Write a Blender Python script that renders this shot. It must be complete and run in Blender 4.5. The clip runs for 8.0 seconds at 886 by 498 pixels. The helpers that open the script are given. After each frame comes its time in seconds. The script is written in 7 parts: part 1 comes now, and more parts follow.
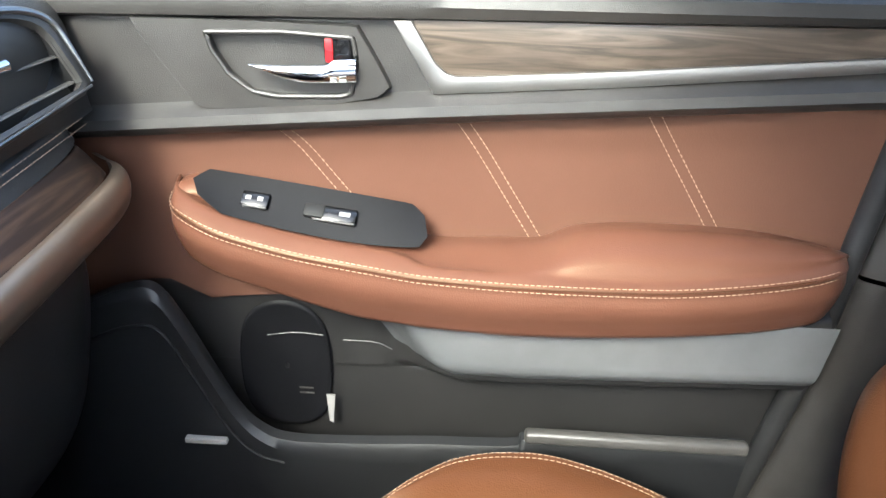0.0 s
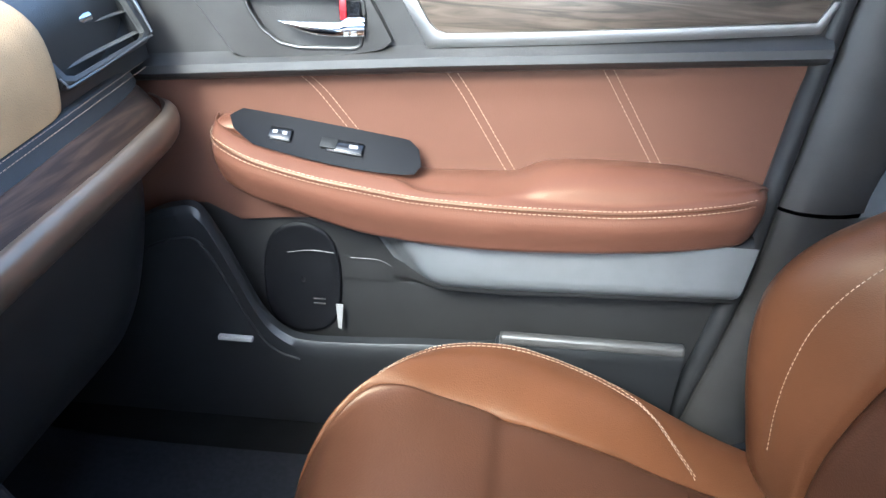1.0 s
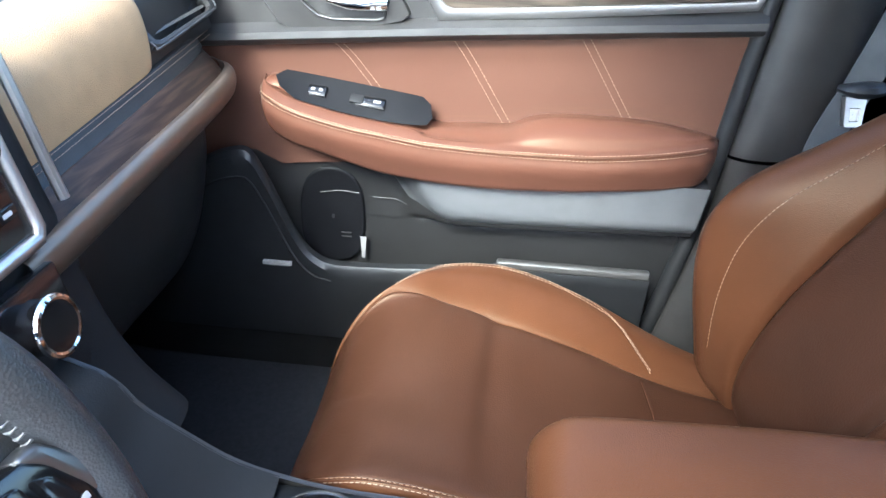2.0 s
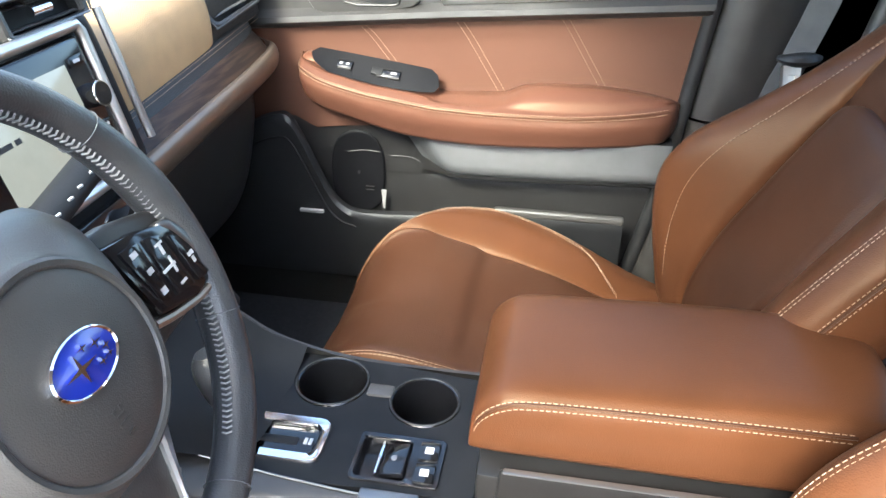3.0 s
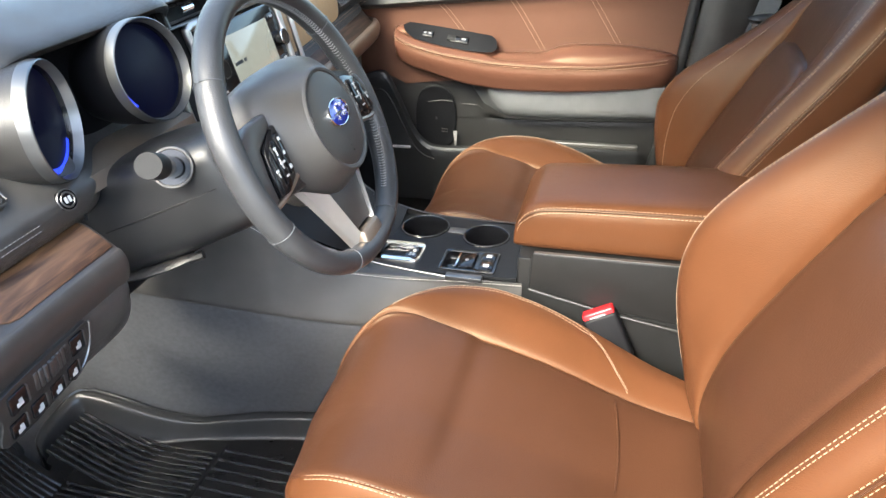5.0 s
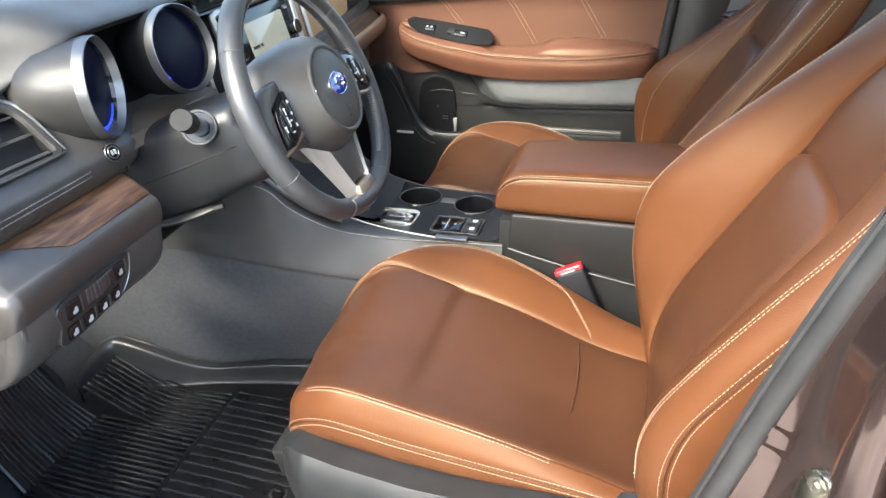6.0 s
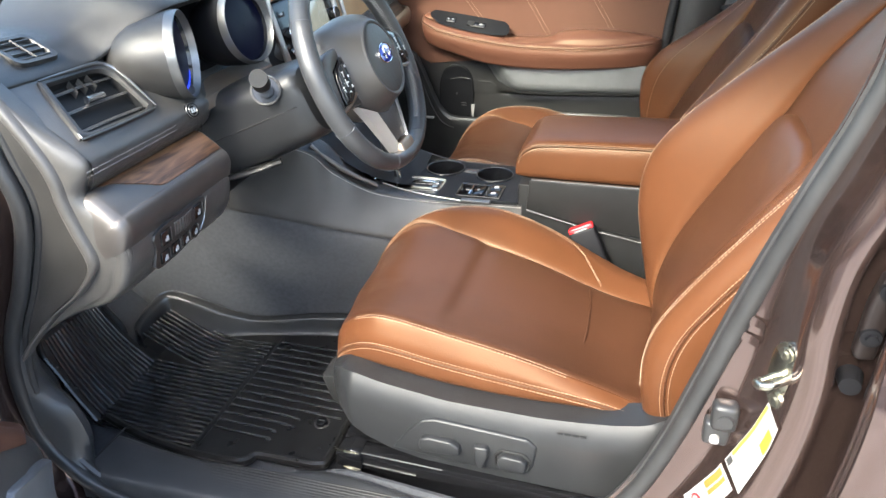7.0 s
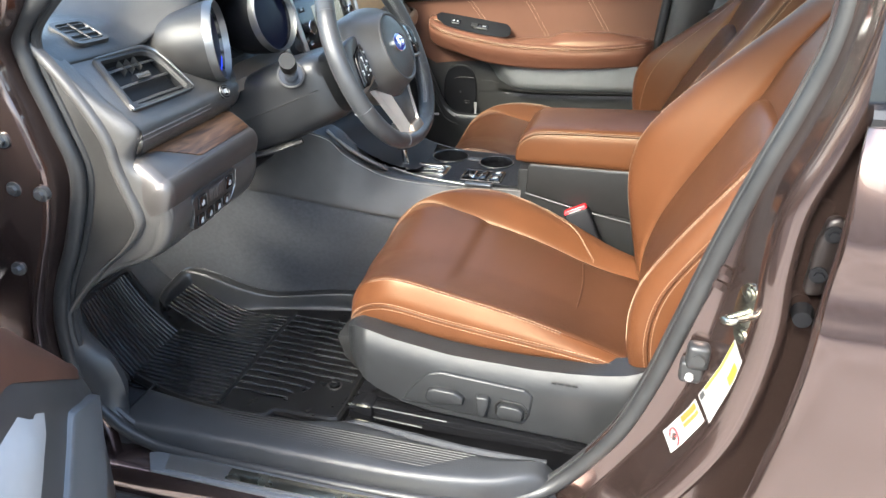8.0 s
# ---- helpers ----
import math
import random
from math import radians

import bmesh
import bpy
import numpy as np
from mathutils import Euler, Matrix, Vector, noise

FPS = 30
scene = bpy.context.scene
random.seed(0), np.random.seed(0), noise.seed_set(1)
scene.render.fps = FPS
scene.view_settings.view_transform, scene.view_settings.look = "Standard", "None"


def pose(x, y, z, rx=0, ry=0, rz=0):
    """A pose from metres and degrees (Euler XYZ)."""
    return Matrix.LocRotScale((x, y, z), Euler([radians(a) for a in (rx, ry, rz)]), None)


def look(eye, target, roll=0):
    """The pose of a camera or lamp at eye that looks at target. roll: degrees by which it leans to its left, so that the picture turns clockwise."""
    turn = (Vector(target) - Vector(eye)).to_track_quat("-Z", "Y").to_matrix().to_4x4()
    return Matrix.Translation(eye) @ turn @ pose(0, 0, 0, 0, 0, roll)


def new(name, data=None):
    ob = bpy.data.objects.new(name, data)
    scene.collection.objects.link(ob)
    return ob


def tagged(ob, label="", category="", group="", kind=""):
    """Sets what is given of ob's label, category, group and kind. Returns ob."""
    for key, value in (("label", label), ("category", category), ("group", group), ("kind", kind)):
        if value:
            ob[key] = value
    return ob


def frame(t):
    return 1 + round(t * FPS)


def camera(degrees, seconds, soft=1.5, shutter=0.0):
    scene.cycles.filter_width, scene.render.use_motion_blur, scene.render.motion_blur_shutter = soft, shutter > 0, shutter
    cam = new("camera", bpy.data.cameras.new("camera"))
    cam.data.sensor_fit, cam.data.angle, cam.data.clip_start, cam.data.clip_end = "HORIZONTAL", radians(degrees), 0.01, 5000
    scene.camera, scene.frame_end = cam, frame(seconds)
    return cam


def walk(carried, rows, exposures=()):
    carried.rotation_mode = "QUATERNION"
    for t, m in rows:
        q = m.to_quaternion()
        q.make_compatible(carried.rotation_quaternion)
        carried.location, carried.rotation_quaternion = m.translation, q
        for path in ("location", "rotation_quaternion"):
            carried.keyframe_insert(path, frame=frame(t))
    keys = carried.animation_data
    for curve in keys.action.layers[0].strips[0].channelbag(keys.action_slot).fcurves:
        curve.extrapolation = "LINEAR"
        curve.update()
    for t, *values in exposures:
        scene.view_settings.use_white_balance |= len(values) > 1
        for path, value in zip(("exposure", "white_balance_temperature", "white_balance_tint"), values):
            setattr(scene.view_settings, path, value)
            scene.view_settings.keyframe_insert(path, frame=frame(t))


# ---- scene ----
cam = camera(62.0, 8.0)
PATH = [
    (0, (0.042, 0.047, 1.226), (-0.079, 1.829, 0.327), 0.9),
    (0.5, (0.063, -0.043, 1.235), (-0.07, 1.729, 0.316), 1.3),
    (1, (0.082, -0.137, 1.243), (-0.062, 1.62, 0.298), 1.7),
    (1.5, (0.089, -0.242, 1.263), (-0.064, 1.497, 0.288), 2.0),
    (3, (0.218, -0.597, 1.328), (-0.073, 1.104, 0.318), 0.4),
    (3.5, (0.269, -0.731, 1.339), (-0.088, 0.966, 0.342), 0.0),
    (4, (0.286, -0.878, 1.346), (-0.124, 0.811, 0.358), -1.1),
    (4.5, (0.285, -1.024, 1.358), (-0.141, 0.665, 0.376), -1.7),
    (5.8, (0.413, -1.272, 1.371), (-0.084, 0.408, 0.408), -2.1),
    (6, (0.418, -1.306, 1.375), (-0.079, 0.375, 0.412), -2.0),
    (6.5, (0.42, -1.415, 1.374), (-0.082, 0.269, 0.418), -1.9),
    (7, (0.424, -1.51, 1.367), (-0.083, 0.18, 0.424), -1.7),
    (7.5, (0.436, -1.591, 1.36), (-0.073, 0.105, 0.433), -1.4),
    (8, (0.451, -1.659, 1.359), (-0.055, 0.046, 0.446), -1.0),
]
walk(cam, [(t, look(eye, target, roll)) for t, eye, target, roll in PATH], [(0, 3.26, 5700, 5), (0.8, 3.38, 5200, 5), (1.5, 3.46, 5000, 5), (3, 3.42, 5800, 5), (4.5, 3.20, 6150, 5), (8, 2.98, 6000, 4)])

# ---- world, sun and exposure ----
world = bpy.data.worlds.new("world")
scene.world = world
world.use_nodes = True
sky = world.node_tree.nodes.new("ShaderNodeTexSky")
sky.sky_type, sky.sun_disc = "NISHITA", False
SUN_UP, SUN_TURN = 44.0, 199.0
sky.air_density, sky.dust_density, sky.ozone_density = 1.0, 4.0, 0.6
sky.sun_elevation, sky.sun_rotation = radians(SUN_UP), radians(SUN_TURN)
world.node_tree.nodes["Background"].inputs["Strength"].default_value = 0.15
world.node_tree.links.new(sky.outputs["Color"], world.node_tree.nodes["Background"].inputs["Color"])
lamp = bpy.data.lights.new("sun", "SUN")
lamp.energy, lamp.angle, lamp.color = 1.3, radians(15), (1.0, 0.92, 0.78)
sun = new("sun", lamp)
a, b = radians(SUN_TURN), radians(SUN_UP)
sun.matrix_world = look((8 * math.sin(a) * math.cos(b), 8 * math.cos(a) * math.cos(b), 8 * math.sin(b)), (0, 0, 0.8))


# ---- materials ----
def material(name, color, rough=0.5, metal=0.0, vary=0.15, scale=25.0, grain=400.0, bump=0.15, coat=0.0, spec=0.5, cells=False, patchy=0.07):
    """A surface with colour and gloss varied at two scales and a fine relief."""
    m = bpy.data.materials.new(name)
    m.use_nodes = True
    n, l = m.node_tree.nodes, m.node_tree.links
    p = n["Principled BSDF"]
    p.inputs["Metallic"].default_value, p.inputs["Coat Weight"].default_value = metal, coat
    p.inputs["Coat Roughness"].default_value, p.inputs["Specular IOR Level"].default_value = 0.06, spec
    co = n.new("ShaderNodeTexCoord")
    big = n.new("ShaderNodeTexNoise")
    big.inputs["Scale"].default_value, big.inputs["Detail"].default_value = scale, 5
    l.new(co.outputs["Object"], big.inputs["Vector"])
    ramp = n.new("ShaderNodeValToRGB")
    lo, hi = [c * (1 - vary) for c in color], [min(1, c * (1 + vary)) for c in color]
    ramp.color_ramp.elements[0].position, ramp.color_ramp.elements[1].position = 0.3, 0.7
    ramp.color_ramp.elements[0].color, ramp.color_ramp.elements[1].color = (*lo, 1), (*hi, 1)
    l.new(big.outputs["Fac"], ramp.inputs["Fac"])
    l.new(ramp.outputs["Color"], p.inputs["Base Color"])
    span = n.new("ShaderNodeMapRange")
    span.inputs["To Min"].default_value, span.inputs["To Max"].default_value = max(0.02, rough - patchy), rough + patchy
    l.new(big.outputs["Fac"], span.inputs["Value"])
    l.new(span.outputs["Result"], p.inputs["Roughness"])
    if bump:
        fine = n.new("ShaderNodeTexVoronoi" if cells else "ShaderNodeTexNoise")
        fine.inputs["Scale"].default_value = grain
        l.new(co.outputs["Object"], fine.inputs["Vector"])
        relief = n.new("ShaderNodeBump")
        relief.inputs["Strength"].default_value, relief.inputs["Distance"].default_value = bump, 0.001
        l.new(fine.outputs["Distance" if cells else "Fac"], relief.inputs["Height"])
        l.new(relief.outputs["Normal"], p.inputs["Normal"])
    return m


def wood_material(name, dark, light, rough=0.35, coat=0.25, turn=0.0):
    """Walnut veneer with long streaks along the piece."""
    m = material(name, dark, rough, coat=coat, bump=0)
    n, l = m.node_tree.nodes, m.node_tree.links
    p = n["Principled BSDF"]
    co = n.new("ShaderNodeTexCoord")
    place = n.new("ShaderNodeMapping")
    place.inputs["Scale"].default_value = (7, 55, 90) if not turn else (60, 5, 70)
    l.new(co.outputs["Object"], place.inputs["Vector"])
    streak = n.new("ShaderNodeTexNoise")
    streak.inputs["Scale"].default_value, streak.inputs["Detail"].default_value, streak.inputs["Distortion"].default_value = 1.0, 8, 1.6
    l.new(place.outputs["Vector"], streak.inputs["Vector"])
    ramp = n.new("ShaderNodeValToRGB")
    ramp.color_ramp.elements[0].position, ramp.color_ramp.elements[1].position = 0.36, 0.66
    ramp.color_ramp.elements[0].color, ramp.color_ramp.elements[1].color = (*dark, 1), (*light, 1)
    l.new(streak.outputs["Fac"], ramp.inputs["Fac"])
    l.new(ramp.outputs["Color"], p.inputs["Base Color"])
    relief = n.new("ShaderNodeBump")
    relief.inputs["Strength"].default_value, relief.inputs["Distance"].default_value = 0.2, 0.0006
    l.new(streak.outputs["Fac"], relief.inputs["Height"])
    l.new(relief.outputs["Normal"], p.inputs["Normal"])
    return m


def glowing(name, color, strength, base=(0.02, 0.02, 0.02), rough=0.1):
    m = material(name, base, rough, bump=0)
    p = m.node_tree.nodes["Principled BSDF"]
    p.inputs["Emission Color"].default_value, p.inputs["Emission Strength"].default_value = (*color, 1), strength
    return m


LEATHER = material("tan leather", (0.078, 0.0300, 0.0126), 0.32, patchy=0.02, vary=0.10, scale=9, grain=620, bump=0.20, cells=True, spec=0.26)
LEATHER_INSERT = material("brown perforated leather", (0.055, 0.0230, 0.0118), 0.34, patchy=0.02, vary=0.07, scale=9, grain=420, bump=0.18, cells=True, spec=0.24)
LEATHER_DOOR = material("tan door leather", (0.104, 0.051, 0.035), 0.36, patchy=0.02, vary=0.06, scale=7, grain=620, bump=0.14, cells=True, spec=0.32)
LEATHER_ARM = material("brown armrest leather", (0.100, 0.043, 0.027), 0.34, patchy=0.02, vary=0.06, scale=9, grain=620, bump=0.14, cells=True, spec=0.30)
# Gold specular tint paints warm light into the leather highlights.
for warm in (LEATHER, LEATHER_INSERT, LEATHER_DOOR, LEATHER_ARM):
    warm.node_tree.nodes["Principled BSDF"].inputs["Specular Tint"].default_value = (1.0, 0.82, 0.58, 1)
THREAD = material("cream thread", (0.36, 0.25, 0.165), 0.7, grain=2500, bump=0.3)
THREAD_PALE = material("pale grey thread", (0.42, 0.40, 0.37), 0.7, grain=2500, bump=0.3)
PLASTIC = material("black grained plastic", (0.0269, 0.0254, 0.0236), 0.35, grain=900, bump=0.25, cells=True, vary=0.2)
SHIELD = material("satin black seat plastic", (0.0175, 0.0180, 0.0189), 0.33, grain=900, bump=0.22, cells=True, vary=0.15, spec=0.36)
PLASTIC_GREY = material("dark grey plastic", (0.0564, 0.0532, 0.0495), 0.31, grain=900, bump=0.25, cells=True, vary=0.15)
FLANK = material("blue-grey console plastic", (0.0475, 0.0448, 0.0417), 0.33, grain=900, bump=0.22, cells=True, vary=0.12)
SILL_GREY = material("dark grey sill plastic", (0.0276, 0.0283, 0.0298), 0.33, grain=700, bump=0.3, cells=True, vary=0.2, scale=14, patchy=0.1)
LINING = material("black satin lining", (0.0166, 0.0161, 0.0157), 0.4, grain=900, bump=0.2, cells=True, vary=0.12)
POCKET = material("black pocket plastic", (0.0135, 0.0138, 0.0145), 0.38, grain=900, bump=0.2, cells=True, vary=0.15)
PLASTIC_SATIN = material("satin grey door plastic", (0.10, 0.105, 0.11), 0.42, grain=900, bump=0.2, cells=True, vary=0.12)
# Silver-grey carries the door opening's reflection on the lower door plastic.
BAND_SHEEN = material("door plastic with painted silver-grey sheen", (0.1760, 0.1800, 0.1840), 0.34, metal=0.45, grain=900, bump=0.12, cells=True, vary=0.08)
PLASTIC_DEEP = material("matt black plastic", (0.0120, 0.0120, 0.0120), 0.6, grain=500, bump=0.2, spec=0.25)
CONSOLE = material("black console plastic", (0.011, 0.0115, 0.0125), 0.42, grain=900, bump=0.25, cells=True, vary=0.2, spec=0.15)
BOX_BLACK = material("satin black box plastic", (0.0115, 0.0115, 0.0115), 0.42, grain=900, bump=0.1, cells=True, patchy=0.02, spec=0.25)
# For real black panels, and for shade painted into recesses and under the seat.
BLACK_PANEL = material("matt black for panels and painted shade", (0.006, 0.006, 0.007), 0.5, bump=0.1, spec=0.12)
GLOSS = material("gloss black plastic", (0.008, 0.008, 0.009), 0.12, bump=0, vary=0.1)
PAD_GREY = material("soft grey airbag cover", (0.0442, 0.0417, 0.0387), 0.40, grain=900, bump=0.18, cells=True, vary=0.1)
SHROUD = material("dark satin column plastic", (0.0150, 0.0154, 0.0162), 0.32, grain=900, bump=0.22, cells=True, vary=0.12)
TRIM_METAL = material("warm grey satin trim", (0.105, 0.095, 0.088), 0.34, metal=0.6, vary=0.08, bump=0.05)
RIM_LEATHER = material("black rim leather", (0.0360, 0.0369, 0.0389), 0.31, grain=700, bump=0.25, cells=True)
PAD_TAN = material("tan dash pad", (0.42, 0.27, 0.13), 0.55, grain=600, bump=0.4, cells=True, vary=0.1)
DOOR_TRIM = material("black soft door trim", (0.0332, 0.0313, 0.0291), 0.36, grain=900, bump=0.25, cells=True, vary=0.15)
SILVER_DIM = material("brushed satin silver", (0.28, 0.272, 0.264), 0.36, metal=0.85, vary=0.05, bump=0.05)
SILVER = material("satin silver", (0.55, 0.53, 0.5), 0.32, metal=0.9, vary=0.05, bump=0.05)
BRONZE = material("warm satin metal", (0.31, 0.25, 0.195), 0.36, metal=0.75, vary=0.06, bump=0.05)
LIP_BRONZE = material("dark bronze lip trim", (0.21, 0.158, 0.115), 0.36, metal=0.7, vary=0.06, bump=0.05)
# Pale base colour holds the highlight on the open door's pocket.
POCKET_GLARE = material("door plastic with painted highlight", (0.40, 0.40, 0.39), 0.34, grain=900, bump=0.1, cells=True, vary=0.06)
SPOKE = material("satin champagne spoke", (0.36, 0.34, 0.31), 0.30, metal=0.35, vary=0.06, bump=0.05)
CHROME = material("chrome", (0.8, 0.8, 0.8), 0.08, metal=1.0, vary=0.03, bump=0)
STEEL = material("zinc steel", (0.44, 0.42, 0.34), 0.26, metal=1.0, vary=0.15, bump=0.1, grain=80)
WOOD = wood_material("dark walnut", (0.050, 0.023, 0.010), (0.21, 0.105, 0.047), rough=0.42, coat=0.06, turn=1.0)
WOOD_DOOR = wood_material("grey walnut", (0.046, 0.036, 0.028), (0.118, 0.093, 0.072), coat=0.12)
WOOD_DASH = wood_material("black walnut", (0.024, 0.014, 0.009), (0.070, 0.041, 0.025), rough=0.45, coat=0.0, turn=1.0)
WOOD_DASH.node_tree.nodes["Principled BSDF"].inputs["Specular IOR Level"].default_value = 0.25
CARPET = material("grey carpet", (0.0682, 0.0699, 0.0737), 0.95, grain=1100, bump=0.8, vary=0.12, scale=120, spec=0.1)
CARPET_DARK = material("darker carpet", (0.028, 0.028, 0.030), 0.95, grain=1100, bump=0.8, vary=0.15, scale=120, spec=0.1)
# Glossy, and lighter than the tray so glints are partly in the colour.
RIB = material("glossy rubber ribs", (0.028, 0.028, 0.03), 0.24, grain=300, bump=0.1, spec=1.0, coat=0.4)
RUBBER = material("black rubber", (0.012, 0.0115, 0.011), 0.30, grain=300, bump=0.25, vary=0.3, patchy=0.1)
# Base lifted above the tray's black to paint in the rim's highlight.
RIM_RUBBER = material("satin rubber rim", (0.0250, 0.0248, 0.0246), 0.34, grain=300, bump=0.15, vary=0.2, spec=0.7)
SEAL = material("weatherstrip rubber", (0.024, 0.0238, 0.024), 0.36, grain=300, bump=0.15, spec=0.4)
PAINT = material("brown metallic paint", (0.112, 0.074, 0.064), 0.15, metal=0.85, vary=0.06, scale=6, grain=2200, bump=0.04, coat=1.0)
HINGE_DARK = material("dark brown underpaint", (0.0140, 0.0104, 0.0096), 0.4, metal=0.3, vary=0.2, scale=30, grain=900, bump=0.2)
BELT = material("grey seat belt webbing", (0.09, 0.095, 0.10), 0.7, grain=900, bump=0.5)
RED = material("red plastic", (0.62, 0.015, 0.02), 0.3, bump=0)
WHITE = material("white sticker", (0.27, 0.26, 0.25), 0.5, vary=0.04, bump=0)
YELLOW = material("yellow print", (0.36, 0.32, 0.02), 0.5, bump=0)
BLACK_PRINT = material("black print", (0.03, 0.03, 0.03), 0.5, bump=0)
GREY_PRINT = material("grey print", (0.22, 0.22, 0.22), 0.5, bump=0)
ORANGE = material("orange print", (0.55, 0.12, 0.02), 0.5, bump=0)
BLUE = material("blue enamel", (0.015, 0.03, 0.30), 0.15, bump=0, coat=0.6)
SCREEN = glowing("lit display", (0.60, 0.58, 0.47), 0.075, (0.06, 0.06, 0.05), 0.12)
DIAL = glowing("blue lit dial", (0.02, 0.03, 0.4), 0.002, (0.003, 0.0035, 0.009), 0.3)
ARC = glowing("lit blue arc", (0.03, 0.06, 1.0), 0.25, (0.01, 0.01, 0.03), 0.2)
RING = material("dark satin silver", (0.1768, 0.1768, 0.1768), 0.34, metal=0.85, vary=0.05, bump=0.05)
for dim in (DIAL, ARC):
    dim.node_tree.nodes["Principled BSDF"].inputs["Specular IOR Level"].default_value = 0.15
GLYPH = material("white print", (0.5, 0.5, 0.5), 0.4, bump=0)
ASPHALT = material("concrete", (0.34, 0.33, 0.31), 0.9, grain=120, bump=0.8, vary=0.3, scale=2)
HEADLINER = material("grey headliner", (0.42, 0.40, 0.37), 0.9, grain=900, bump=0.4, vary=0.05)


# ---- mesh helpers ----
def part(name, bm, mat, parent=None, label="", smooth=True):
    """Links a bmesh, drawn in the place's own coordinates, as one mesh under parent."""
    bmesh.ops.recalc_face_normals(bm, faces=bm.faces)
    me = bpy.data.meshes.new(name)
    bm.to_mesh(me)
    bm.free()
    me.materials.append(mat)
    if smooth:
        me.shade_smooth()
        me.set_sharp_from_angle(angle=radians(38))
    ob = new(name, me)
    if parent is not None:
        ob.parent = parent
        base = parent.matrix_basis if parent.parent is None else parent.parent.matrix_basis
        ob.matrix_parent_inverse = base.inverted() if parent.parent is None else Matrix()
    if label:
        ob["label"] = label
    return ob


def thing(name, base, label, category, group="", kind=""):
    ob = new(name)
    ob.empty_display_size = 0.05
    ob.matrix_basis = Matrix.Translation(base)
    return tagged(ob, label, category, group, kind)


def from_lists(verts, faces):
    bm = bmesh.new()
    vs = [bm.verts.new(v) for v in verts]
    for f in faces:
        try:
            bm.faces.new([vs[i] for i in f])
        except ValueError:
            pass
    return bm


def spline(points, n, closed=False):
    """n points along a smooth curve through the points."""
    p = np.array(points, float)
    k = len(p)
    if k == 2 and not closed:
        return [tuple(p[0] + (p[1] - p[0]) * i / (n - 1)) for i in range(n)]
    q = np.vstack([p[-1:], p, p[:2]]) if closed else np.vstack([2 * p[0] - p[1], p, 2 * p[-1] - p[-2]])
    out = []
    for i in range(n):
        u = i / n * k if closed else i / (n - 1) * (k - 1)
        j = min(int(u), (k if closed else k - 1) - 1)
        f = u - j
        a0, a1, a2, a3 = q[j], q[j + 1], q[j + 2], q[j + 3]
        out.append(tuple(0.5 * (2 * a1 + (a2 - a0) * f + (2 * a0 - 5 * a1 + 4 * a2 - a3) * f * f + (3 * a1 - a0 - 3 * a2 + a3) * f ** 3)))
    return out


def even(points, n, closed=False):
    """n points at even steps along a polyline."""
    p = np.array(points, float)
    if closed:
        p = np.vstack([p, p[:1]])
    d = np.r_[0, np.cumsum(np.linalg.norm(np.diff(p, axis=0), axis=1))]
    s = np.linspace(0, d[-1], n + 1)[:-1] if closed else np.linspace(0, d[-1], n)
    return [tuple(np.interp(v, d, p[:, i]) for i in range(p.shape[1])) for v in s]


def loft(rows, loop=False, cap=False, dense=None, ring=False):
    """A skin over rows of points. dense=(rows, columns) smooths it; loop closes each row; ring closes the rows; cap fills both ends."""
    if dense:
        cols = [spline(r, dense[1], loop) for r in rows]
        rows = list(zip(*[spline(c, dense[0], ring) for c in zip(*cols)]))
    m, n = len(rows), len(rows[0])
    verts = [v for r in rows for v in r]
    faces = []
    for i in range(m if ring else m - 1):
        for j in range(n if loop else n - 1):
            a0, a1 = i * n + j, i * n + (j + 1) % n
            b0, b1 = (i + 1) % m * n + j, (i + 1) % m * n + (j + 1) % n
            faces.append((a0, a1, b1, b0))
    if cap:
        faces += [tuple(range(n)), tuple(range((m - 1) * n, m * n))]
    return from_lists(verts, faces)


def soften(bm, width, segments=2):
    if width:
        edges = [e for e in bm.edges if len(e.link_faces) == 2 and e.calc_face_angle() > 0.5]
        bmesh.ops.bevel(bm, geom=edges, offset=width, segments=segments, affect="EDGES", profile=0.5)
    return bm


def prism(outline, axis, lo, hi, bevel=0.0, segments=2):
    """A flat outline, drawn in the two other axes in the order x, y, z, thickened from lo to hi along axis."""
    k = "xyz".index(axis)

    def at(p, h):
        v = list(p)
        v.insert(k, h)
        return v
    n = len(outline)
    verts = [at(p, lo) for p in outline] + [at(p, hi) for p in outline]
    faces = [tuple(range(n)), tuple(range(n, 2 * n))] + [(i, (i + 1) % n, n + (i + 1) % n, n + i) for i in range(n)]
    bm = from_lists(verts, faces)
    bmesh.ops.recalc_face_normals(bm, faces=bm.faces)
    return soften(bm, bevel, segments)


def block(lo, hi, bevel=0.004, segments=2):
    bm = bmesh.new()
    bmesh.ops.create_cube(bm, size=1)
    for v in bm.verts:
        v.co = [a0 + (c + 0.5) * (a1 - a0) for c, a0, a1 in zip(v.co, lo, hi)]
    return soften(bm, bevel, segments)


def placed(bm, m):
    bmesh.ops.transform(bm, matrix=m, verts=bm.verts)
    return bm


def joined(*bms):
    out = bmesh.new()
    for bm in bms:
        me = bpy.data.meshes.new("t")
        bm.to_mesh(me)
        bm.free()
        out.from_mesh(me)
        bpy.data.meshes.remove(me)
    return out


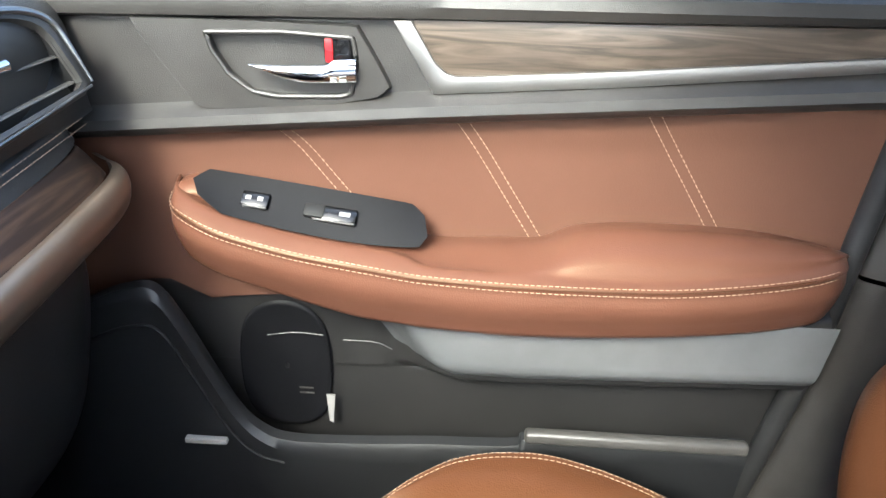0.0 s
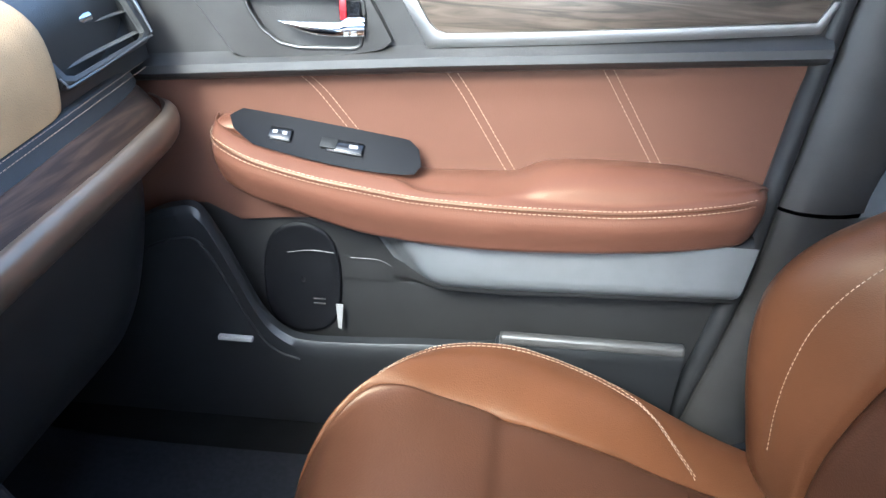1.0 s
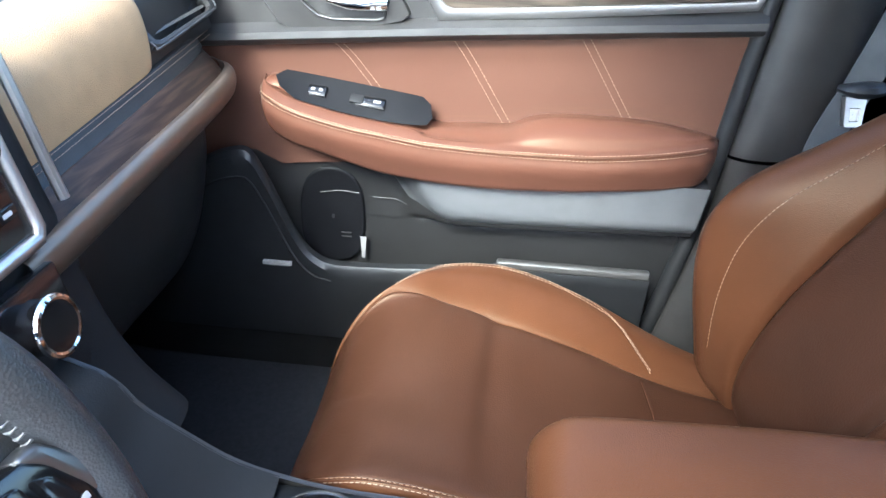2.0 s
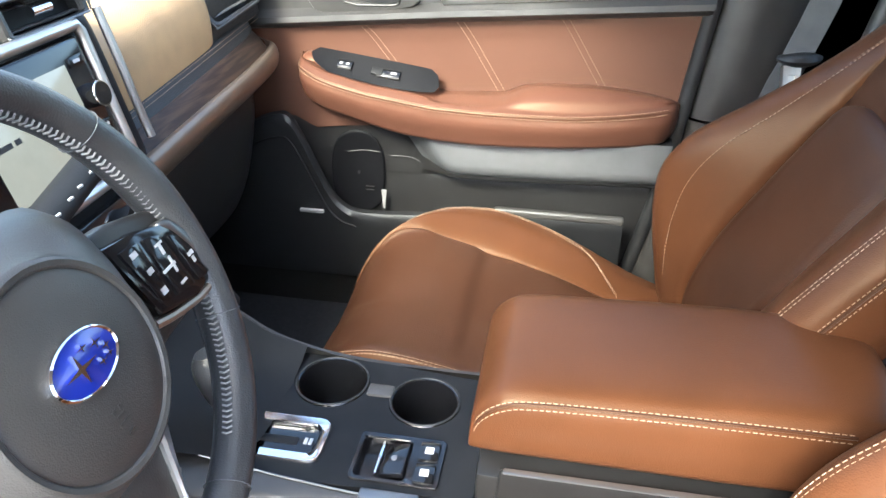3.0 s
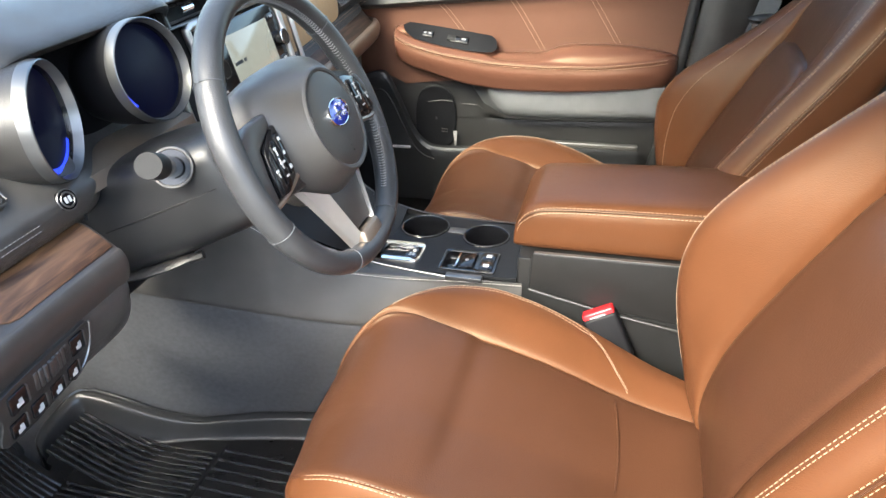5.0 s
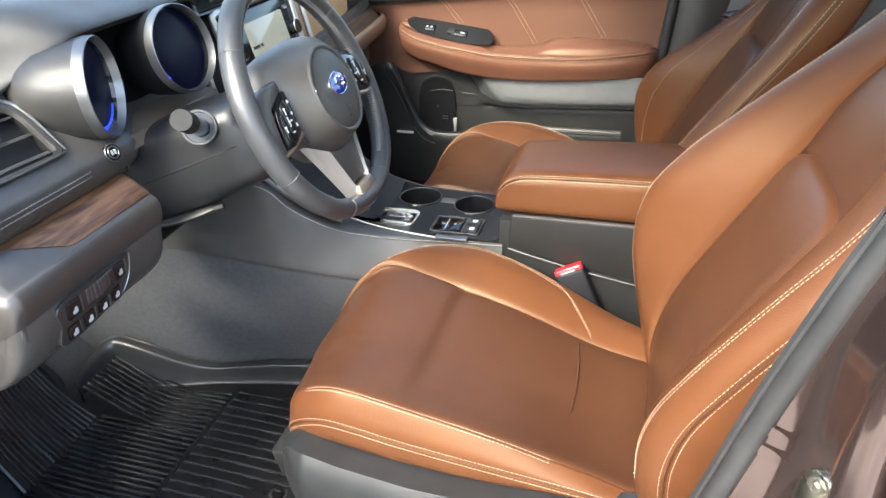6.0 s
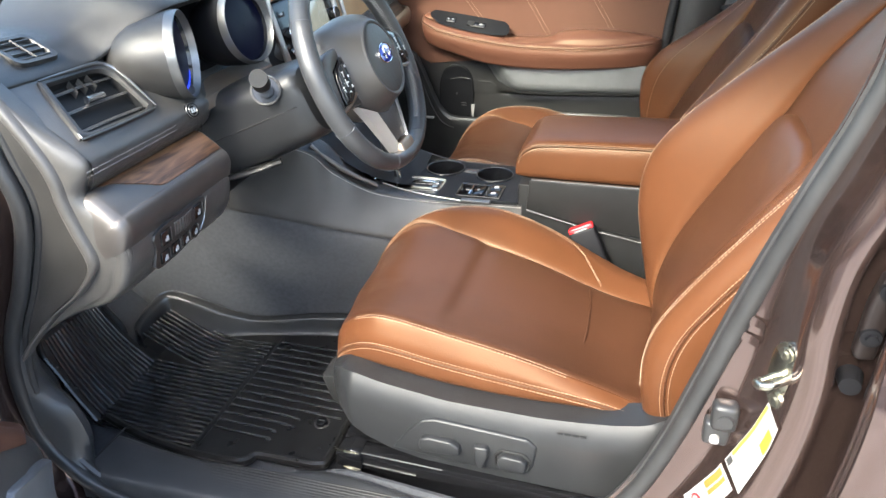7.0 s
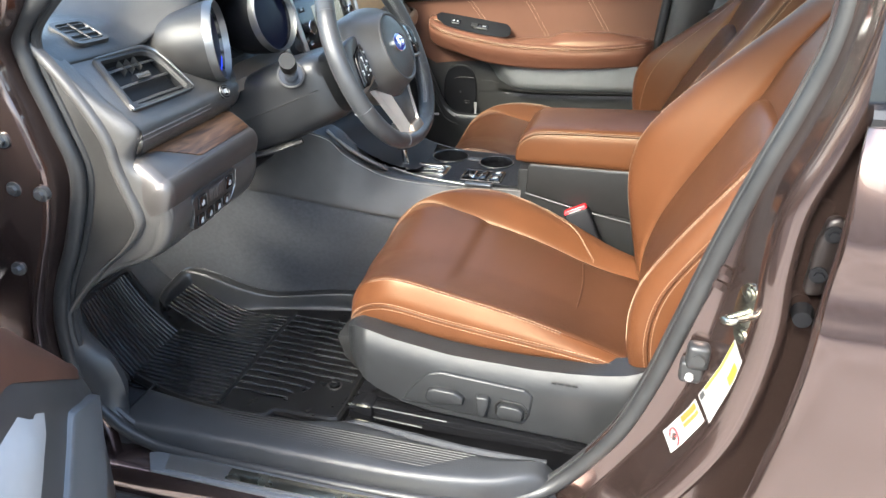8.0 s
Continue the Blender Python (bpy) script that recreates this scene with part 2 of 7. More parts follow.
def tube(points, radius, sides=8, n=0, closed=False, flat=1.0, up=(0, 0, 1)):
    """A round or flattened bar along a smooth path; radius: one number, or a function of 0 to 1."""
    pts = spline(points, n, closed) if n else [tuple(p) for p in points]
    p = np.array(pts, float)
    m = len(p)
    rows = []
    for i in range(m):
        a0, a1 = (p[i - 1], p[(i + 1) % m]) if closed else (p[max(0, i - 1)], p[min(m - 1, i + 1)])
        t = (a1 - a0) / max(1e-9, np.linalg.norm(a1 - a0))
        s = np.cross(t, up)
        if np.linalg.norm(s) < 1e-3:
            s = np.cross(t, (0.3, 1, 0.2))
        s /= np.linalg.norm(s)
        w = np.cross(s, t)
        r = radius(i / (m - 1)) if callable(radius) else radius
        rows.append([tuple(p[i] + r * (math.cos(x) * s + flat * math.sin(x) * w)) for x in (2 * math.pi * k / sides for k in range(sides))])
    return loft(rows, loop=True, cap=not closed, ring=closed)


def rod(p0, p1, r0, r1=None, sides=20, bevel=0.0):
    bm = tube([p0, p1], lambda u: r0 + ((r1 if r1 is not None else r0) - r0) * u, sides)
    return soften(bm, bevel)


def stitches(paths, length=0.0042, gap=0.0024, radius=0.00052):
    """Single stitches, one small bar each, along the paths."""
    verts, faces = [], []
    for path in paths:
        p = np.array(path, float)
        d = np.r_[0, np.cumsum(np.linalg.norm(np.diff(p, axis=0), axis=1))]
        s = 0.0
        while s + length < d[-1]:
            e = [np.array([np.interp(v, d, p[:, i]) for i in range(3)]) for v in (s, s + length)]
            t = (e[1] - e[0]) / max(1e-9, np.linalg.norm(e[1] - e[0]))
            o = np.cross(t, (0.31, 0.22, 0.92))
            o /= np.linalg.norm(o)
            w = np.cross(o, t)
            k = len(verts)
            for c in e:
                verts += [tuple(c + radius * v) for v in (o, w, -o, -w)]
            faces += [(k + i, k + (i + 1) % 4, k + 4 + (i + 1) % 4, k + 4 + i) for i in range(4)] + [(k, k + 1, k + 2, k + 3), (k + 4, k + 5, k + 6, k + 7)]
            s += length + gap
    return from_lists(verts, faces)


def dish(outer, inner, axis, front, back, lip=0.003, n=56):
    """A plate with a sunken tray: outline outer at the level front, tray edge inner, tray floor at back. All along axis."""
    k = "xyz".index(axis)
    sign = 1 if back > front else -1
    o, i = even(outer, n, True), even(inner, n, True)
    c = np.mean(np.array(i), axis=0)
    turn = min(range(n), key=lambda r: sum((np.array(i[(j + r) % n]) - np.array(o[j])) @ (np.array(i[(j + r) % n]) - np.array(o[j])) for j in range(n)))
    i = [i[(j + turn) % n] for j in range(n)]

    def at(p, h):
        v = list(p)
        v.insert(k, h)
        return tuple(v)

    def shrink(p, f):
        return tuple(c + (np.array(p) - c) * f)
    rows = [[at(p, front + sign * 0.012) for p in o], [at(p, front + sign * lip) for p in o], [at(shrink(p, 0.985), front) for p in o],
            [at(shrink(p, 1.04), front) for p in i], [at(p, front + sign * lip) for p in i], [at(shrink(p, 0.97), back - sign * 0.004) for p in i],
            [at(shrink(p, 0.9), back) for p in i], [at(shrink(p, 0.05), back) for p in i]]
    return loft(rows, loop=True)


GLASS = material("clear cover", (0.95, 0.95, 0.95), 0.03, bump=0, vary=0.02)
GLASS.node_tree.nodes["Principled BSDF"].inputs["Transmission Weight"].default_value = 1.0


def tinted_glass(name, tint):
    """Thin green-grey car glass: mostly clear, with a weak mirror."""
    m = bpy.data.materials.new(name)
    m.use_nodes = True
    n, l = m.node_tree.nodes, m.node_tree.links
    n.remove(n["Principled BSDF"])
    clear, gloss, mix = n.new("ShaderNodeBsdfTransparent"), n.new("ShaderNodeBsdfGlossy"), n.new("ShaderNodeMixShader")
    clear.inputs["Color"].default_value = (*tint, 1)
    gloss.inputs["Roughness"].default_value = 0.02
    mix.inputs["Fac"].default_value = 0.06
    l.new(clear.outputs["BSDF"], mix.inputs[1])
    l.new(gloss.outputs["BSDF"], mix.inputs[2])
    l.new(mix.outputs["Shader"], n["Material Output"].inputs["Surface"])
    return m


CAR_GLASS = tinted_glass("tinted car glass", (0.80, 0.82, 0.79))


def interp(table, v):
    return float(np.interp(v, [r[0] for r in table], [r[1] for r in table]))


# ---- ground and shell of the car ----
bm = bmesh.new()
bmesh.ops.create_grid(bm, x_segments=2, y_segments=2, size=400)
tagged(part("ground", bm, ASPHALT), "pale grey concrete ground under the car", "ground", kind="structure")

# Unseen wall, added only to cut low sky light on the door side.
tagged(part("wall_added", block((-14, -6.3, 0.0), (14, -6.0, 1.6), 0.02), ASPHALT), "unseen grey wall added to cut low sky light", "wall", kind="structure")

roof = thing("ceiling", (0.8, 0, 1.5), "light grey fabric headliner under the car roof", "ceiling", kind="structure")
rows = [[(x, y, 1.52 - 0.10 * (abs(y) / 0.62) ** 2.5 - (0.02 if x < 0.15 else 0)) for y in (-0.62, -0.4, 0, 0.4, 0.62)] for x in (0.06, 0.3, 0.8, 1.6, 2.1)]
part("headliner", loft(rows, dense=(12, 12)), HEADLINER, roof)
rows = [[(x, y, z + 0.03) for x, y, z in r] for r in rows]
part("roof_skin", loft(rows, dense=(12, 12)), PAINT, roof, "brown metallic roof skin")

body = thing("wall_body", (0, 0, 0.3), "brown metallic car body shell round the cabin", "car body", kind="structure")
for y in (-1, 1):
    part("windscreen_pillar", tube([(-1.05, 0.76 * y, 1.10), (-0.55, 0.70 * y, 1.30), (0.06, 0.61 * y, 1.46)], 0.035, 10, 12), PAINT, body)
    part("roof_rail", tube([(0.06, 0.61 * y, 1.46), (0.6, 0.62 * y, 1.46), (1.6, 0.60 * y, 1.42), (2.2, 0.62 * y, 1.2)], 0.04, 10, 16), PAINT, body)
part("windscreen", loft([[(-1.05 + 1.11 * f, (0.74 - 0.14 * f) * g, 1.09 + 0.38 * f ** 0.85) for g in np.linspace(-1, 1, 9)] for f in np.linspace(0, 1, 9)]), CAR_GLASS, body, "tinted windscreen")
part("side_window", loft([[(x, 0.815 - 0.17 * f, 1.135 + 0.30 * f) for x in (-0.70 + 0.55 * f, 0.0, 0.52, 1.7)] for f in (0, 0.5, 1)]), CAR_GLASS, body, "tinted side window")
part("firewall", block((-1.12, -0.8, 0.3), (-1.06, 0.8, 1.10), 0.01), PLASTIC_DEEP, body)
part("cowl", block((-1.6, -0.85, 0.98), (-1.0, 0.85, 1.06), 0.02), PAINT, body)
part("side_panel", block((0.40, 0.84, 0.3), (2.3, 0.90, 1.12), 0.02), PAINT, body)
part("fender_panel", block((-1.8, 0.84, 0.3), (-0.66, 0.90, 1.04), 0.02), PAINT, body)
part("fender_panel", block((-1.8, -0.93, 0.3), (-0.72, -0.86, 1.04), 0.02), PAINT, body)
part("sill_box", block((-1.05, 0.770, 0.30), (0.5, 0.86, 0.44), 0.01), PLASTIC_DEEP, body)
part("tailgate", block((2.2, -0.84, 0.3), (2.26, 0.84, 1.15), 0.02), PLASTIC, body)
part("underbody", block((-1.1, -0.80, 0.26), (2.2, 0.86, 0.31), 0.01), PLASTIC_DEEP, body)
bench = thing("rear_bench", (1.35, 0, 0.35), "tan leather rear bench behind the front seats", "seat")
part("seat", block((1.05, -0.68, 0.34), (1.6, 0.68, 0.64), 0.05, 4), LEATHER, bench)
part("backrest", placed(block((0, -0.68, 0), (0.16, 0.68, 0.62), 0.05, 4), pose(1.5, 0, 0.58, 0, 20, 0)), LEATHER, bench)

# B-pillar trim on the far side
pillar = thing("wall_pillar", (0.5, 0.8, 0.45), "dark grey plastic pillar trim beside the passenger door", "pillar trim", kind="structure")
FAR_EDGE = [(0.40, 0.365), (0.52, 0.395), (0.60, 0.412), (0.70, 0.433), (0.82, 0.446), (0.97, 0.462), (1.10, 0.476), (1.30, 0.50), (1.45, 0.52)]


def far_pillar(z0, z1, out):
    rows = []
    for i in range(9):
        z = z0 + (z1 - z0) * i / 8
        x = interp(FAR_EDGE, z)
        rows.append([(x, 0.86, z), (x + 0.002, 0.80 - out, z), (x + 0.012, 0.785 - out, z), (x + 0.035, 0.775 - out, z), (x + 0.075, 0.775 - out, z),
                     (x + 0.125, 0.795 - out, z), (x + 0.16, 0.83, z), (x + 0.165, 0.87, z)])
    return loft(rows, dense=(12, 24))


part("lower_trim", far_pillar(0.36, 0.838, 0.004), DOOR_TRIM, pillar)
part("upper_trim", far_pillar(0.842, 1.46, 0.0), DOOR_TRIM, pillar)
part("pillar_seal", tube([(interp(FAR_EDGE, z) - 0.012, 0.795, z) for z in (0.38, 0.52, 0.62, 0.72, 0.84, 0.97, 1.10, 1.3)], 0.014, 10, 40), SEAL, pillar, "black rubber door seal")
part("inner_panel", block((0.60, 0.84, 0.3), (1.3, 0.85, 1.12), 0.002), PLASTIC_DEEP, pillar)
part("rear_trim", prism([(0.66, 0.45), (1.35, 0.45), (1.35, 1.16), (0.735, 1.16), (0.70, 0.95)], "y", 0.765, 0.80, 0.014, 3), PLASTIC_GREY, pillar, "dark grey rear door lining")

belt = thing("seat_belt", (0.6, 0.79, 1.0), "grey webbing seat belt with a metal tongue hanging on the pillar", "seat belt")


def ribbon(points, width, thick, across, n=20):
    pts = spline(points, n)
    w = np.array(across, float) / np.linalg.norm(across)
    rows = []
    for i, p in enumerate(pts):
        q = np.array(pts[min(n - 1, i + 1)]) - np.array(pts[max(0, i - 1)])
        nrm = np.cross(w, q / np.linalg.norm(q)) * thick / 2
        p = np.array(p)
        rows.append([tuple(p - w * width / 2 - nrm), tuple(p + w * width / 2 - nrm), tuple(p + w * width / 2 + nrm), tuple(p - w * width / 2 + nrm)])
    return loft(rows, loop=True, cap=True)


part("webbing", ribbon([(0.665, 0.74, 1.38), (0.64, 0.765, 1.12), (0.612, 0.775, 0.98), (0.585, 0.785, 0.87), (0.545, 0.79, 0.60), (0.53, 0.79, 0.45)], 0.048, 0.002, (1, -0.1, -0.12)), BELT, belt, "grey woven webbing")
part("tongue_cover", tube([(0.577, 0.772, 0.967), (0.60, 0.760, 0.968), (0.628, 0.762, 0.970), (0.648, 0.772, 0.972)], lambda u: 0.006 + 0.012 * math.sin(math.pi * u), 10, 14, flat=0.7), POCKET, belt, "dark plastic tongue cover")
plate = dish([(-0.016, 0.022), (0.016, 0.022), (0.013, -0.022), (-0.013, -0.022)], [(-0.008, 0.006), (0.008, 0.006), (0.007, -0.014), (-0.007, -0.014)], "z", 0, -0.004, 0.001, 24)
part("tongue", placed(plate, pose(0.602, 0.750, 0.938, 75, 0, 8)), SILVER, belt, "bright metal tongue")

# ---- passenger door ----
door = thing("door_1", (-0.05, 0.83, 0.45), "closed passenger door with tan leather insert, padded armrest and black plastic trim", "car door", kind="structure")
DOOR_REAR = [(0.40, 0.352), (0.52, 0.380), (0.66, 0.408), (0.82, 0.430), (1.0, 0.452), (1.13, 0.472)]
out = [(-0.66, 0.40), (-0.66, 1.12)] + [(interp(DOOR_REAR, z), z) for z in (1.13, 1.0, 0.82, 0.66, 0.52, 0.40)]
part("door_shell", prism(out, "y", 0.812, 0.88, 0.003), PLASTIC_DEEP, door)
TOP_EDGE = [(-0.66, 0.952), (-0.392, 0.972), (-0.02, 1.001), (0.459, 1.034)]
LOW_EDGE = [(-0.62, 0.70), (-0.464, 0.752), (-0.374, 0.790), (-0.333, 0.791), (-0.291, 0.767), (-0.25, 0.773), (-0.171, 0.780), (0.45, 0.80)]


def rear_x(x, z):
    return min(x, interp(DOOR_REAR, z) - 0.002)


rows = []
for i in range(48):
    x = -0.64 + 1.10 * i / 47
    lo, hi = interp(LOW_EDGE, x), interp(TOP_EDGE, x)
    row = []
    for j in range(15):
        f = j / 14
        z = lo + (hi - lo) * f
        y = 0.797 - 0.012 * max(0, (f - 0.8) / 0.2) ** 2 + 0.010 * max(0, (f - 0.965) / 0.035)
        row.append((rear_x(x, z), y, z))
    rows.append(row)
part("leather_insert", loft(rows), LEATHER_DOOR, door, "tan leather upper insert")
lines = []
for (xt, zt), (xb, zb) in (((-0.176, 0.986), (-0.112, 0.905)), ((0.012, 1.000), (0.094, 0.868)), ((0.204, 1.015), (0.291, 0.878))):
    for d in (-0.0065, 0.0065):
        pts = []
        for k in range(14):
            f = k / 13
            z = zt + (zb - zt) * f
            g = 1 - f * 0.55
            pts.append((xt + d + (xb - xt) * f, 0.7955 - 0.012 * max(0, (g - 0.8) / 0.2) ** 2, z))
        lines.append(pts)
part("insert_stitching", stitches(lines), THREAD, door, "cream double stitching")

# dark upper trim: window sill, handle field and the roll above the leather
rows = []
for i in range(44):
    x = -0.66 + 1.13 * i / 43
    e = interp(TOP_EDGE, x)
    pr = [(0.790, e - 0.004), (0.772, e + 0.002), (0.766, e + 0.010), (0.768, e + 0.020), (0.780, e + 0.027), (0.786, e + 0.032), (0.788, e + 0.07),
          (0.788, 1.100 + 0.01 * (x + 0.1)), (0.776, 1.104 + 0.01 * (x + 0.1)), (0.772, 1.116), (0.776, 1.128), (0.80, 1.138), (0.86, 1.142)]
    rows.append([(rear_x(x, z), y, z) for y, z in pr])
part("upper_trim", loft(rows), DOOR_TRIM, door, "black soft upper door trim")

part("window_seal", prism([(-0.70, 1.128), (0.50, 1.132), (0.52, 1.190), (-0.70, 1.186)], "y", 0.822, 0.842, 0.006, 3), SEAL, door, "black rubber window seal")

# wood with its silver frame


def panel(points, y0, y1, bevel):
    return prism(points, "y", y0, y1, bevel)


silver = [(-0.060, 1.102), (-0.020, 1.030), (0.165, 1.043), (0.30, 1.055), (0.443, 1.068), (0.458, 1.106), (0.449, 1.106), (0.436, 1.081), (0.30, 1.070), (0.165, 1.059),
          (0.02, 1.049), (0.003, 1.0485), (-0.008, 1.052), (-0.018, 1.061), (-0.042, 1.102)]
part("silver_frame", panel(silver, 0.780, 0.79, 0.0015), SILVER_DIM, door, "satin silver trim strip")
wood = [(-0.042, 1.102), (-0.018, 1.061), (-0.008, 1.052), (0.003, 1.0485), (0.02, 1.049), (0.165, 1.059), (0.30, 1.070), (0.436, 1.081), (0.449, 1.106), (0.2, 1.104)]
part("wood_panel", panel(wood, 0.7835, 0.795, 0.001), WOOD_DOOR, door, "grey-brown wood veneer panel")

# handle field
out = [(-0.324, 1.099), (-0.318, 1.085), (-0.268, 1.012), (-0.255, 1.008), (-0.142, 1.013), (-0.075, 1.026), (-0.062, 1.037), (-0.080, 1.070), (-0.095, 1.096), (-0.2, 1.099)]
inn = [(-0.247, 1.087), (-0.243, 1.070), (-0.228, 1.046), (-0.206, 1.029), (-0.18, 1.0245), (-0.112, 1.0265), (-0.103, 1.030), (-0.096, 1.060), (-0.099, 1.085), (-0.17, 1.089)]
handle = part("handle_bezel", dish(out, inn, "y", 0.776, 0.815, 0.003, 72), DOOR_TRIM, door, "dark plastic handle bezel")
rim = [(x, 0.7755, z) for x, z in even(inn, 60, True)]
part("bezel_rim", tube(rim, 0.0026, 8, closed=True), DOOR_TRIM, handle)
lev = []
for i in range(16):
    f = i / 15
    x = -0.203 + 0.107 * f
    top = 1.0585 + 0.002 * f + (0.005 if f > 0.78 else 0)
    bot = 1.0575 - 0.015 * math.sin(min(1, f * 1.7) * math.pi / 2)
    yy = 0.768 - 0.008 * math.sin(math.pi * f)
    c, h = (top + bot) / 2, (top - bot) / 2
    lev.append([(x, yy + 0.010 * (1 - math.cos(k)) / 2 - 0.003, c + h * math.sin(k)) for k in (2 * math.pi * s / 12 for s in range(12))])
part("lever", loft(lev, loop=True, cap=True), CHROME, handle, "chrome pull lever")
part("lock_knob", block((-0.130, 0.777, 1.057), (-0.100, 0.800, 1.088), 0.005, 3), GLOSS, handle)
part("lock_mark", block((-0.1275, 0.7745, 1.0605), (-0.1195, 0.778, 1.084), 0.0012), RED, handle, "red lock mark")
part("lock_sign", block((-0.163, 0.8115, 1.070), (-0.149, 0.8145, 1.078), 0.001), PLASTIC_GREY, handle)
for x, w in ((-0.120, 0.006), (-0.111, 0.007)):
    part("lever_print", block((x, 0.7585, 1.045), (x + w, 0.7605, 1.0475), 0.0), GREY_PRINT, handle)

# armrest
ARM = [  # x, stitch z, bottom z, back z, front y
    (-0.307, 0.912, 0.893, 0.914, 0.797), (-0.304, 0.912, 0.872, 0.924, 0.770), (-0.293, 0.907, 0.851, 0.939, 0.742), (-0.250, 0.892, 0.835, 0.938, 0.725), (-0.200, 0.880, 0.823, 0.926, 0.719),
    (-0.154, 0.871, 0.810, 0.918, 0.716), (-0.100, 0.864, 0.797, 0.910, 0.713), (-0.051, 0.857, 0.791, 0.893, 0.712), (-0.020, 0.854, 0.788, 0.866, 0.711), (0.05, 0.851, 0.785, 0.868, 0.710),
    (0.099, 0.850, 0.785, 0.871, 0.710), (0.135, 0.850, 0.786, 0.886, 0.710), (0.180, 0.850, 0.788, 0.892, 0.711), (0.237, 0.851, 0.791, 0.893, 0.713), (0.310, 0.857, 0.796, 0.891, 0.718),
    (0.370, 0.863, 0.800, 0.883, 0.728), (0.405, 0.866, 0.803, 0.875, 0.742), (0.424, 0.862, 0.815, 0.865, 0.765), (0.431, 0.852, 0.825, 0.852, 0.79)]
ARM = [(x, zs, zb - 0.005, zk, yf) for x, zs, zb, zk, yf in ARM]
rows = []
for x, zs, zb, zk, yf in ARM:
    pad = x > -0.03
    lift = 0.004 + 0.008 * min(1.0, max(0.0, (x - 0.05) / 0.12))
    top = [(0.80, zk - 0.002), (0.785, zk), (0.785 * 0.7 + yf * 0.3, zk * 0.8 + zs * 0.2 + lift * 0.7), (0.785 * 0.3 + yf * 0.7, zk * 0.35 + zs * 0.65 + lift), (yf + 0.012, zs + 0.009), (yf + 0.003, zs + 0.004)]
    low = [(yf, zs), (yf + 0.001, zs - 0.006), (yf - 0.002, zs * 0.65 + zb * 0.35), (yf + 0.008, zs * 0.25 + zb * 0.75), (yf + 0.022, zb), (0.80, zb + 0.004)]
    if not pad:
        top = [(0.80, zk - 0.012), (0.778, zk - 0.012), (0.765, zk * 0.66 + zs * 0.34 - 0.01), (yf + 0.034, zs + 0.012), (yf + 0.020, zs + 0.014), (yf + 0.006, zs + 0.006)]
    rows.append([(x, y, z) for y, z in top + low])
arm = part("armrest", loft(rows, dense=(90, 40)), LEATHER_ARM, door, "tan leather padded armrest")
arm_line = [(x, yf - 0.0012, zs + 0.001) for x, zs, zb, zk, yf in ARM[1:-2]]
lines = [spline([(x, y, z + d) for x, y, z in arm_line], 120) for d in (0.004, -0.005)]
part("armrest_stitching", stitches(lines, 0.004, 0.0022, 0.0005), THREAD, arm, "cream double stitching")
part("armrest_piping", tube([(x, y + 0.0022, z - 0.001) for x, y, z in arm_line], 0.0014, 6, 90), LEATHER_INSERT, arm)
panel_rows = []
for i in range(24):
    f = i / 23
    x0, x1 = -0.285 + 0.255 * f, -0.262 + 0.242 * f
    zb_, zf_ = 0.9415 - 0.035 * f ** 1.1, 0.912 - 0.052 * f ** 0.8 + 0.016 * f ** 4
    e = 0.4 + 0.6 * min(1.0, f / 0.08)
    if f > 0.94:
        e = math.sqrt(max(0.0, 1 - ((f - 0.94) / 0.06) ** 2)) * 0.5 + 0.5
    row = []
    for j in range(8):
        g = j / 7
        g = 0.5 + (g - 0.5) * e
        row.append((x0 + (x1 - x0) * g, 0.781 - 0.040 * g, zb_ + (zf_ - zb_) * g + 0.001))
    panel_rows.append(row)
sw = part("switch_panel", loft(panel_rows), BLACK_PANEL, door, "black switch panel")


def on_panel(f, g, up=0.0):
    x0, x1 = -0.285 + 0.255 * f, -0.262 + 0.242 * f
    zb_, zf_ = 0.9415 - 0.035 * f ** 1.1, 0.912 - 0.052 * f ** 0.8 + 0.016 * f ** 4
    n = np.array((0.06, -0.62, 0.78))
    return Vector(np.array((x0 + (x1 - x0) * g, 0.781 - 0.040 * g, zb_ + (zf_ - zb_) * g + 0.001)) + n * up)



def panel_turn():
    z = Vector((0.06, -0.62, 0.78)).normalized()
    x = (Vector((0.98, 0.0, -0.14)) - z * Vector((0.98, 0.0, -0.14)).dot(z)).normalized()
    y = z.cross(x)
    return Matrix((x, y, z)).transposed().to_4x4()


for f, w, d, glyphs in ((0.26, 0.030, 0.017, ((-0.007, 0.006), (0.006, 0.006))), (0.60, 0.050, 0.017, ((0.012, 0.012),))):
    m = Matrix.Translation(on_panel(f, 0.52, 0.001)) @ panel_turn()
    s = part("switch", placed(block((-w / 2, -d / 2, -0.003), (w / 2, d / 2, 0.004), 0.002), m), GLOSS, sw)
    part("switch_edge", placed(block((-w / 2 + 0.003, -d / 2 - 0.0015, -0.001), (w / 2 - 0.001, -d / 2 + 0.001, 0.003), 0.0005), m), PLASTIC_GREY, s, "thin grey edge")
    for gx, gw in glyphs:
        part("switch_mark", placed(block((gx - gw / 2, -0.0025, 0.0035), (gx + gw / 2, 0.0025, 0.0045), 0.0), m), GREY_PRINT, s, "grey printed mark")
m = Matrix.Translation(on_panel(0.52, 0.52, 0.001)) @ panel_turn()
part("switch_recess", placed(block((-0.012, -0.008, -0.002), (0.010, 0.008, 0.0046), 0.002), m), PLASTIC_DEEP, sw)

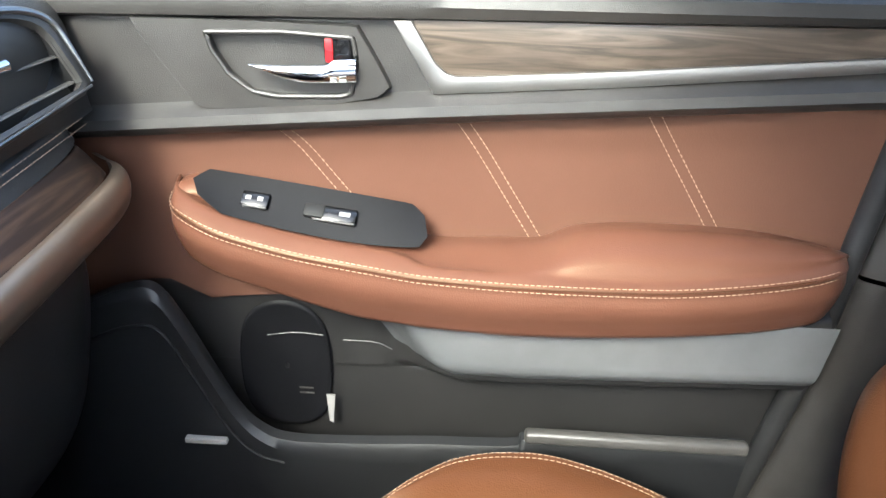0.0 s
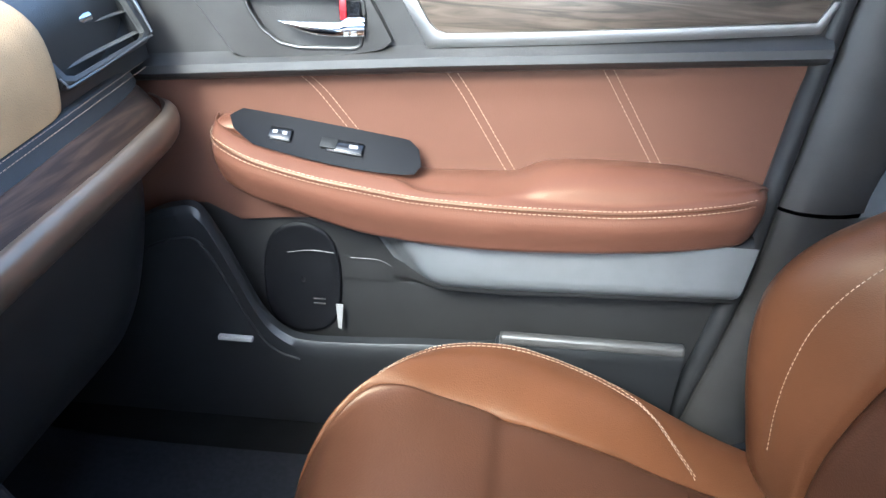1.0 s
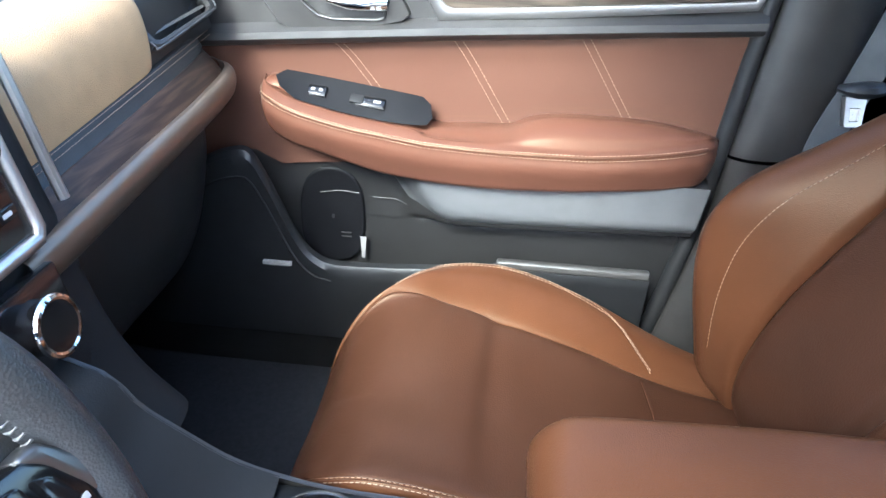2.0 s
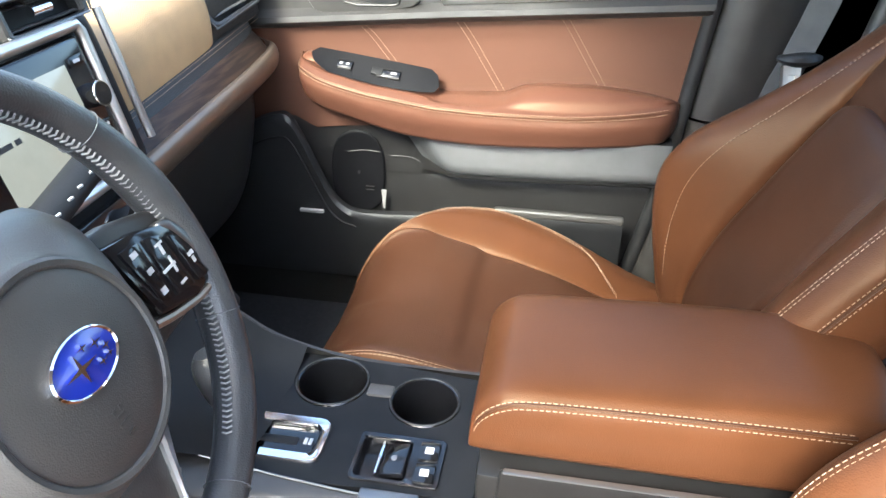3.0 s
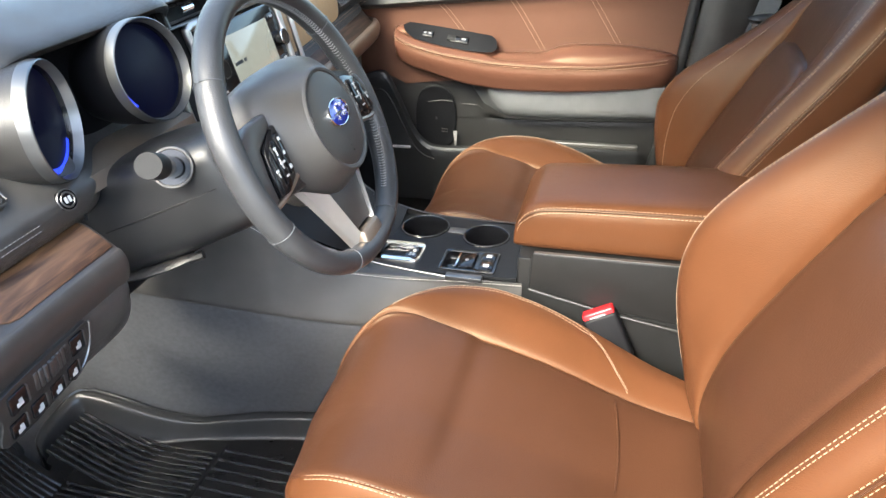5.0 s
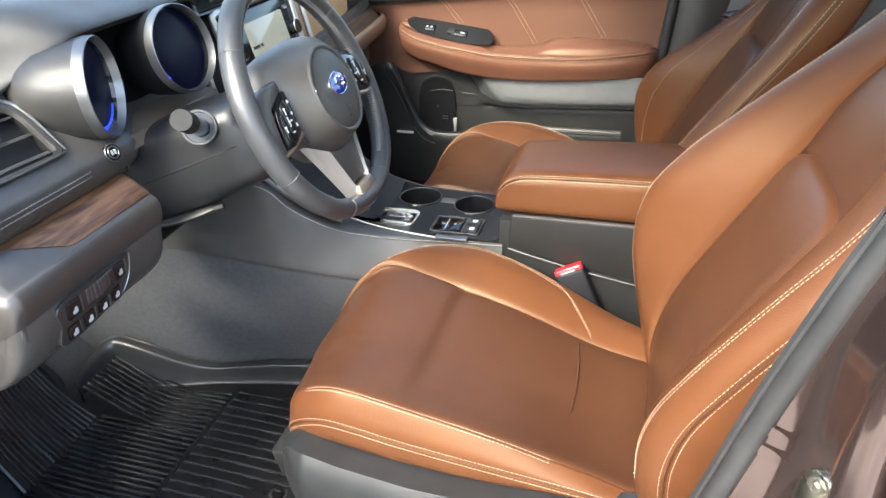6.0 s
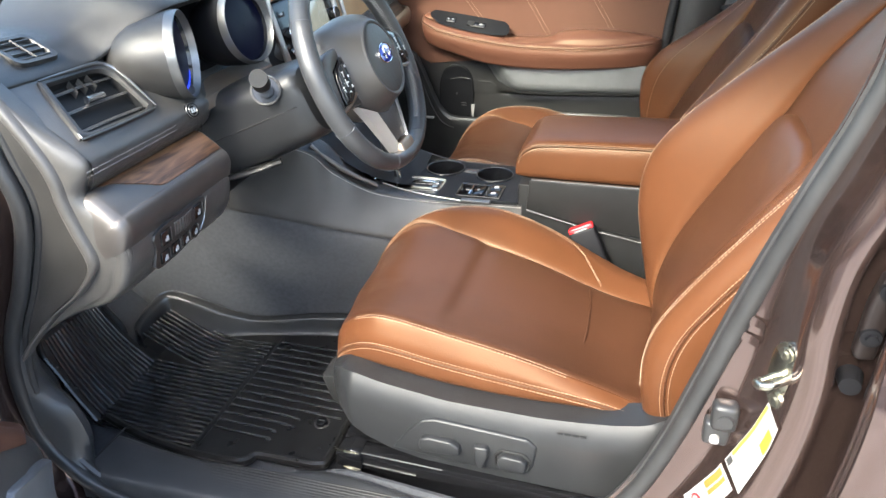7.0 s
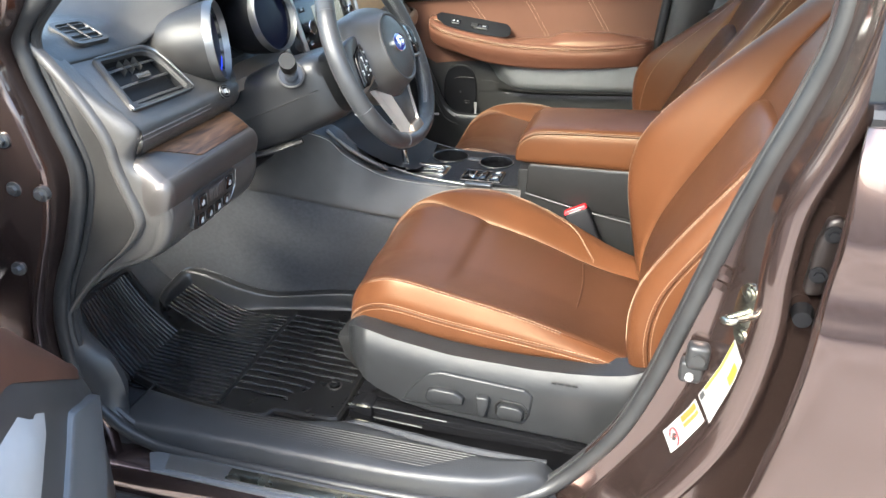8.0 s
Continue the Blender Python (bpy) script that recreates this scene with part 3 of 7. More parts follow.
# lower plastic: band with painted sheen, hollow, speaker wall with its lip, bottle hollow
rows = []
for i in range(50):
    x = -0.64 + 1.07 * i / 49
    hi = max(interp(LOW_EDGE, x) + 0.004, 0.80)
    f = min(1, max(0, (x + 0.085) / 0.11))
    f = f * f * (3 - 2 * f)
    yb = 0.805 + (0.764 - 0.805) * f
    low = 0.688 + 0.012 * max(0, (x - 0.1) / 0.3)
    pr = [(0.803, hi), (yb + 0.001, hi - 0.012), (yb, low + 0.05), (yb - 0.004 * f, low + 0.012), (yb + 0.006 * f, low), (yb + 0.045 * f, low - 0.012), (0.806, low - 0.03), (0.806, 0.5)]
    rows.append([(rear_x(x, z), y, z) for y, z in pr])
part("lower_panel", loft(rows, dense=(80, 36)), LINING, door, "satin black lower panel")
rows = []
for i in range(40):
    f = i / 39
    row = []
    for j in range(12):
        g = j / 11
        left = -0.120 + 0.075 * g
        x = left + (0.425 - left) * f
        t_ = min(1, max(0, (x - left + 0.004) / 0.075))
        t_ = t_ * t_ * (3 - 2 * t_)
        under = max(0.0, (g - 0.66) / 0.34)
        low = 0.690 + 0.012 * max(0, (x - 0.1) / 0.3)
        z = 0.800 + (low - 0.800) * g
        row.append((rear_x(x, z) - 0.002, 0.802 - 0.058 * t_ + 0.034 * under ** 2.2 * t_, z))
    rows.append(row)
# Reflected brightness of this band is put into its base colour.
part("lower_band", loft(rows), BAND_SHEEN, door, "band under the armrest, its bright reflection painted silver-grey")
LIP = [(-0.62, 0.62), (-0.50, 0.735), (-0.444, 0.767), (-0.395, 0.797), (-0.358, 0.812), (-0.325, 0.812), (-0.300, 0.770), (-0.277, 0.715), (-0.250, 0.655), (-0.222, 0.622), (-0.186, 0.609), (-0.10, 0.611), (-0.02, 0.617), (0.08, 0.622), (0.10, 0.634), (0.20, 0.638), (0.352, 0.642)]
lip = spline(LIP, 80)
rows = [[(x, 0.760, z - 0.09) for x, z in lip], [(x, 0.748, z - 0.004) for x, z in lip], [(x, 0.742, z + 0.004) for x, z in lip], [(x, 0.730, z + 0.001) for x, z in lip], [(x, 0.724, z - 0.010) for x, z in lip],
        [(x, 0.727, z - 0.030) for x, z in lip], [(x, 0.735, 0.5 * z + 0.23) for x, z in lip], [(x, 0.745, 0.44) for x, z in lip]]
low_wall = part("pocket_wall", loft([list(r) for r in rows]), POCKET, door, "black speaker and pocket wall")
inner = [(x * 0.96 - 0.018, z * 0.93 + 0.022) for x, z in spline(LIP[1:11], 40)]
part("speaker_groove", tube([(x, 0.7275, z - 0.012) for x, z in inner], 0.0022, 6), PLASTIC_DEEP, low_wall)
part("pocket_ledge", block((0.095, 0.721, 0.634), (0.352, 0.737, 0.650), 0.005, 3), PLASTIC_GREY, door, "grey pocket ledge")
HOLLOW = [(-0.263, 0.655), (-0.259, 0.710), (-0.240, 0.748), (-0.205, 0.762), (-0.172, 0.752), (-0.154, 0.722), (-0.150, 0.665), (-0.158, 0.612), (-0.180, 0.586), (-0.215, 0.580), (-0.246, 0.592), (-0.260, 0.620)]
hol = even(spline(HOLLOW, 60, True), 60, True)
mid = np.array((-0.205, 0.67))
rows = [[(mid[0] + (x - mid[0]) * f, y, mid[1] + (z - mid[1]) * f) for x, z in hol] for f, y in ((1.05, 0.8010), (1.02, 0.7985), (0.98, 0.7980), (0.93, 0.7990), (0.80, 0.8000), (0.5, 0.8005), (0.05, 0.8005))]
# Almost flat: the hollow's depth shade is put into the black colour.
part("bottle_hollow", loft(rows, loop=True), BLACK_PANEL, door, "shallow bottle hollow with its shade painted black")
part("hollow_seam", tube([(-0.225, 0.796, 0.718), (-0.19, 0.796, 0.724), (-0.155, 0.796, 0.722)], 0.0008, 5, 10), PLASTIC, door)
part("hollow_seam", tube([(-0.13, 0.797, 0.716), (-0.09, 0.797, 0.715), (-0.07, 0.797, 0.706)], 0.0008, 5, 10), PLASTIC, door)
part("badge", block((-0.316, 0.7205, 0.6045), (-0.264, 0.7295, 0.6115), 0.0015), WHITE, low_wall, "small silver speaker badge")
part("hinge_tag", prism([(-0.153, 0.640), (-0.142, 0.640), (-0.146, 0.596), (-0.151, 0.598)], "y", 0.785, 0.787), WHITE, door, "small white paper tag")
for z in (0.640, 0.632):
    part("hollow_mark", block((-0.190, 0.7950, z), (-0.172, 0.7962, z + 0.002), 0), PLASTIC_GREY, door)

# ---- dashboard ----
def rounded_box(x0, y0, x1, y1, r, n=6):
    out = []
    for cx, cy, a0 in ((x1 - r, y1 - r, 0), (x0 + r, y1 - r, 90), (x0 + r, y0 + r, 180), (x1 - r, y0 + r, 270)):
        out += [(cx + r * math.cos(radians(a0 + 90 * k / n)), cy + r * math.sin(radians(a0 + 90 * k / n))) for k in range(n + 1)]
    return out


dash = thing("dashboard", (-0.5, 0, 0.6), "black dashboard with walnut strips, silver frames and round gauge hoods", "dashboard")


# passenger side: pad, wood, lip, glove box
END = [(0.18, 0), (0.35, 0), (0.55, 0.0), (0.66, -0.004), (0.715, -0.012), (0.745, -0.03), (0.758, -0.06)]
upper = [(-1.0, 1.075), (-0.8, 1.115), (-0.60, 1.125), (-0.47, 1.120), (-0.415, 1.102), (-0.392, 1.075), (-0.384, 1.03), (-0.380, 0.992), (-0.378, 0.984)]


def lean(y):
    return 0.07 * (y - 0.5)


part("upper_pad", loft([[(x, y, z + lean(y)) for x, z in upper] for y in (-0.06, 0.1, 0.3, 0.5, 0.66, 0.775)], dense=(30, 40)), PLASTIC, dash, "black soft dash top")
face = [(-0.445, 1.117), (-0.410, 1.103), (-0.386, 1.078), (-0.3755, 1.04), (-0.3715, 1.0), (-0.3710, 0.992)]
ends = [(0.16, 0), (0.25, 0), (0.40, 0), (0.50, 0)]
rows = [[(x, y, z + lean(y)) for x, z in face] for y, _ in ends] + [[(x - 0.001, 0.545 + 0.02 * math.sin(i / 5 * math.pi), z + lean(0.55)) for i, (x, z) in enumerate(face)]] + [[(x - 0.008, 0.550 + 0.02 * math.sin(i / 5 * math.pi), z + lean(0.55)) for i, (x, z) in enumerate(face)]]
part("fascia_pad", loft(rows, dense=(24, 20)), PAD_TAN, dash, "tan soft fascia pad")
band = [(-0.378, 0.992), (-0.372, 0.989), (-0.366, 0.978), (-0.360, 0.968)]
part("stitched_band", loft([[(x + d, y, z + lean(y)) for x, z in band] for y, d in END], dense=(30, 12)), PLASTIC, dash, "black stitched band")
strip = [(-0.362, 0.969), (-0.357, 0.968), (-0.342, 0.951), (-0.334, 0.941)]
part("wood_strip", loft([[(x + d, y, z + lean(y) + 0.4 * d) for x, z in strip] for y, d in END], dense=(30, 12)), WOOD_DASH, dash, "dark walnut strip with rounded end")
lipp = [(-0.336, 0.9425), (-0.328, 0.942), (-0.321, 0.935), (-0.319, 0.920), (-0.328, 0.900), (-0.36, 0.888), (-0.40, 0.880)]
part("lip_trim", loft([[(x + d * 0.6, y * 1.0 + 0.012 * max(0, y - 0.6), z + 0.7 * lean(y)) for x, z in lipp] for y, d in END + [(0.772, -0.09)]], dense=(36, 24)), LIP_BRONZE, dash, "dark bronze lip trim")
glove = [(-0.385, 0.895), (-0.372, 0.87), (-0.378, 0.80), (-0.41, 0.68), (-0.46, 0.60), (-0.55, 0.56), (-0.75, 0.55)]
part("glove_box", loft([[(x - (0.05 if y > 0.74 else 0), y, z) for x, z in glove] for y in (0.14, 0.3, 0.5, 0.68, 0.755)], dense=(24, 24)), PLASTIC, dash, "black glove box")
part("pad_stitching", stitches([[(-0.3695 + 0.5 * d, y, 0.9895 - d + lean(y)) for y in np.linspace(0.18, 0.74, 20)] for d in (0.0, 0.006)]), THREAD, dash, "cream double stitching")


def vent(corners, parent, slats, label, depth=0.020, lift=0.004):
    """A four-cornered outlet: frame, dark tray, slats and wheels."""
    tl, tr, br, bl = [np.array(c, float) for c in corners]
    nrm = np.cross(tr - tl, bl - tl)
    nrm /= np.linalg.norm(nrm)
    if nrm @ np.array((0.8, -0.2, 0.5)) < 0:
        nrm = -nrm

    def at(u, v, h=0.0):
        return tuple((tl * (1 - u) + tr * u) * (1 - v) + (bl * (1 - u) + br * u) * v + nrm * h)
    edge = [(0, 0), (0.68, 0), (0.82, 0.02), (0.92, 0.09), (0.98, 0.20), (1, 0.36), (1, 0.94), (0.97, 1), (0.03, 1), (0, 0.94)]
    tl, tr, br, bl = [c + nrm * lift for c in (tl, tr, br, bl)]
    fr = []
    for inset, h in ((-0.015, -0.008), (0.0, 0.0), (0.02, 0.002), (0.06, 0.001), (0.075, -0.006)):
        fr.append([at(0.5 + (u - 0.5) * (1 - 2 * inset), 0.5 + (v - 0.5) * (1 - 2 * inset), h) for u, v in even(edge, 40, True)])
    outlet = part("air_vent", loft(fr, loop=True), PLASTIC, parent, label)
    path = [at(0.0, 0.0, 0.002)] + [at(u, 0.0, 0.003) for u in (0.3, 0.5, 0.68)] + [at(0.82, 0.02, 0.003), at(0.92, 0.09, 0.003), at(0.98, 0.20, 0.003), at(1.0, 0.36, 0.003), at(1.0, 0.7, 0.003), at(1.0, 0.95, 0.002)]
    part("vent_edge", tube(path, lambda u: 0.0014 + 0.0022 * math.sin(math.pi * min(1.0, u * 1.1)) ** 0.7, 8, 40), RING, outlet, "satin silver edge")
    part("vent_edge", tube([at(0.0, 0.9, 0.002), at(0.01, 0.98, 0.002), at(0.04, 1.0, 0.002), at(0.5, 1.0, 0.002), at(0.98, 0.985, 0.002)], 0.0014, 6, 40), RING, outlet, "thin metal edge")
    part("tray", loft([[at(u, v, -depth) for u in (0.05, 0.95)] for v in (0.05, 0.95)]), PLASTIC_DEEP, outlet)
    part("tray_rim", loft([[at(min(0.93, max(0.07, u)), min(0.93, max(0.07, v)), h) for u, v in even(edge, 40, True)] for h in (-0.003, -depth)], loop=True), PLASTIC_DEEP, outlet)
    for k in range(slats):
        v = 0.2 + 0.62 * k / max(1, slats - 1)
        part("slat", tube([at(0.06, v, -0.012), at(0.5, v, -0.009), at(0.94, v, -0.012)], 0.0045, 6, flat=0.35), PLASTIC_GREY, outlet)
    for k in range(3):
        part("vane", loft([[at(0.36 + 0.13 * k, v, h) for v in (0.08, 0.30)] for h in (-0.004, -0.02)]), PLASTIC_GREY, outlet)
    part("thumb_wheel", tube([at(0.36, 0.47, -0.003), at(0.58, 0.47, -0.003)], 0.006, 10), CHROME, outlet, "chrome-ribbed thumb wheel")
    return outlet


def with_hole(bm, corners, keep=0.9):
    """Takes the faces inside a four-cornered outline out of a skin."""
    c = [Vector(p) for p in corners]
    mid = sum(c, Vector()) / 4
    nrm = (c[1] - c[0]).cross(c[3] - c[0]).normalized()
    c = [mid + (p - mid) * keep for p in c]
    gone = []
    for f in bm.faces:
        p = f.calc_center_median()
        turns = [(c[(i + 1) % 4] - c[i]).cross(p - c[i]).dot(nrm) > 0 for i in range(4)]
        if all(turns) and abs((p - mid).dot(nrm)) < 0.03:
            gone.append(f)
    bmesh.ops.delete(bm, geom=gone, context="FACES")
    return bm


vent([(-0.455, 0.575, 1.105), (-0.400, 0.745, 1.105), (-0.362, 0.742, 1.030), (-0.380, 0.575, 1.010)], dash, 3, "silver-framed air vent", lift=0.014)

# driver side: top, fascia with vent, stitched belt, walnut shelf, lower panel
kept = set(bpy.data.objects)


def brow(y):
    a0, b0 = min(1, max(0, (y + 0.60) / 0.12)), min(1, max(0, (-0.10 - y) / 0.09))
    return (a0 * a0 * (3 - 2 * a0)) * (b0 * b0 * (3 - 2 * b0))


rows = []
for y in (-0.775, -0.70, -0.65, -0.61, -0.58, -0.55, -0.50, -0.42, -0.34, -0.26, -0.20, -0.16, -0.12, -0.06):
    k = brow(y)
    rows.append([(-1.0, y, 1.075), (-0.75, y, 1.13 + 0.03 * k), (-0.58, y, 1.15 + 0.055 * k), (-0.47 + 0.03 * k, y, 1.148 + 0.066 * k), (-0.435 + 0.08 * k, y, 1.130 + 0.064 * k), (-0.41 + 0.085 * k, y, 1.112 + 0.066 * k), (-0.408 + 0.07 * k, y, 1.104 + 0.062 * k)])
part("hood", loft(rows, dense=(60, 36)), PLASTIC, dash, "black soft dash top over the gauges")
fas = [(-0.412, 1.112), (-0.402, 1.100), (-0.362, 1.071), (-0.325, 1.045), (-0.302, 1.026), (-0.292, 1.010), (-0.298, 0.985), (-0.316, 0.966)]
VENT = [(-0.404, -0.698, 1.102), (-0.404, -0.564, 1.102), (-0.312, -0.580, 1.034), (-0.313, -0.738, 1.037)]
part("fascia", with_hole(loft([[(x - 0.03 * min(1.6, max(0, (y + 0.47) / 0.06)), y, z) for x, z in fas] for y in (-0.752, -0.70, -0.60, -0.52, -0.46, -0.38, -0.30, -0.2, -0.06)], dense=(120, 50)), VENT), PLASTIC_GREY, dash, "dark satin fascia round the vent")
vent(VENT, dash, 3, "silver-framed air vent with chrome thumb wheel")
part("fascia_stitching", stitches([[(-0.2905 - 0.0012, y, 1.006 - d) for y in np.linspace(-0.765, -0.565, 12)] for d in (0.0, 0.007)], 0.004, 0.002, 0.0005), THREAD_PALE, dash, "pale double stitching")
WS = [(-0.318, 0.972), (-0.308, 0.9708), (-0.300, 0.9690), (-0.288, 0.9612), (-0.276, 0.952), (-0.264, 0.941)]


def shelf_at(v, y, up=0.0):
    """A point of the sloping shelf: v runs from its back to its front edge."""
    k = np.linspace(0, 1, len(WS))
    return (float(np.interp(v, k, [q[0] for q in WS])) + 0.5 * up, y, float(np.interp(v, k, [q[1] for q in WS])) + 0.85 * up)


rows = []
for j in range(26):
    y = -0.738 + 0.241 * j / 25
    leaf = min(1.0, max(0.02, (y + 0.742) / 0.085) ** 0.75) * 0.97
    rows.append([shelf_at(0.02, y, -0.002)] + [shelf_at(0.02 + (leaf - 0.02) * k / 9, y, 0.0012) for k in range(10)] + [shelf_at(leaf, y, -0.002)])
part("walnut_shelf", loft(rows), WOOD, dash, "brown walnut veneer shelf with a pointed end")
LS = WS + [(-0.259, 0.9385), (-0.254, 0.932), (-0.2515, 0.920), (-0.254, 0.906), (-0.258, 0.894)]
rows = []
for y, dx, dz, f in ((-0.776, -0.030, -0.040, 0.35), (-0.775, -0.018, -0.026, 0.6), (-0.772, -0.009, -0.014, 0.8), (-0.766, -0.003, -0.006, 0.92), (-0.757, -0.001, -0.0015, 0.98), (-0.745, 0, 0, 1), (-0.70, 0, 0, 1), (-0.60, 0, 0, 1), (-0.52, 0, 0, 1), (-0.496, 0, 0, 1), (-0.491, -0.004, -0.001, 1), (-0.489, -0.03, -0.004, 1)):
    rows.append([(-0.318 + (x + 0.318) * f + dx, y, 0.917 + (z - 0.917) * f + dz - 0.0006) for x, z in LS])
part("shelf_trim", loft(rows, dense=(60, 40)), TRIM_METAL, dash, "warm grey satin metal trim round the walnut")
kn = [(-0.258, 0.897), (-0.256, 0.88), (-0.264, 0.845), (-0.285, 0.815), (-0.325, 0.790), (-0.40, 0.770), (-0.55, 0.77)]
part("knee_panel", loft([[(x + d, y, z) for x, z in kn] for y, d in ((-0.772, -0.03), (-0.755, -0.004), (-0.65, 0), (-0.55, 0), (-0.51, 0.0), (-0.492, -0.008), (-0.482, -0.05))], dense=(40, 24)), PLASTIC_GREY, dash, "dark grey knee panel")
curve = [(-0.425, 1.150), (-0.375, 1.090), (-0.338, 1.030), (-0.325, 0.994), (-0.323, 0.968), (-0.312, 0.925), (-0.300, 0.885), (-0.306, 0.860), (-0.341, 0.820), (-0.40, 0.772), (-0.46, 0.712), (-0.50, 0.66), (-0.53, 0.60)]
# rounded end of the dashboard, from its face back to the ridge
rows = []
for (x, z), (fx, fz) in zip(spline(curve[:11], 40), spline([(-0.405, 1.116), (-0.350, 1.064), (-0.306, 1.030), (-0.294, 1.008), (-0.312, 0.968), (-0.272, 0.940), (-0.262, 0.905), (-0.262, 0.870), (-0.292, 0.812), (-0.36, 0.778), (-0.44, 0.74)], 40)):
    rows.append([(fx - 0.004, -0.745, fz), (fx, -0.758, fz), ((fx * 2 + x) / 3, -0.768, (fz * 2 + z) / 3), ((fx + 2 * x) / 3, -0.773, (fz + 2 * z) / 3), (x, -0.776, z)])
part("end_cheek", loft(rows, dense=(40, 12)), PLASTIC_GREY, dash, "dark grey rounded dashboard end")
ridge = spline(curve, 60)
rows = [[(x, -0.774, z) for x, z in ridge], [(x - 0.004, -0.784, z - 0.001) for x, z in ridge], [(x - 0.014, -0.786, z - 0.004) for x, z in ridge], [(x - 0.020, -0.778, z - 0.008) for x, z in ridge]]
part("cover_ridge", loft(rows, dense=(12, 60)), PLASTIC_GREY, dash, "dark grey ridge round the end cover")
outl = [(x - 0.016, z - 0.004) for x, z in spline(curve, 30)] + [(-0.545, 0.60), (-0.535, 0.72), (-0.47, 0.83), (-0.43, 0.94), (-0.445, 1.02), (-0.46, 1.10), (-0.45, 1.15)]
part("side_cover", prism(outl, "y", -0.779, -0.757, 0.002, 2), PLASTIC, dash, "dark grey end cover of the dashboard")
gm = Matrix.Translation((-0.449, -0.664, 1.1395)) @ pose(0, 0, 0, 0, 28, 0)
grille = part("defroster_grille", placed(dish(rounded_box(-0.034, -0.036, 0.030, 0.036, 0.012), rounded_box(-0.026, -0.028, 0.022, 0.028, 0.008), "z", 0.004, -0.004, 0.002, 40), gm), PLASTIC, dash, "black defroster grille")
for k in range(4):
    part("grille_bar", placed(tube([(-0.02 + 0.013 * k, -0.027, 0.002), (-0.02 + 0.013 * k, 0.027, 0.002)], 0.002, 5), gm), PLASTIC, grille)
part("grille_bar", placed(tube([(-0.025, 0.0, 0.003), (0.022, 0.0, 0.003)], 0.002, 5), gm), PLASTIC, grille)
# switch plate: a row of large switches over a row of four small ones
kx = Matrix.Translation((-0.2590, -0.648, 0.8635)) @ Matrix((Vector((0.0, 0.999, 0.02)), Vector((0.12, -0.02, 0.99)), Vector((0.99, 0.0, -0.12)))).transposed().to_4x4()
plate_ = part("switch_plate", placed(prism(even(spline([(-0.066, -0.031), (0.020, -0.031), (0.044, -0.024), (0.060, -0.004), (0.066, 0.026), (0.040, 0.029), (-0.060, 0.029), (-0.064, 0.0)], 64, True), 40, True), "z", -0.004, 0.0035, 0.0015), kx), PLASTIC, dash, "dark grey switch plate")
part("plate_rim", placed(tube([(x, y, 0.003) for x, y in ((0.026, -0.031), (0.045, -0.024), (0.061, -0.004), (0.067, 0.026))], 0.0018, 6, 24), kx), RING, plate_, "bright rounded rim of the switch plate")
for x, y, w_, h_ in ((-0.044, 0.013, 0.022, 0.024), (0.040, 0.013, 0.022, 0.024), (-0.050, -0.017, 0.019, 0.019), (-0.024, -0.017, 0.019, 0.019), (0.002, -0.017, 0.019, 0.019), (0.027, -0.016, 0.017, 0.019)):
    b_ = part("push_switch", placed(block((x - w_ / 2, y - h_ / 2, 0.002), (x + w_ / 2, y + h_ / 2, 0.0070), 0.0018), kx), GLOSS, plate_)
    part("switch_mark", placed(block((x - 0.004, y - 0.006, 0.0068), (x + 0.0035, y - 0.001, 0.0076), 0), kx), GLYPH, plate_, "white printed mark")
    part("switch_mark", placed(block((x - 0.0012, y - 0.001, 0.0068), (x + 0.0030, y + 0.0028, 0.0076), 0), kx), GLYPH, plate_, "white printed mark")
    part("switch_edge", placed(block((x + w_ / 2 - 0.0006, y - h_ / 2 + 0.001, 0.004), (x + w_ / 2 + 0.0012, y + h_ / 2 - 0.001, 0.0074), 0.0003), kx), RING, plate_)
part("dial_switch", placed(joined(*[block((-0.022 + 0.0062 * k, 0.002, 0.001), (-0.0172 + 0.0062 * k, 0.025, 0.0088 - 0.0009 * abs(k - 3)), 0.0012) for k in range(8)]), kx), RING, plate_, "ribbed silver dial")

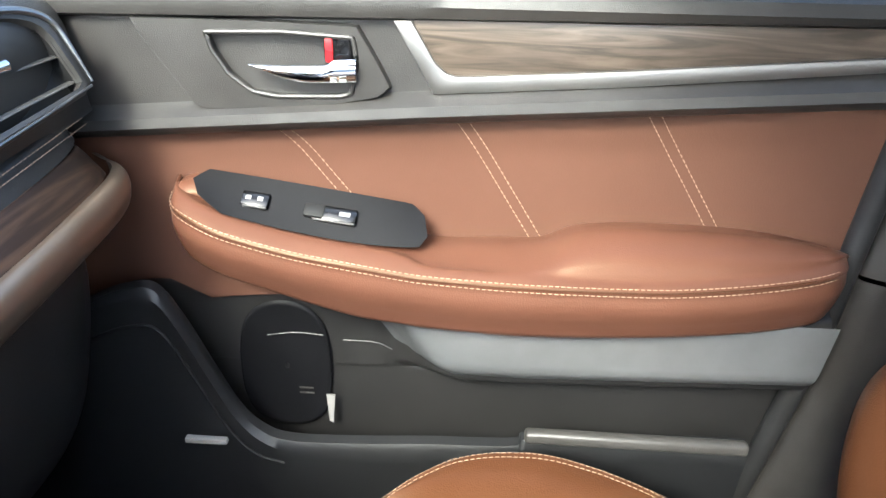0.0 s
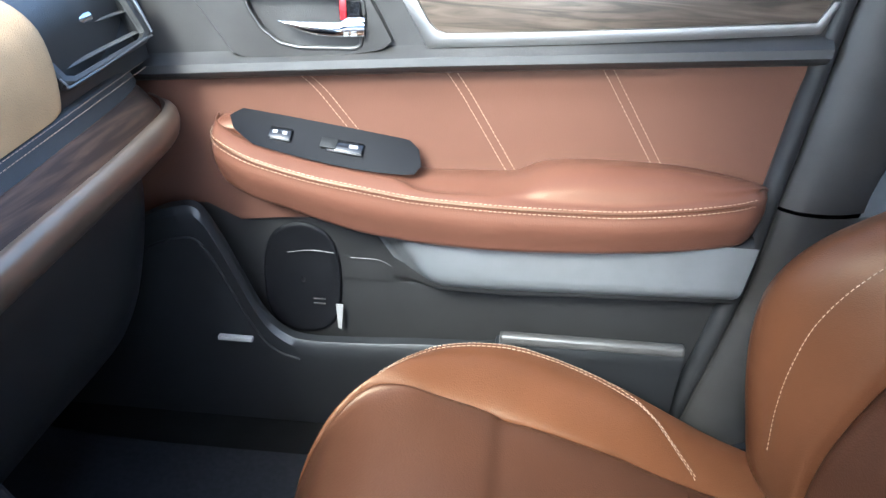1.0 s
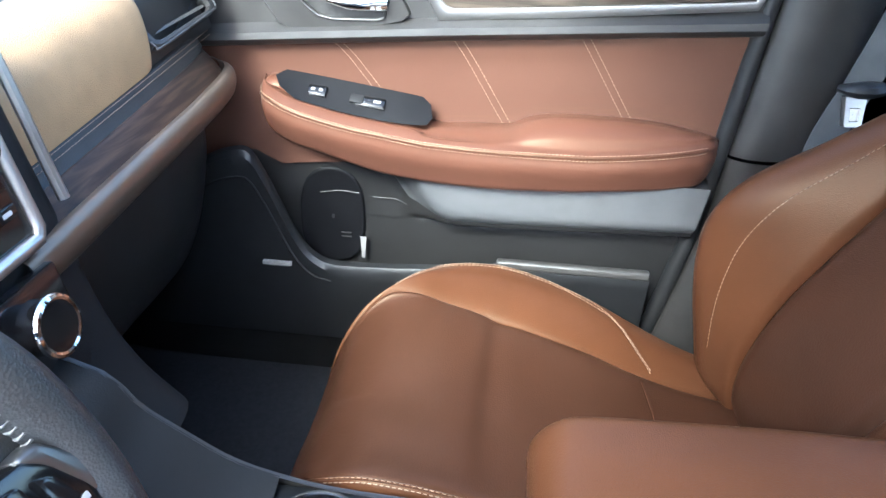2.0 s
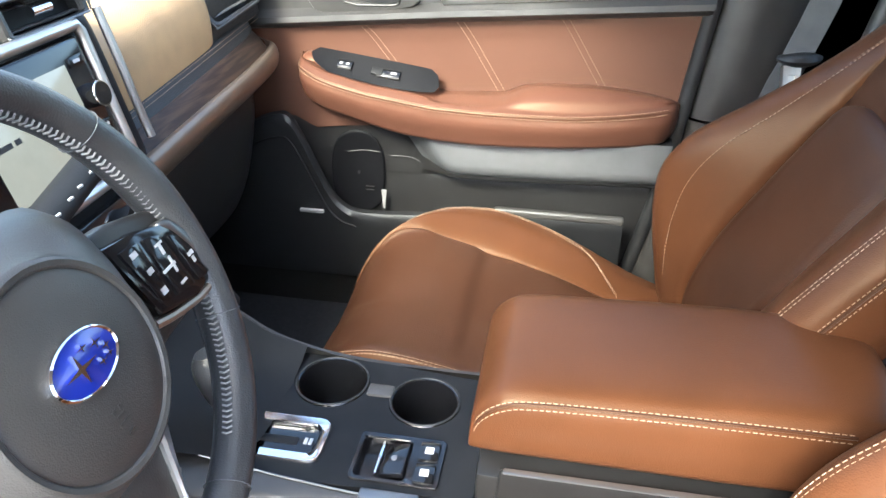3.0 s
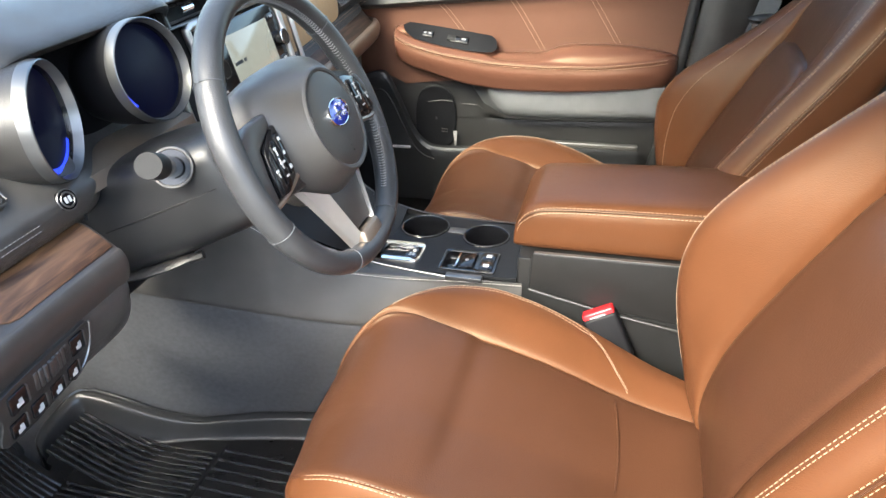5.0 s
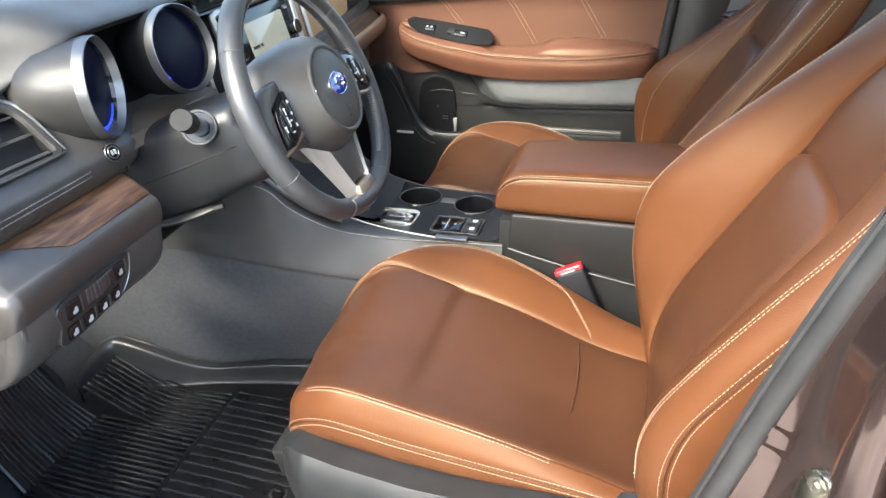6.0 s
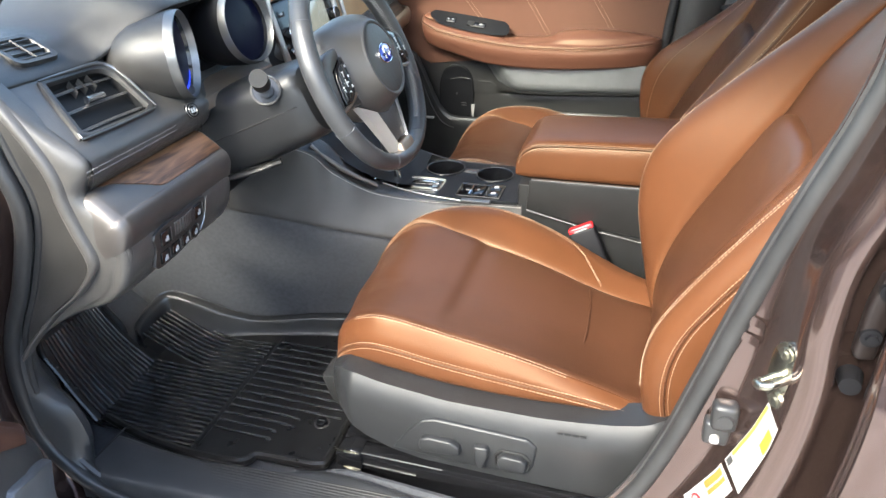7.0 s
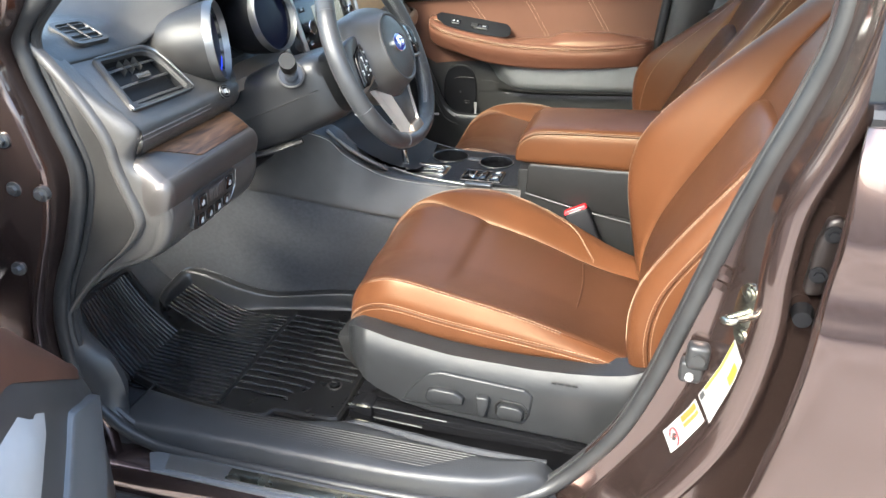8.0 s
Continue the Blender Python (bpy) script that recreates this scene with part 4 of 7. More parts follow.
# gauges: two deep round hoods with blue-lit faces
for cy, cz, rr, dx, fy, fz in ((-0.4830, 1.100, 0.069, -0.308, 0.37, 0.07), (-0.322, 1.118, 0.066, -0.277, -0.08, 0.22)):
    FACE = Vector((0.93, fy, fz)).normalized()
    m = Matrix.Translation((dx, cy, cz)) @ FACE.to_track_quat("Z", "Y").to_matrix().to_4x4()
    ring = [2 * math.pi * k / 48 for k in range(48)]

    def hoop(r, h):
        return [(r * math.cos(k), r * math.sin(k), h) for k in ring]
    g = part("gauge", placed(loft([hoop(rr * 0.28, -0.128), hoop(rr * 0.60, -0.118), hoop(rr * 0.82, -0.098), hoop(rr * 0.96, -0.070), hoop(rr * 1.03, -0.040), hoop(rr * 1.05, -0.018), hoop(rr * 1.045, -0.010)], loop=True), m), PLASTIC if fy > 0 else BLACK_PANEL, dash, "black gauge hood")
    part("gauge_ring", placed(loft([hoop(rr * 1.055, -0.013), hoop(rr * 1.06, -0.009), hoop(rr * 1.04, 0.002), hoop(rr * 1.02, 0.003), hoop(rr * 0.985, -0.004), hoop(rr * 0.955, -0.012)], loop=True), m), RING, g, "satin silver gauge ring")
    part("gauge_cup", placed(loft([hoop(rr * 0.965, -0.009), hoop(rr * 0.94, -0.016)], loop=True), m), GLOSS, g)
    part("lit_arc", placed(loft([[(rr * q * math.cos(k), rr * q * math.sin(k), -0.0128) for k in np.linspace(2.7 if fy < 0 else 4.0, 3.9 if fy < 0 else 5.6, 20)] for q in (0.80, 0.90)]), m), ARC, g, "lit blue arc on the dial")
    part("dial_face", placed(loft([hoop(rr * 0.945, -0.0155), hoop(rr * 0.7, -0.0135), hoop(rr * 0.4, -0.012), hoop(rr * 0.01, -0.0115)], loop=True), m), DIAL, g, "dark blue lit dial")
part("gauge_box", prism([(-0.52, 1.02), (-0.362, 1.02), (-0.372, 1.10), (-0.388, 1.185), (-0.52, 1.19)], "y", -0.48, -0.20, 0.01), BLACK_PANEL, dash, "black panel behind the gauges")
# Bronze colour stands in for the warm light reflected below the gauges.
part("cluster_shelf", loft([[(-0.42, y, 1.035), (-0.34, y, 1.028), (-0.300, y, 1.02), (-0.295, y, 1.0)] for y in (-0.475, -0.42, -0.22)]), BRONZE, dash, "shelf below the gauges with warm reflection painted in")
part("shelf_joint", tube([(-0.3005, -0.485, 1.019), (-0.300, -0.485, 1.0), (-0.304, -0.485, 0.97)], 0.0015, 5, 8), PLASTIC_DEEP, dash)

# from its outer end inwards the driver side lies deeper in the car
for ob in set(bpy.data.objects) - kept:
    if ob.type == "MESH":
        for v in ob.data.vertices:
            f = min(1.0, max(0.0, (v.co.y + 0.775) / 0.19)) * min(1.0, max(0.0, (-0.06 - v.co.y) / 0.14))
            v.co += Vector((-0.024, 0.040, -0.014)) * (f * f * (3 - 2 * f))

# start button beside the column
n_ = Vector((0.93, -0.12, 0.34)).normalized()
c_ = Vector((-0.3155, -0.481, 1.002))
turn_ = Matrix.Translation(c_) @ n_.to_track_quat("Z", "Y").to_matrix().to_4x4()
knob = part("start_button", rod(c_ - n_ * 0.03, c_ + n_ * 0.0045, 0.0128, 0.0120, 28, 0.001), GLOSS, dash, "black start button with a bright ring")
for r, z in ((0.0126, 0.0030), (0.0088, 0.0048)):
    part("button_ring", placed(tube([(r * math.cos(k), r * math.sin(k), z) for k in np.linspace(0, 2 * math.pi, 29)[:-1]], 0.0011, 6, closed=True), turn_), RING, knob)
for x in (-0.0028, 0.0028):
    part("button_mark", placed(block((x - 0.0018, -0.0038, 0.004), (x + 0.0018, 0.0038, 0.0052), 0), turn_), GLYPH, knob)

# centre stack with the display
stack = [(-0.43, 1.13), (-0.395, 1.12), (-0.375, 1.10), (-0.345, 0.98), (-0.325, 0.90), (-0.318, 0.86), (-0.300, 0.80), (-0.27, 0.745), (-0.23, 0.70)]
part("centre_panel", loft([[(x - d, y, z) for x, z in stack] for y, d in ((-0.165, 0.05), (-0.150, 0.01), (-0.08, 0), (0.06, 0), (0.20, 0), (0.262, 0.01), (0.275, 0.05))], dense=(24, 40)), PLASTIC_DEEP, dash)
sc = Matrix.Translation((-0.352, 0.062, 1.022)) @ Matrix((Vector((0.0, 1.0, 0.0)), Vector((-0.25, 0.0, 0.968)), Vector((0.968, 0.0, 0.25)))).transposed().to_4x4()
unit = part("head_unit", placed(block((-0.142, -0.082, -0.012), (0.142, 0.082, 0.008), 0.006, 3), sc), GLOSS, dash, "gloss black head unit")
fr = [(-0.146, -0.086), (0.146, -0.086), (0.152, 0.092), (-0.152, 0.092)]
part("unit_frame", placed(tube([(x, y, 0.007) for x, y in even(fr, 60, True)], 0.0075, 10, closed=True), sc), SILVER, unit, "warm satin frame")
part("display", placed(block((-0.062, -0.056, 0.004), (0.098, 0.056, 0.0088), 0.001), sc), SCREEN, unit, "lit pale display")
for x0, x1, y in ((-0.056, -0.030, 0.004), (-0.025, -0.016, 0.004)):
    part("display_bar", placed(block((x0, y, 0.0086), (x1, y + 0.006, 0.0094), 0), sc), BLACK_PRINT, unit)
for x in (-0.115, 0.118):
    k_ = part("unit_knob", placed(rod((x, 0.012, 0.006), (x, 0.012, 0.026), 0.015, 0.0135, 24, 0.002), sc), GLOSS, unit)
    part("knob_ring", placed(tube([(x + 0.0145 * math.cos(k), 0.012 + 0.0145 * math.sin(k), 0.024) for k in np.linspace(0, 2 * math.pi, 25)[:-1]], 0.0014, 6, closed=True), sc), CHROME, k_, "chrome knob ring")
    for y in (0.055, -0.025, -0.05):
        part("unit_key", placed(block((x - 0.014, y - 0.006, 0.006), (x + 0.014, y + 0.006, 0.0098), 0.001), sc), GLOSS, unit)
        part("key_mark", placed(block((x - 0.006, y - 0.002, 0.0096), (x + 0.006, y + 0.002, 0.0102), 0), sc), GLYPH, unit)
vent([(-0.385, -0.13, 1.155), (-0.385, 0.02, 1.155), (-0.375, 0.02, 1.118), (-0.375, -0.13, 1.118)], dash, 2, "silver-framed centre vent")
vent([(-0.385, 0.10, 1.155), (-0.385, 0.25, 1.155), (-0.375, 0.25, 1.118), (-0.375, 0.10, 1.118)], dash, 2, "silver-framed centre vent")
for y in (-0.155, 0.268):
    part("stack_edge", tube([(-0.375, y, 1.12), (-0.358, y, 1.05), (-0.345, y, 0.99), (-0.335, y, 0.95)], 0.006, 8, 24), SILVER, dash, "satin silver edge of the centre stack")
clim = Matrix.Translation((-0.312, 0.06, 0.89)) @ Matrix((Vector((0.0, 1.0, 0.0)), Vector((-0.2, 0.0, 0.98)), Vector((0.98, 0.0, 0.2)))).transposed().to_4x4()
panel_c = part("climate_panel", placed(block((-0.14, -0.03, -0.01), (0.14, 0.03, 0.006), 0.004), clim), GLOSS, dash)
for x in (-0.115, -0.015, 0.085):
    ck = part("climate_knob", placed(rod((x, -0.01, 0.004), (x, -0.01, 0.030), 0.027, 0.025, 28, 0.002), clim), GLOSS, panel_c)
    part("knob_ring", placed(tube([(x + 0.0265 * math.cos(k), -0.01 + 0.0265 * math.sin(k), 0.027) for k in np.linspace(0, 2 * math.pi, 33)[:-1]], 0.004, 8, closed=True), clim), CHROME, ck, "chrome knob ring")

# ---- steering column and wheel ----
WC = Vector((-0.0634, -0.322, 1.0493))
TL = radians(23.4)
AX = Vector((math.cos(TL), 0, math.sin(TL)))
WM = Matrix.Translation(WC) @ Matrix((Vector((0, 1, 0)), Vector((-math.sin(TL), 0, math.cos(TL))), AX)).transposed().to_4x4()
column = thing("steering_column", (-0.3, -0.362, 0.95), "dark grey steering column shroud with two stalks", "steering column")
sec = []
for h, w, up, dn in ((-0.36, 0.088, 0.070, -0.094), (-0.27, 0.088, 0.066, -0.089), (-0.20, 0.086, 0.062, -0.087), (-0.14, 0.082, 0.056, -0.085), (-0.112, 0.077, 0.052, -0.083), (-0.098, 0.068, 0.046, -0.076), (-0.090, 0.045, 0.03, -0.05), (-0.088, 0.02, 0.015, -0.02)):
    sec.append([(w * math.copysign(abs(math.cos(k)) ** 0.5, math.cos(k)), (up if math.sin(k) > 0 else -dn) * math.copysign(abs(math.sin(k)) ** 0.55, math.sin(k)), h) for k in (2 * math.pi * s / 44 for s in range(44))])
part("shroud", placed(loft(sec, loop=True, cap=True), WM), SHROUD, column, "dark grey column shroud")
part("shroud_seam", placed(tube([(-0.0885, -0.012, -0.30), (-0.0865, -0.012, -0.2), (-0.0775, -0.012, -0.115)], 0.0015, 5, 12), WM), PLASTIC_DEEP, column)
# Added black block gives the gap under the column its shade.
part("column_gap_shade", block((-0.48, -0.43, 0.782), (-0.362, -0.225, 0.93), 0.02, 3), BLACK_PANEL, dash, "black block standing in for the dark gap below the column")
part("tilt_lever", tube([(-0.322, -0.408, 0.850), (-0.295, -0.398, 0.856), (-0.262, -0.386, 0.866), (-0.235, -0.374, 0.876)], lambda u: 0.010 + 0.004 * math.sin(3.1 * u), 10, 16, flat=0.45), PLASTIC, column, "dark tilt lever")
part("lever_gap", tube([(-0.24, -0.380, 0.872), (-0.222, -0.372, 0.878)], 0.008, 8, flat=0.8), PLASTIC_DEEP, column)
sa, sb = Vector((-0.216, -0.402, 1.018)), Vector((-0.156, -0.524, 1.075))
d_ = (sb - sa).normalized()
st = part("stalk", rod(sa - d_ * 0.04, sa + d_ * 0.05, 0.013, 0.012, 20), GLOSS, column, "black turn-signal stalk")
part("stalk_boot", rod(sa - d_ * 0.035, sa + d_ * 0.014, 0.026, 0.024, 28, 0.003), GLOSS, column)
qs = d_.to_track_quat("Z", "Y").to_matrix().to_4x4()
part("boot_ring", placed(tube([(0.024 * math.cos(k), 0.024 * math.sin(k), 0) for k in np.linspace(0, 2 * math.pi, 33)[:-1]], 0.0022, 6, closed=True), Matrix.Translation(sa + d_ * 0.014) @ qs), PLASTIC_GREY, column)
part("stalk_knob", rod(sa + d_ * 0.100, sb + d_ * 0.004, 0.0150, 0.0140, 28, 0.006), PLASTIC_DEEP, st, "dark grey round stalk knob")
part("stalk_collar", rod(sa + d_ * 0.030, sa + d_ * 0.102, 0.0135, 0.0135, 24, 0.002), GLOSS, st)
wa, wb = Vector((-0.205, -0.25, 0.995)), Vector((-0.250, 0.018, 1.024))
w_ = part("wiper_stalk", tube([tuple(wa), tuple(wa.lerp(wb, 0.4)), tuple(wb)], lambda u: 0.010 + 0.009 * min(1, max(0, u - 0.35) * 4), 14, 16, flat=0.75), PLASTIC_DEEP, column, "black wiper stalk with white marks")
for k in (0.55, 0.62, 0.72, 0.80, 0.90):
    p_ = wa.lerp(wb, k) + AX * 0.0165
    part("stalk_mark", block(tuple(p_ - Vector((0.002, 0.0035, 0.002))), tuple(p_ + Vector((0.0015, 0.0035, 0.002))), 0), GLYPH, w_, "white printed mark")

wheel = thing("steering_wheel", tuple(WC), "black leather steering wheel with silver spokes and stitched rim", "steering wheel")
R = 0.1775


def rim_at(k, r=R, h=0.0):
    s, c = math.sin(k), math.cos(k)
    flat = 1.0 - 0.035 * max(0.0, -s) ** 6
    return (r * c, r * s * flat, h)


rows = []
for i in range(120):
    k = 2 * math.pi * i / 120
    thumb = 1 + 0.10 * math.exp(-((math.sin(k) - 0.28) / 0.16) ** 2)
    rows.append([tuple(np.array(rim_at(k, R + 0.0150 * thumb * math.cos(q))) + np.array((0, 0, 0.0175 * math.sin(q)))) for q in (2 * math.pi * s / 16 for s in range(16))])
part("rim", placed(loft(rows, loop=True, ring=True), WM), RIM_LEATHER, wheel, "black leather rim")
for k in (0.62, 2.52, -0.38, -2.76, -1.98, -1.16):
    ring = [tuple(np.array(rim_at(k, R + 0.0157 * math.cos(q))) + np.array((0, 0, 0.0182 * math.sin(q)))) for q in (2 * math.pi * s / 20 for s in range(20))]
    part("rim_seam", placed(tube(ring, 0.0005, 5, closed=True), WM), BELT, wheel)
zig = []
for i in range(240):
    k = 2 * math.pi * i / 240
    if -2.2 < k - 2 * math.pi * (k > math.pi) < -0.95:
        continue
    q0, q1 = math.pi - 0.25, math.pi - 0.62
    zig.append([tuple(np.array(rim_at(k, R + 0.0158 * math.cos(q0))) + np.array((0, 0, 0.0182 * math.sin(q0)))),
                tuple(np.array(rim_at(k + 0.014, R + 0.0158 * math.cos(q1))) + np.array((0, 0, 0.0182 * math.sin(q1))))])
    q2 = math.pi + 0.10
    zig.append([zig[-1][0], tuple(np.array(rim_at(k + 0.014, R + 0.0158 * math.cos(q2))) + np.array((0, 0, 0.0182 * math.sin(q2))))])
part("rim_stitching", placed(stitches(zig, 0.0042, 0.02, 0.0008), WM), GREY_PRINT, wheel, "pale grey cross stitching inside the rim")

# airbag pad: a deep barrel that narrows to its round face
BASE = [(-0.084, 0.076), (-0.045, 0.085), (0.0, 0.088), (0.045, 0.085), (0.084, 0.076), (0.101, 0.045), (0.100, 0.0), (0.083, -0.045), (0.050, -0.077), (0.0, -0.090), (-0.050, -0.077), (-0.083, -0.045), (-0.100, 0.0), (-0.101, 0.045)]
base = even(spline(BASE, 112, True), 64, True)
spin = [math.atan2(y, x) for x, y in base]
padr = []
for h, f, mix in ((-0.050, 0.90, 0), (-0.040, 1.0, 0), (-0.015, 1.03, 0), (0.004, 0.985, 0.12), (0.018, 0.93, 0.35), (0.028, 0.88, 0.62), (0.034, 0.86, 0.85), (0.0375, 0.85, 1.0)):
    padr.append([(x * f * (1 - mix) + 0.0665 * math.cos(k) * mix, y * f * (1 - mix) + 0.0675 * math.sin(k) * mix, h) for (x, y), k in zip(base, spin)])
pad = part("airbag_pad", placed(loft(padr, loop=True), WM), PAD_GREY, wheel, "dark grey airbag pad")
ring = [2 * math.pi * k / 64 for k in range(64)]
part("pad_disc", placed(loft([[(r * math.cos(k), r * 1.015 * math.sin(k), h) for k in ring] for r, h in ((0.0670, 0.036), (0.0655, 0.0395), (0.0635, 0.0408), (0.0605, 0.0402), (0.0592, 0.0385), (0.0578, 0.0392), (0.055, 0.0402), (0.040, 0.0420), (0.020, 0.0432), (0.002, 0.0436))], loop=True), WM), PAD_GREY, pad, "round raised pad centre with a ring groove")
EY = 0.006
emb = part("emblem", placed(loft([[(r * math.cos(k), 0.62 * r * math.sin(k) + EY, h) for k in ring] for r, h in ((0.0275, 0.041), (0.0275, 0.0455), (0.0262, 0.0465), (0.0250, 0.0455))], loop=True), WM), CHROME, wheel, "chrome oval emblem ring")
part("emblem_face", placed(loft([[(r * math.cos(k), 0.615 * r * math.sin(k) + EY, h) for k in ring] for r, h in ((0.0252, 0.0453), (0.012, 0.0466), (0.001, 0.0470))], loop=True), WM), BLUE, emb, "blue oval emblem field")
for x, y, sz in ((-0.007, 0.000, 0.0135), (0.010, 0.0055, 0.0055), (0.0155, 0.0000, 0.0045), (0.0075, -0.0055, 0.0040), (0.001, 0.0085, 0.0040), (0.0145, -0.0050, 0.0035)):
    star = [(x + sz * (1.0 if i % 2 == 0 else 0.16) * math.cos(i * math.pi / 4), y + EY + 0.7 * sz * (1.0 if i % 2 == 0 else 0.2) * math.sin(i * math.pi / 4)) for i in range(8)]
    part("emblem_mark", placed(prism(star, "z", 0.0455, 0.0482), WM), CHROME, emb)
for x, y, w_, h_ in ((0.0, -0.036, 0.010, 0.0016), (0.0, -0.0315, 0.007, 0.0016), (-0.003, -0.0275, 0.003, 0.003), (0.003, -0.0275, 0.003, 0.003), (0.0, -0.044, 0.006, 0.002)):
    part("pad_mark", placed(block((x - w_ / 2, y - h_ / 2, 0.0420), (x + w_ / 2, y + h_ / 2, 0.0430), 0), WM), PLASTIC, pad)
# side spokes: dark arm, silver wedge at the rim, gloss black switch pod with two rockers
for s in (-1, 1):
    def wide(points):
        return [(s * x, y) for x, y in points]
    spk = part("spoke", placed(prism(wide([(0.060, 0.048), (0.118, 0.044), (0.150, 0.036), (0.170, 0.030), (0.176, -0.030), (0.160, -0.044), (0.110, -0.046), (0.066, -0.050)]), "z", -0.016, 0.003, 0.005, 3), WM), PLASTIC, wheel, "dark grey side spoke")
    wedge = [(0.146, 0.024), (0.160, 0.023), (0.173, 0.004), (0.186, -0.030), (0.184, -0.037), (0.172, -0.036), (0.163, -0.004), (0.155, 0.014)]
    if s < 0:
        wedge = [(0.096, 0.052), (0.140, 0.050), (0.164, 0.042), (0.172, 0.010), (0.168, -0.038), (0.152, -0.038), (0.147, -0.006), (0.138, 0.020), (0.098, 0.036)]
    part("spoke_wedge", placed(prism(wide(wedge), "z", -0.004, 0.0135 if s > 0 else 0.0120, 0.004, 3), WM), RING if s > 0 else TRIM_METAL, spk, "satin silver wedge beside the rim")
    part("wedge_rail", placed(tube([(s * x, y, 0.0085) for x, y in ((0.181, -0.038), (0.150, -0.040), (0.115, -0.034), (0.094, -0.028))], 0.0035, 8, 16), WM), BRONZE, spk, "bright lower edge of the pod")
    podo = [(0.086, 0.036), (0.120, 0.031), (0.147, 0.022), (0.156, 0.012), (0.164, -0.006), (0.172, -0.035), (0.140, -0.037), (0.098, -0.026)]
    tight = 1.0 if s > 0 else 0.66

    def inward(points):
        return [(0.090 + (x - 0.086) * tight, y) for x, y in points]
    pod = part("switch_pod", placed(prism(wide(inward(podo)), "z", 0.000, 0.0125, 0.003, 2), WM), GLOSS, wheel, "gloss black switch pod")
    for pts in ([(0.093, 0.028), (0.114, 0.025), (0.114, -0.022), (0.102, -0.019)], [(0.119, 0.024), (0.137, 0.018), (0.142, -0.028), (0.119, -0.024)], [(0.142, 0.015), (0.151, 0.009), (0.163, -0.030), (0.147, -0.029)]):
        part("rocker", placed(prism(wide(inward(pts)), "z", 0.010, 0.0150, 0.002, 2), WM), GLOSS, pod)
    for x, y, w_, h_ in ((0.103, 0.020, 0.007, 0.004), (0.129, 0.014, 0.009, 0.0018), (0.129, 0.010, 0.003, 0.009), (0.108, 0.004, 0.006, 0.004), (0.126, -0.004, 0.016, 0.0022), (0.131, -0.004, 0.0024, 0.013), (0.109, -0.013, 0.006, 0.005), (0.131, -0.019, 0.008, 0.0020), (0.153, -0.008, 0.007, 0.003), (0.153, -0.013, 0.003, 0.005)):
        x, w_ = inward([(x, y)])[0][0], w_ * tight
        part("pod_mark", placed(block((s * x - w_ / 2, y - h_ / 2, 0.0146), (s * x + w_ / 2, y + h_ / 2, 0.0156), 0), WM), GLYPH, pod, "white printed mark")
# lower spoke: two sloping silver strips, a dark middle and a warm foot on the rim
for s in (-1, 1):
    rows = []
    for (xo, yo), (xi, yi) in zip(spline([(0.086, -0.050), (0.066, -0.086), (0.044, -0.130), (0.026, -0.170)], 14), spline([(0.046, -0.078), (0.037, -0.106), (0.026, -0.140), (0.014, -0.160)], 14)):
        rows.append([(s * xo, yo, -0.014), (s * xo, yo, -0.007), (s * (xo * 0.94 + xi * 0.06), yo * 0.94 + yi * 0.06, -0.003), (s * (xo * 0.1 + xi * 0.9), yo * 0.1 + yi * 0.9, 0.0075), (s * xi, yi, 0.006), (s * xi, yi, -0.014)])
    part("lower_spoke", placed(loft(rows, loop=True, cap=True), WM), SPOKE, wheel, "satin silver lower spoke strip")
part("spoke_infill", placed(prism([(-0.050, -0.068), (0.050, -0.068), (0.038, -0.106), (0.027, -0.140), (-0.027, -0.140), (-0.038, -0.106)], "z", -0.016, 0.0035, 0.003), WM), PAD_GREY, wheel, "dark grey middle of the lower spoke")
part("spoke_foot", placed(prism([(-0.026, -0.143), (0.026, -0.143), (0.030, -0.162), (0.024, -0.176), (-0.024, -0.176), (-0.030, -0.162)], "z", -0.012, 0.0125, 0.005, 3), WM), BRONZE, wheel, "warm satin foot of the lower spoke")
part("hub", placed(rod((0, 0, -0.085), (0, 0, -0.02), 0.055, 0.080, 28), WM), PLASTIC_DEEP, wheel)

# ---- centre console ----
console = thing("centre_console", (0.0, 0.06, 0.36), "black centre console with cup holders, selector gate and parking brake switch", "console")
CT = 0.687


def hole_plate(outline, holes, z, thick, n=40):
    """A plate with round-cornered holes cut through it."""
    bm = bmesh.new()
    loops = []
    for pts in [outline] + holes:
        vs = [bm.verts.new((x, y, z)) for x, y in pts]
        loops.append([bm.edges.new((vs[i], vs[(i + 1) % len(vs)])) for i in range(len(vs))])
    bmesh.ops.triangle_fill(bm, use_beauty=True, use_dissolve=False, edges=[e for lp in loops for e in lp])
    ret = bmesh.ops.extrude_face_region(bm, geom=list(bm.faces))
    bmesh.ops.translate(bm, vec=(0, 0, -thick), verts=[g for g in ret["geom"] if isinstance(g, bmesh.types.BMVert)])
    return bm


def circle(cx, cy, r, n=40):
    return [(cx + r * math.cos(2 * math.pi * k / n), cy + r * math.sin(2 * math.pi * k / n)) for k in range(n)]


def rounded(x0, y0, x1, y1, r, n=6):
    out = []
    for cx, cy, a0 in ((x1 - r, y1 - r, 0), (x0 + r, y1 - r, 90), (x0 + r, y0 + r, 180), (x1 - r, y0 + r, 270)):
        out += [(cx + r * math.cos(radians(a0 + 90 * k / n)), cy + r * math.sin(radians(a0 + 90 * k / n))) for k in range(n + 1)]
    return out


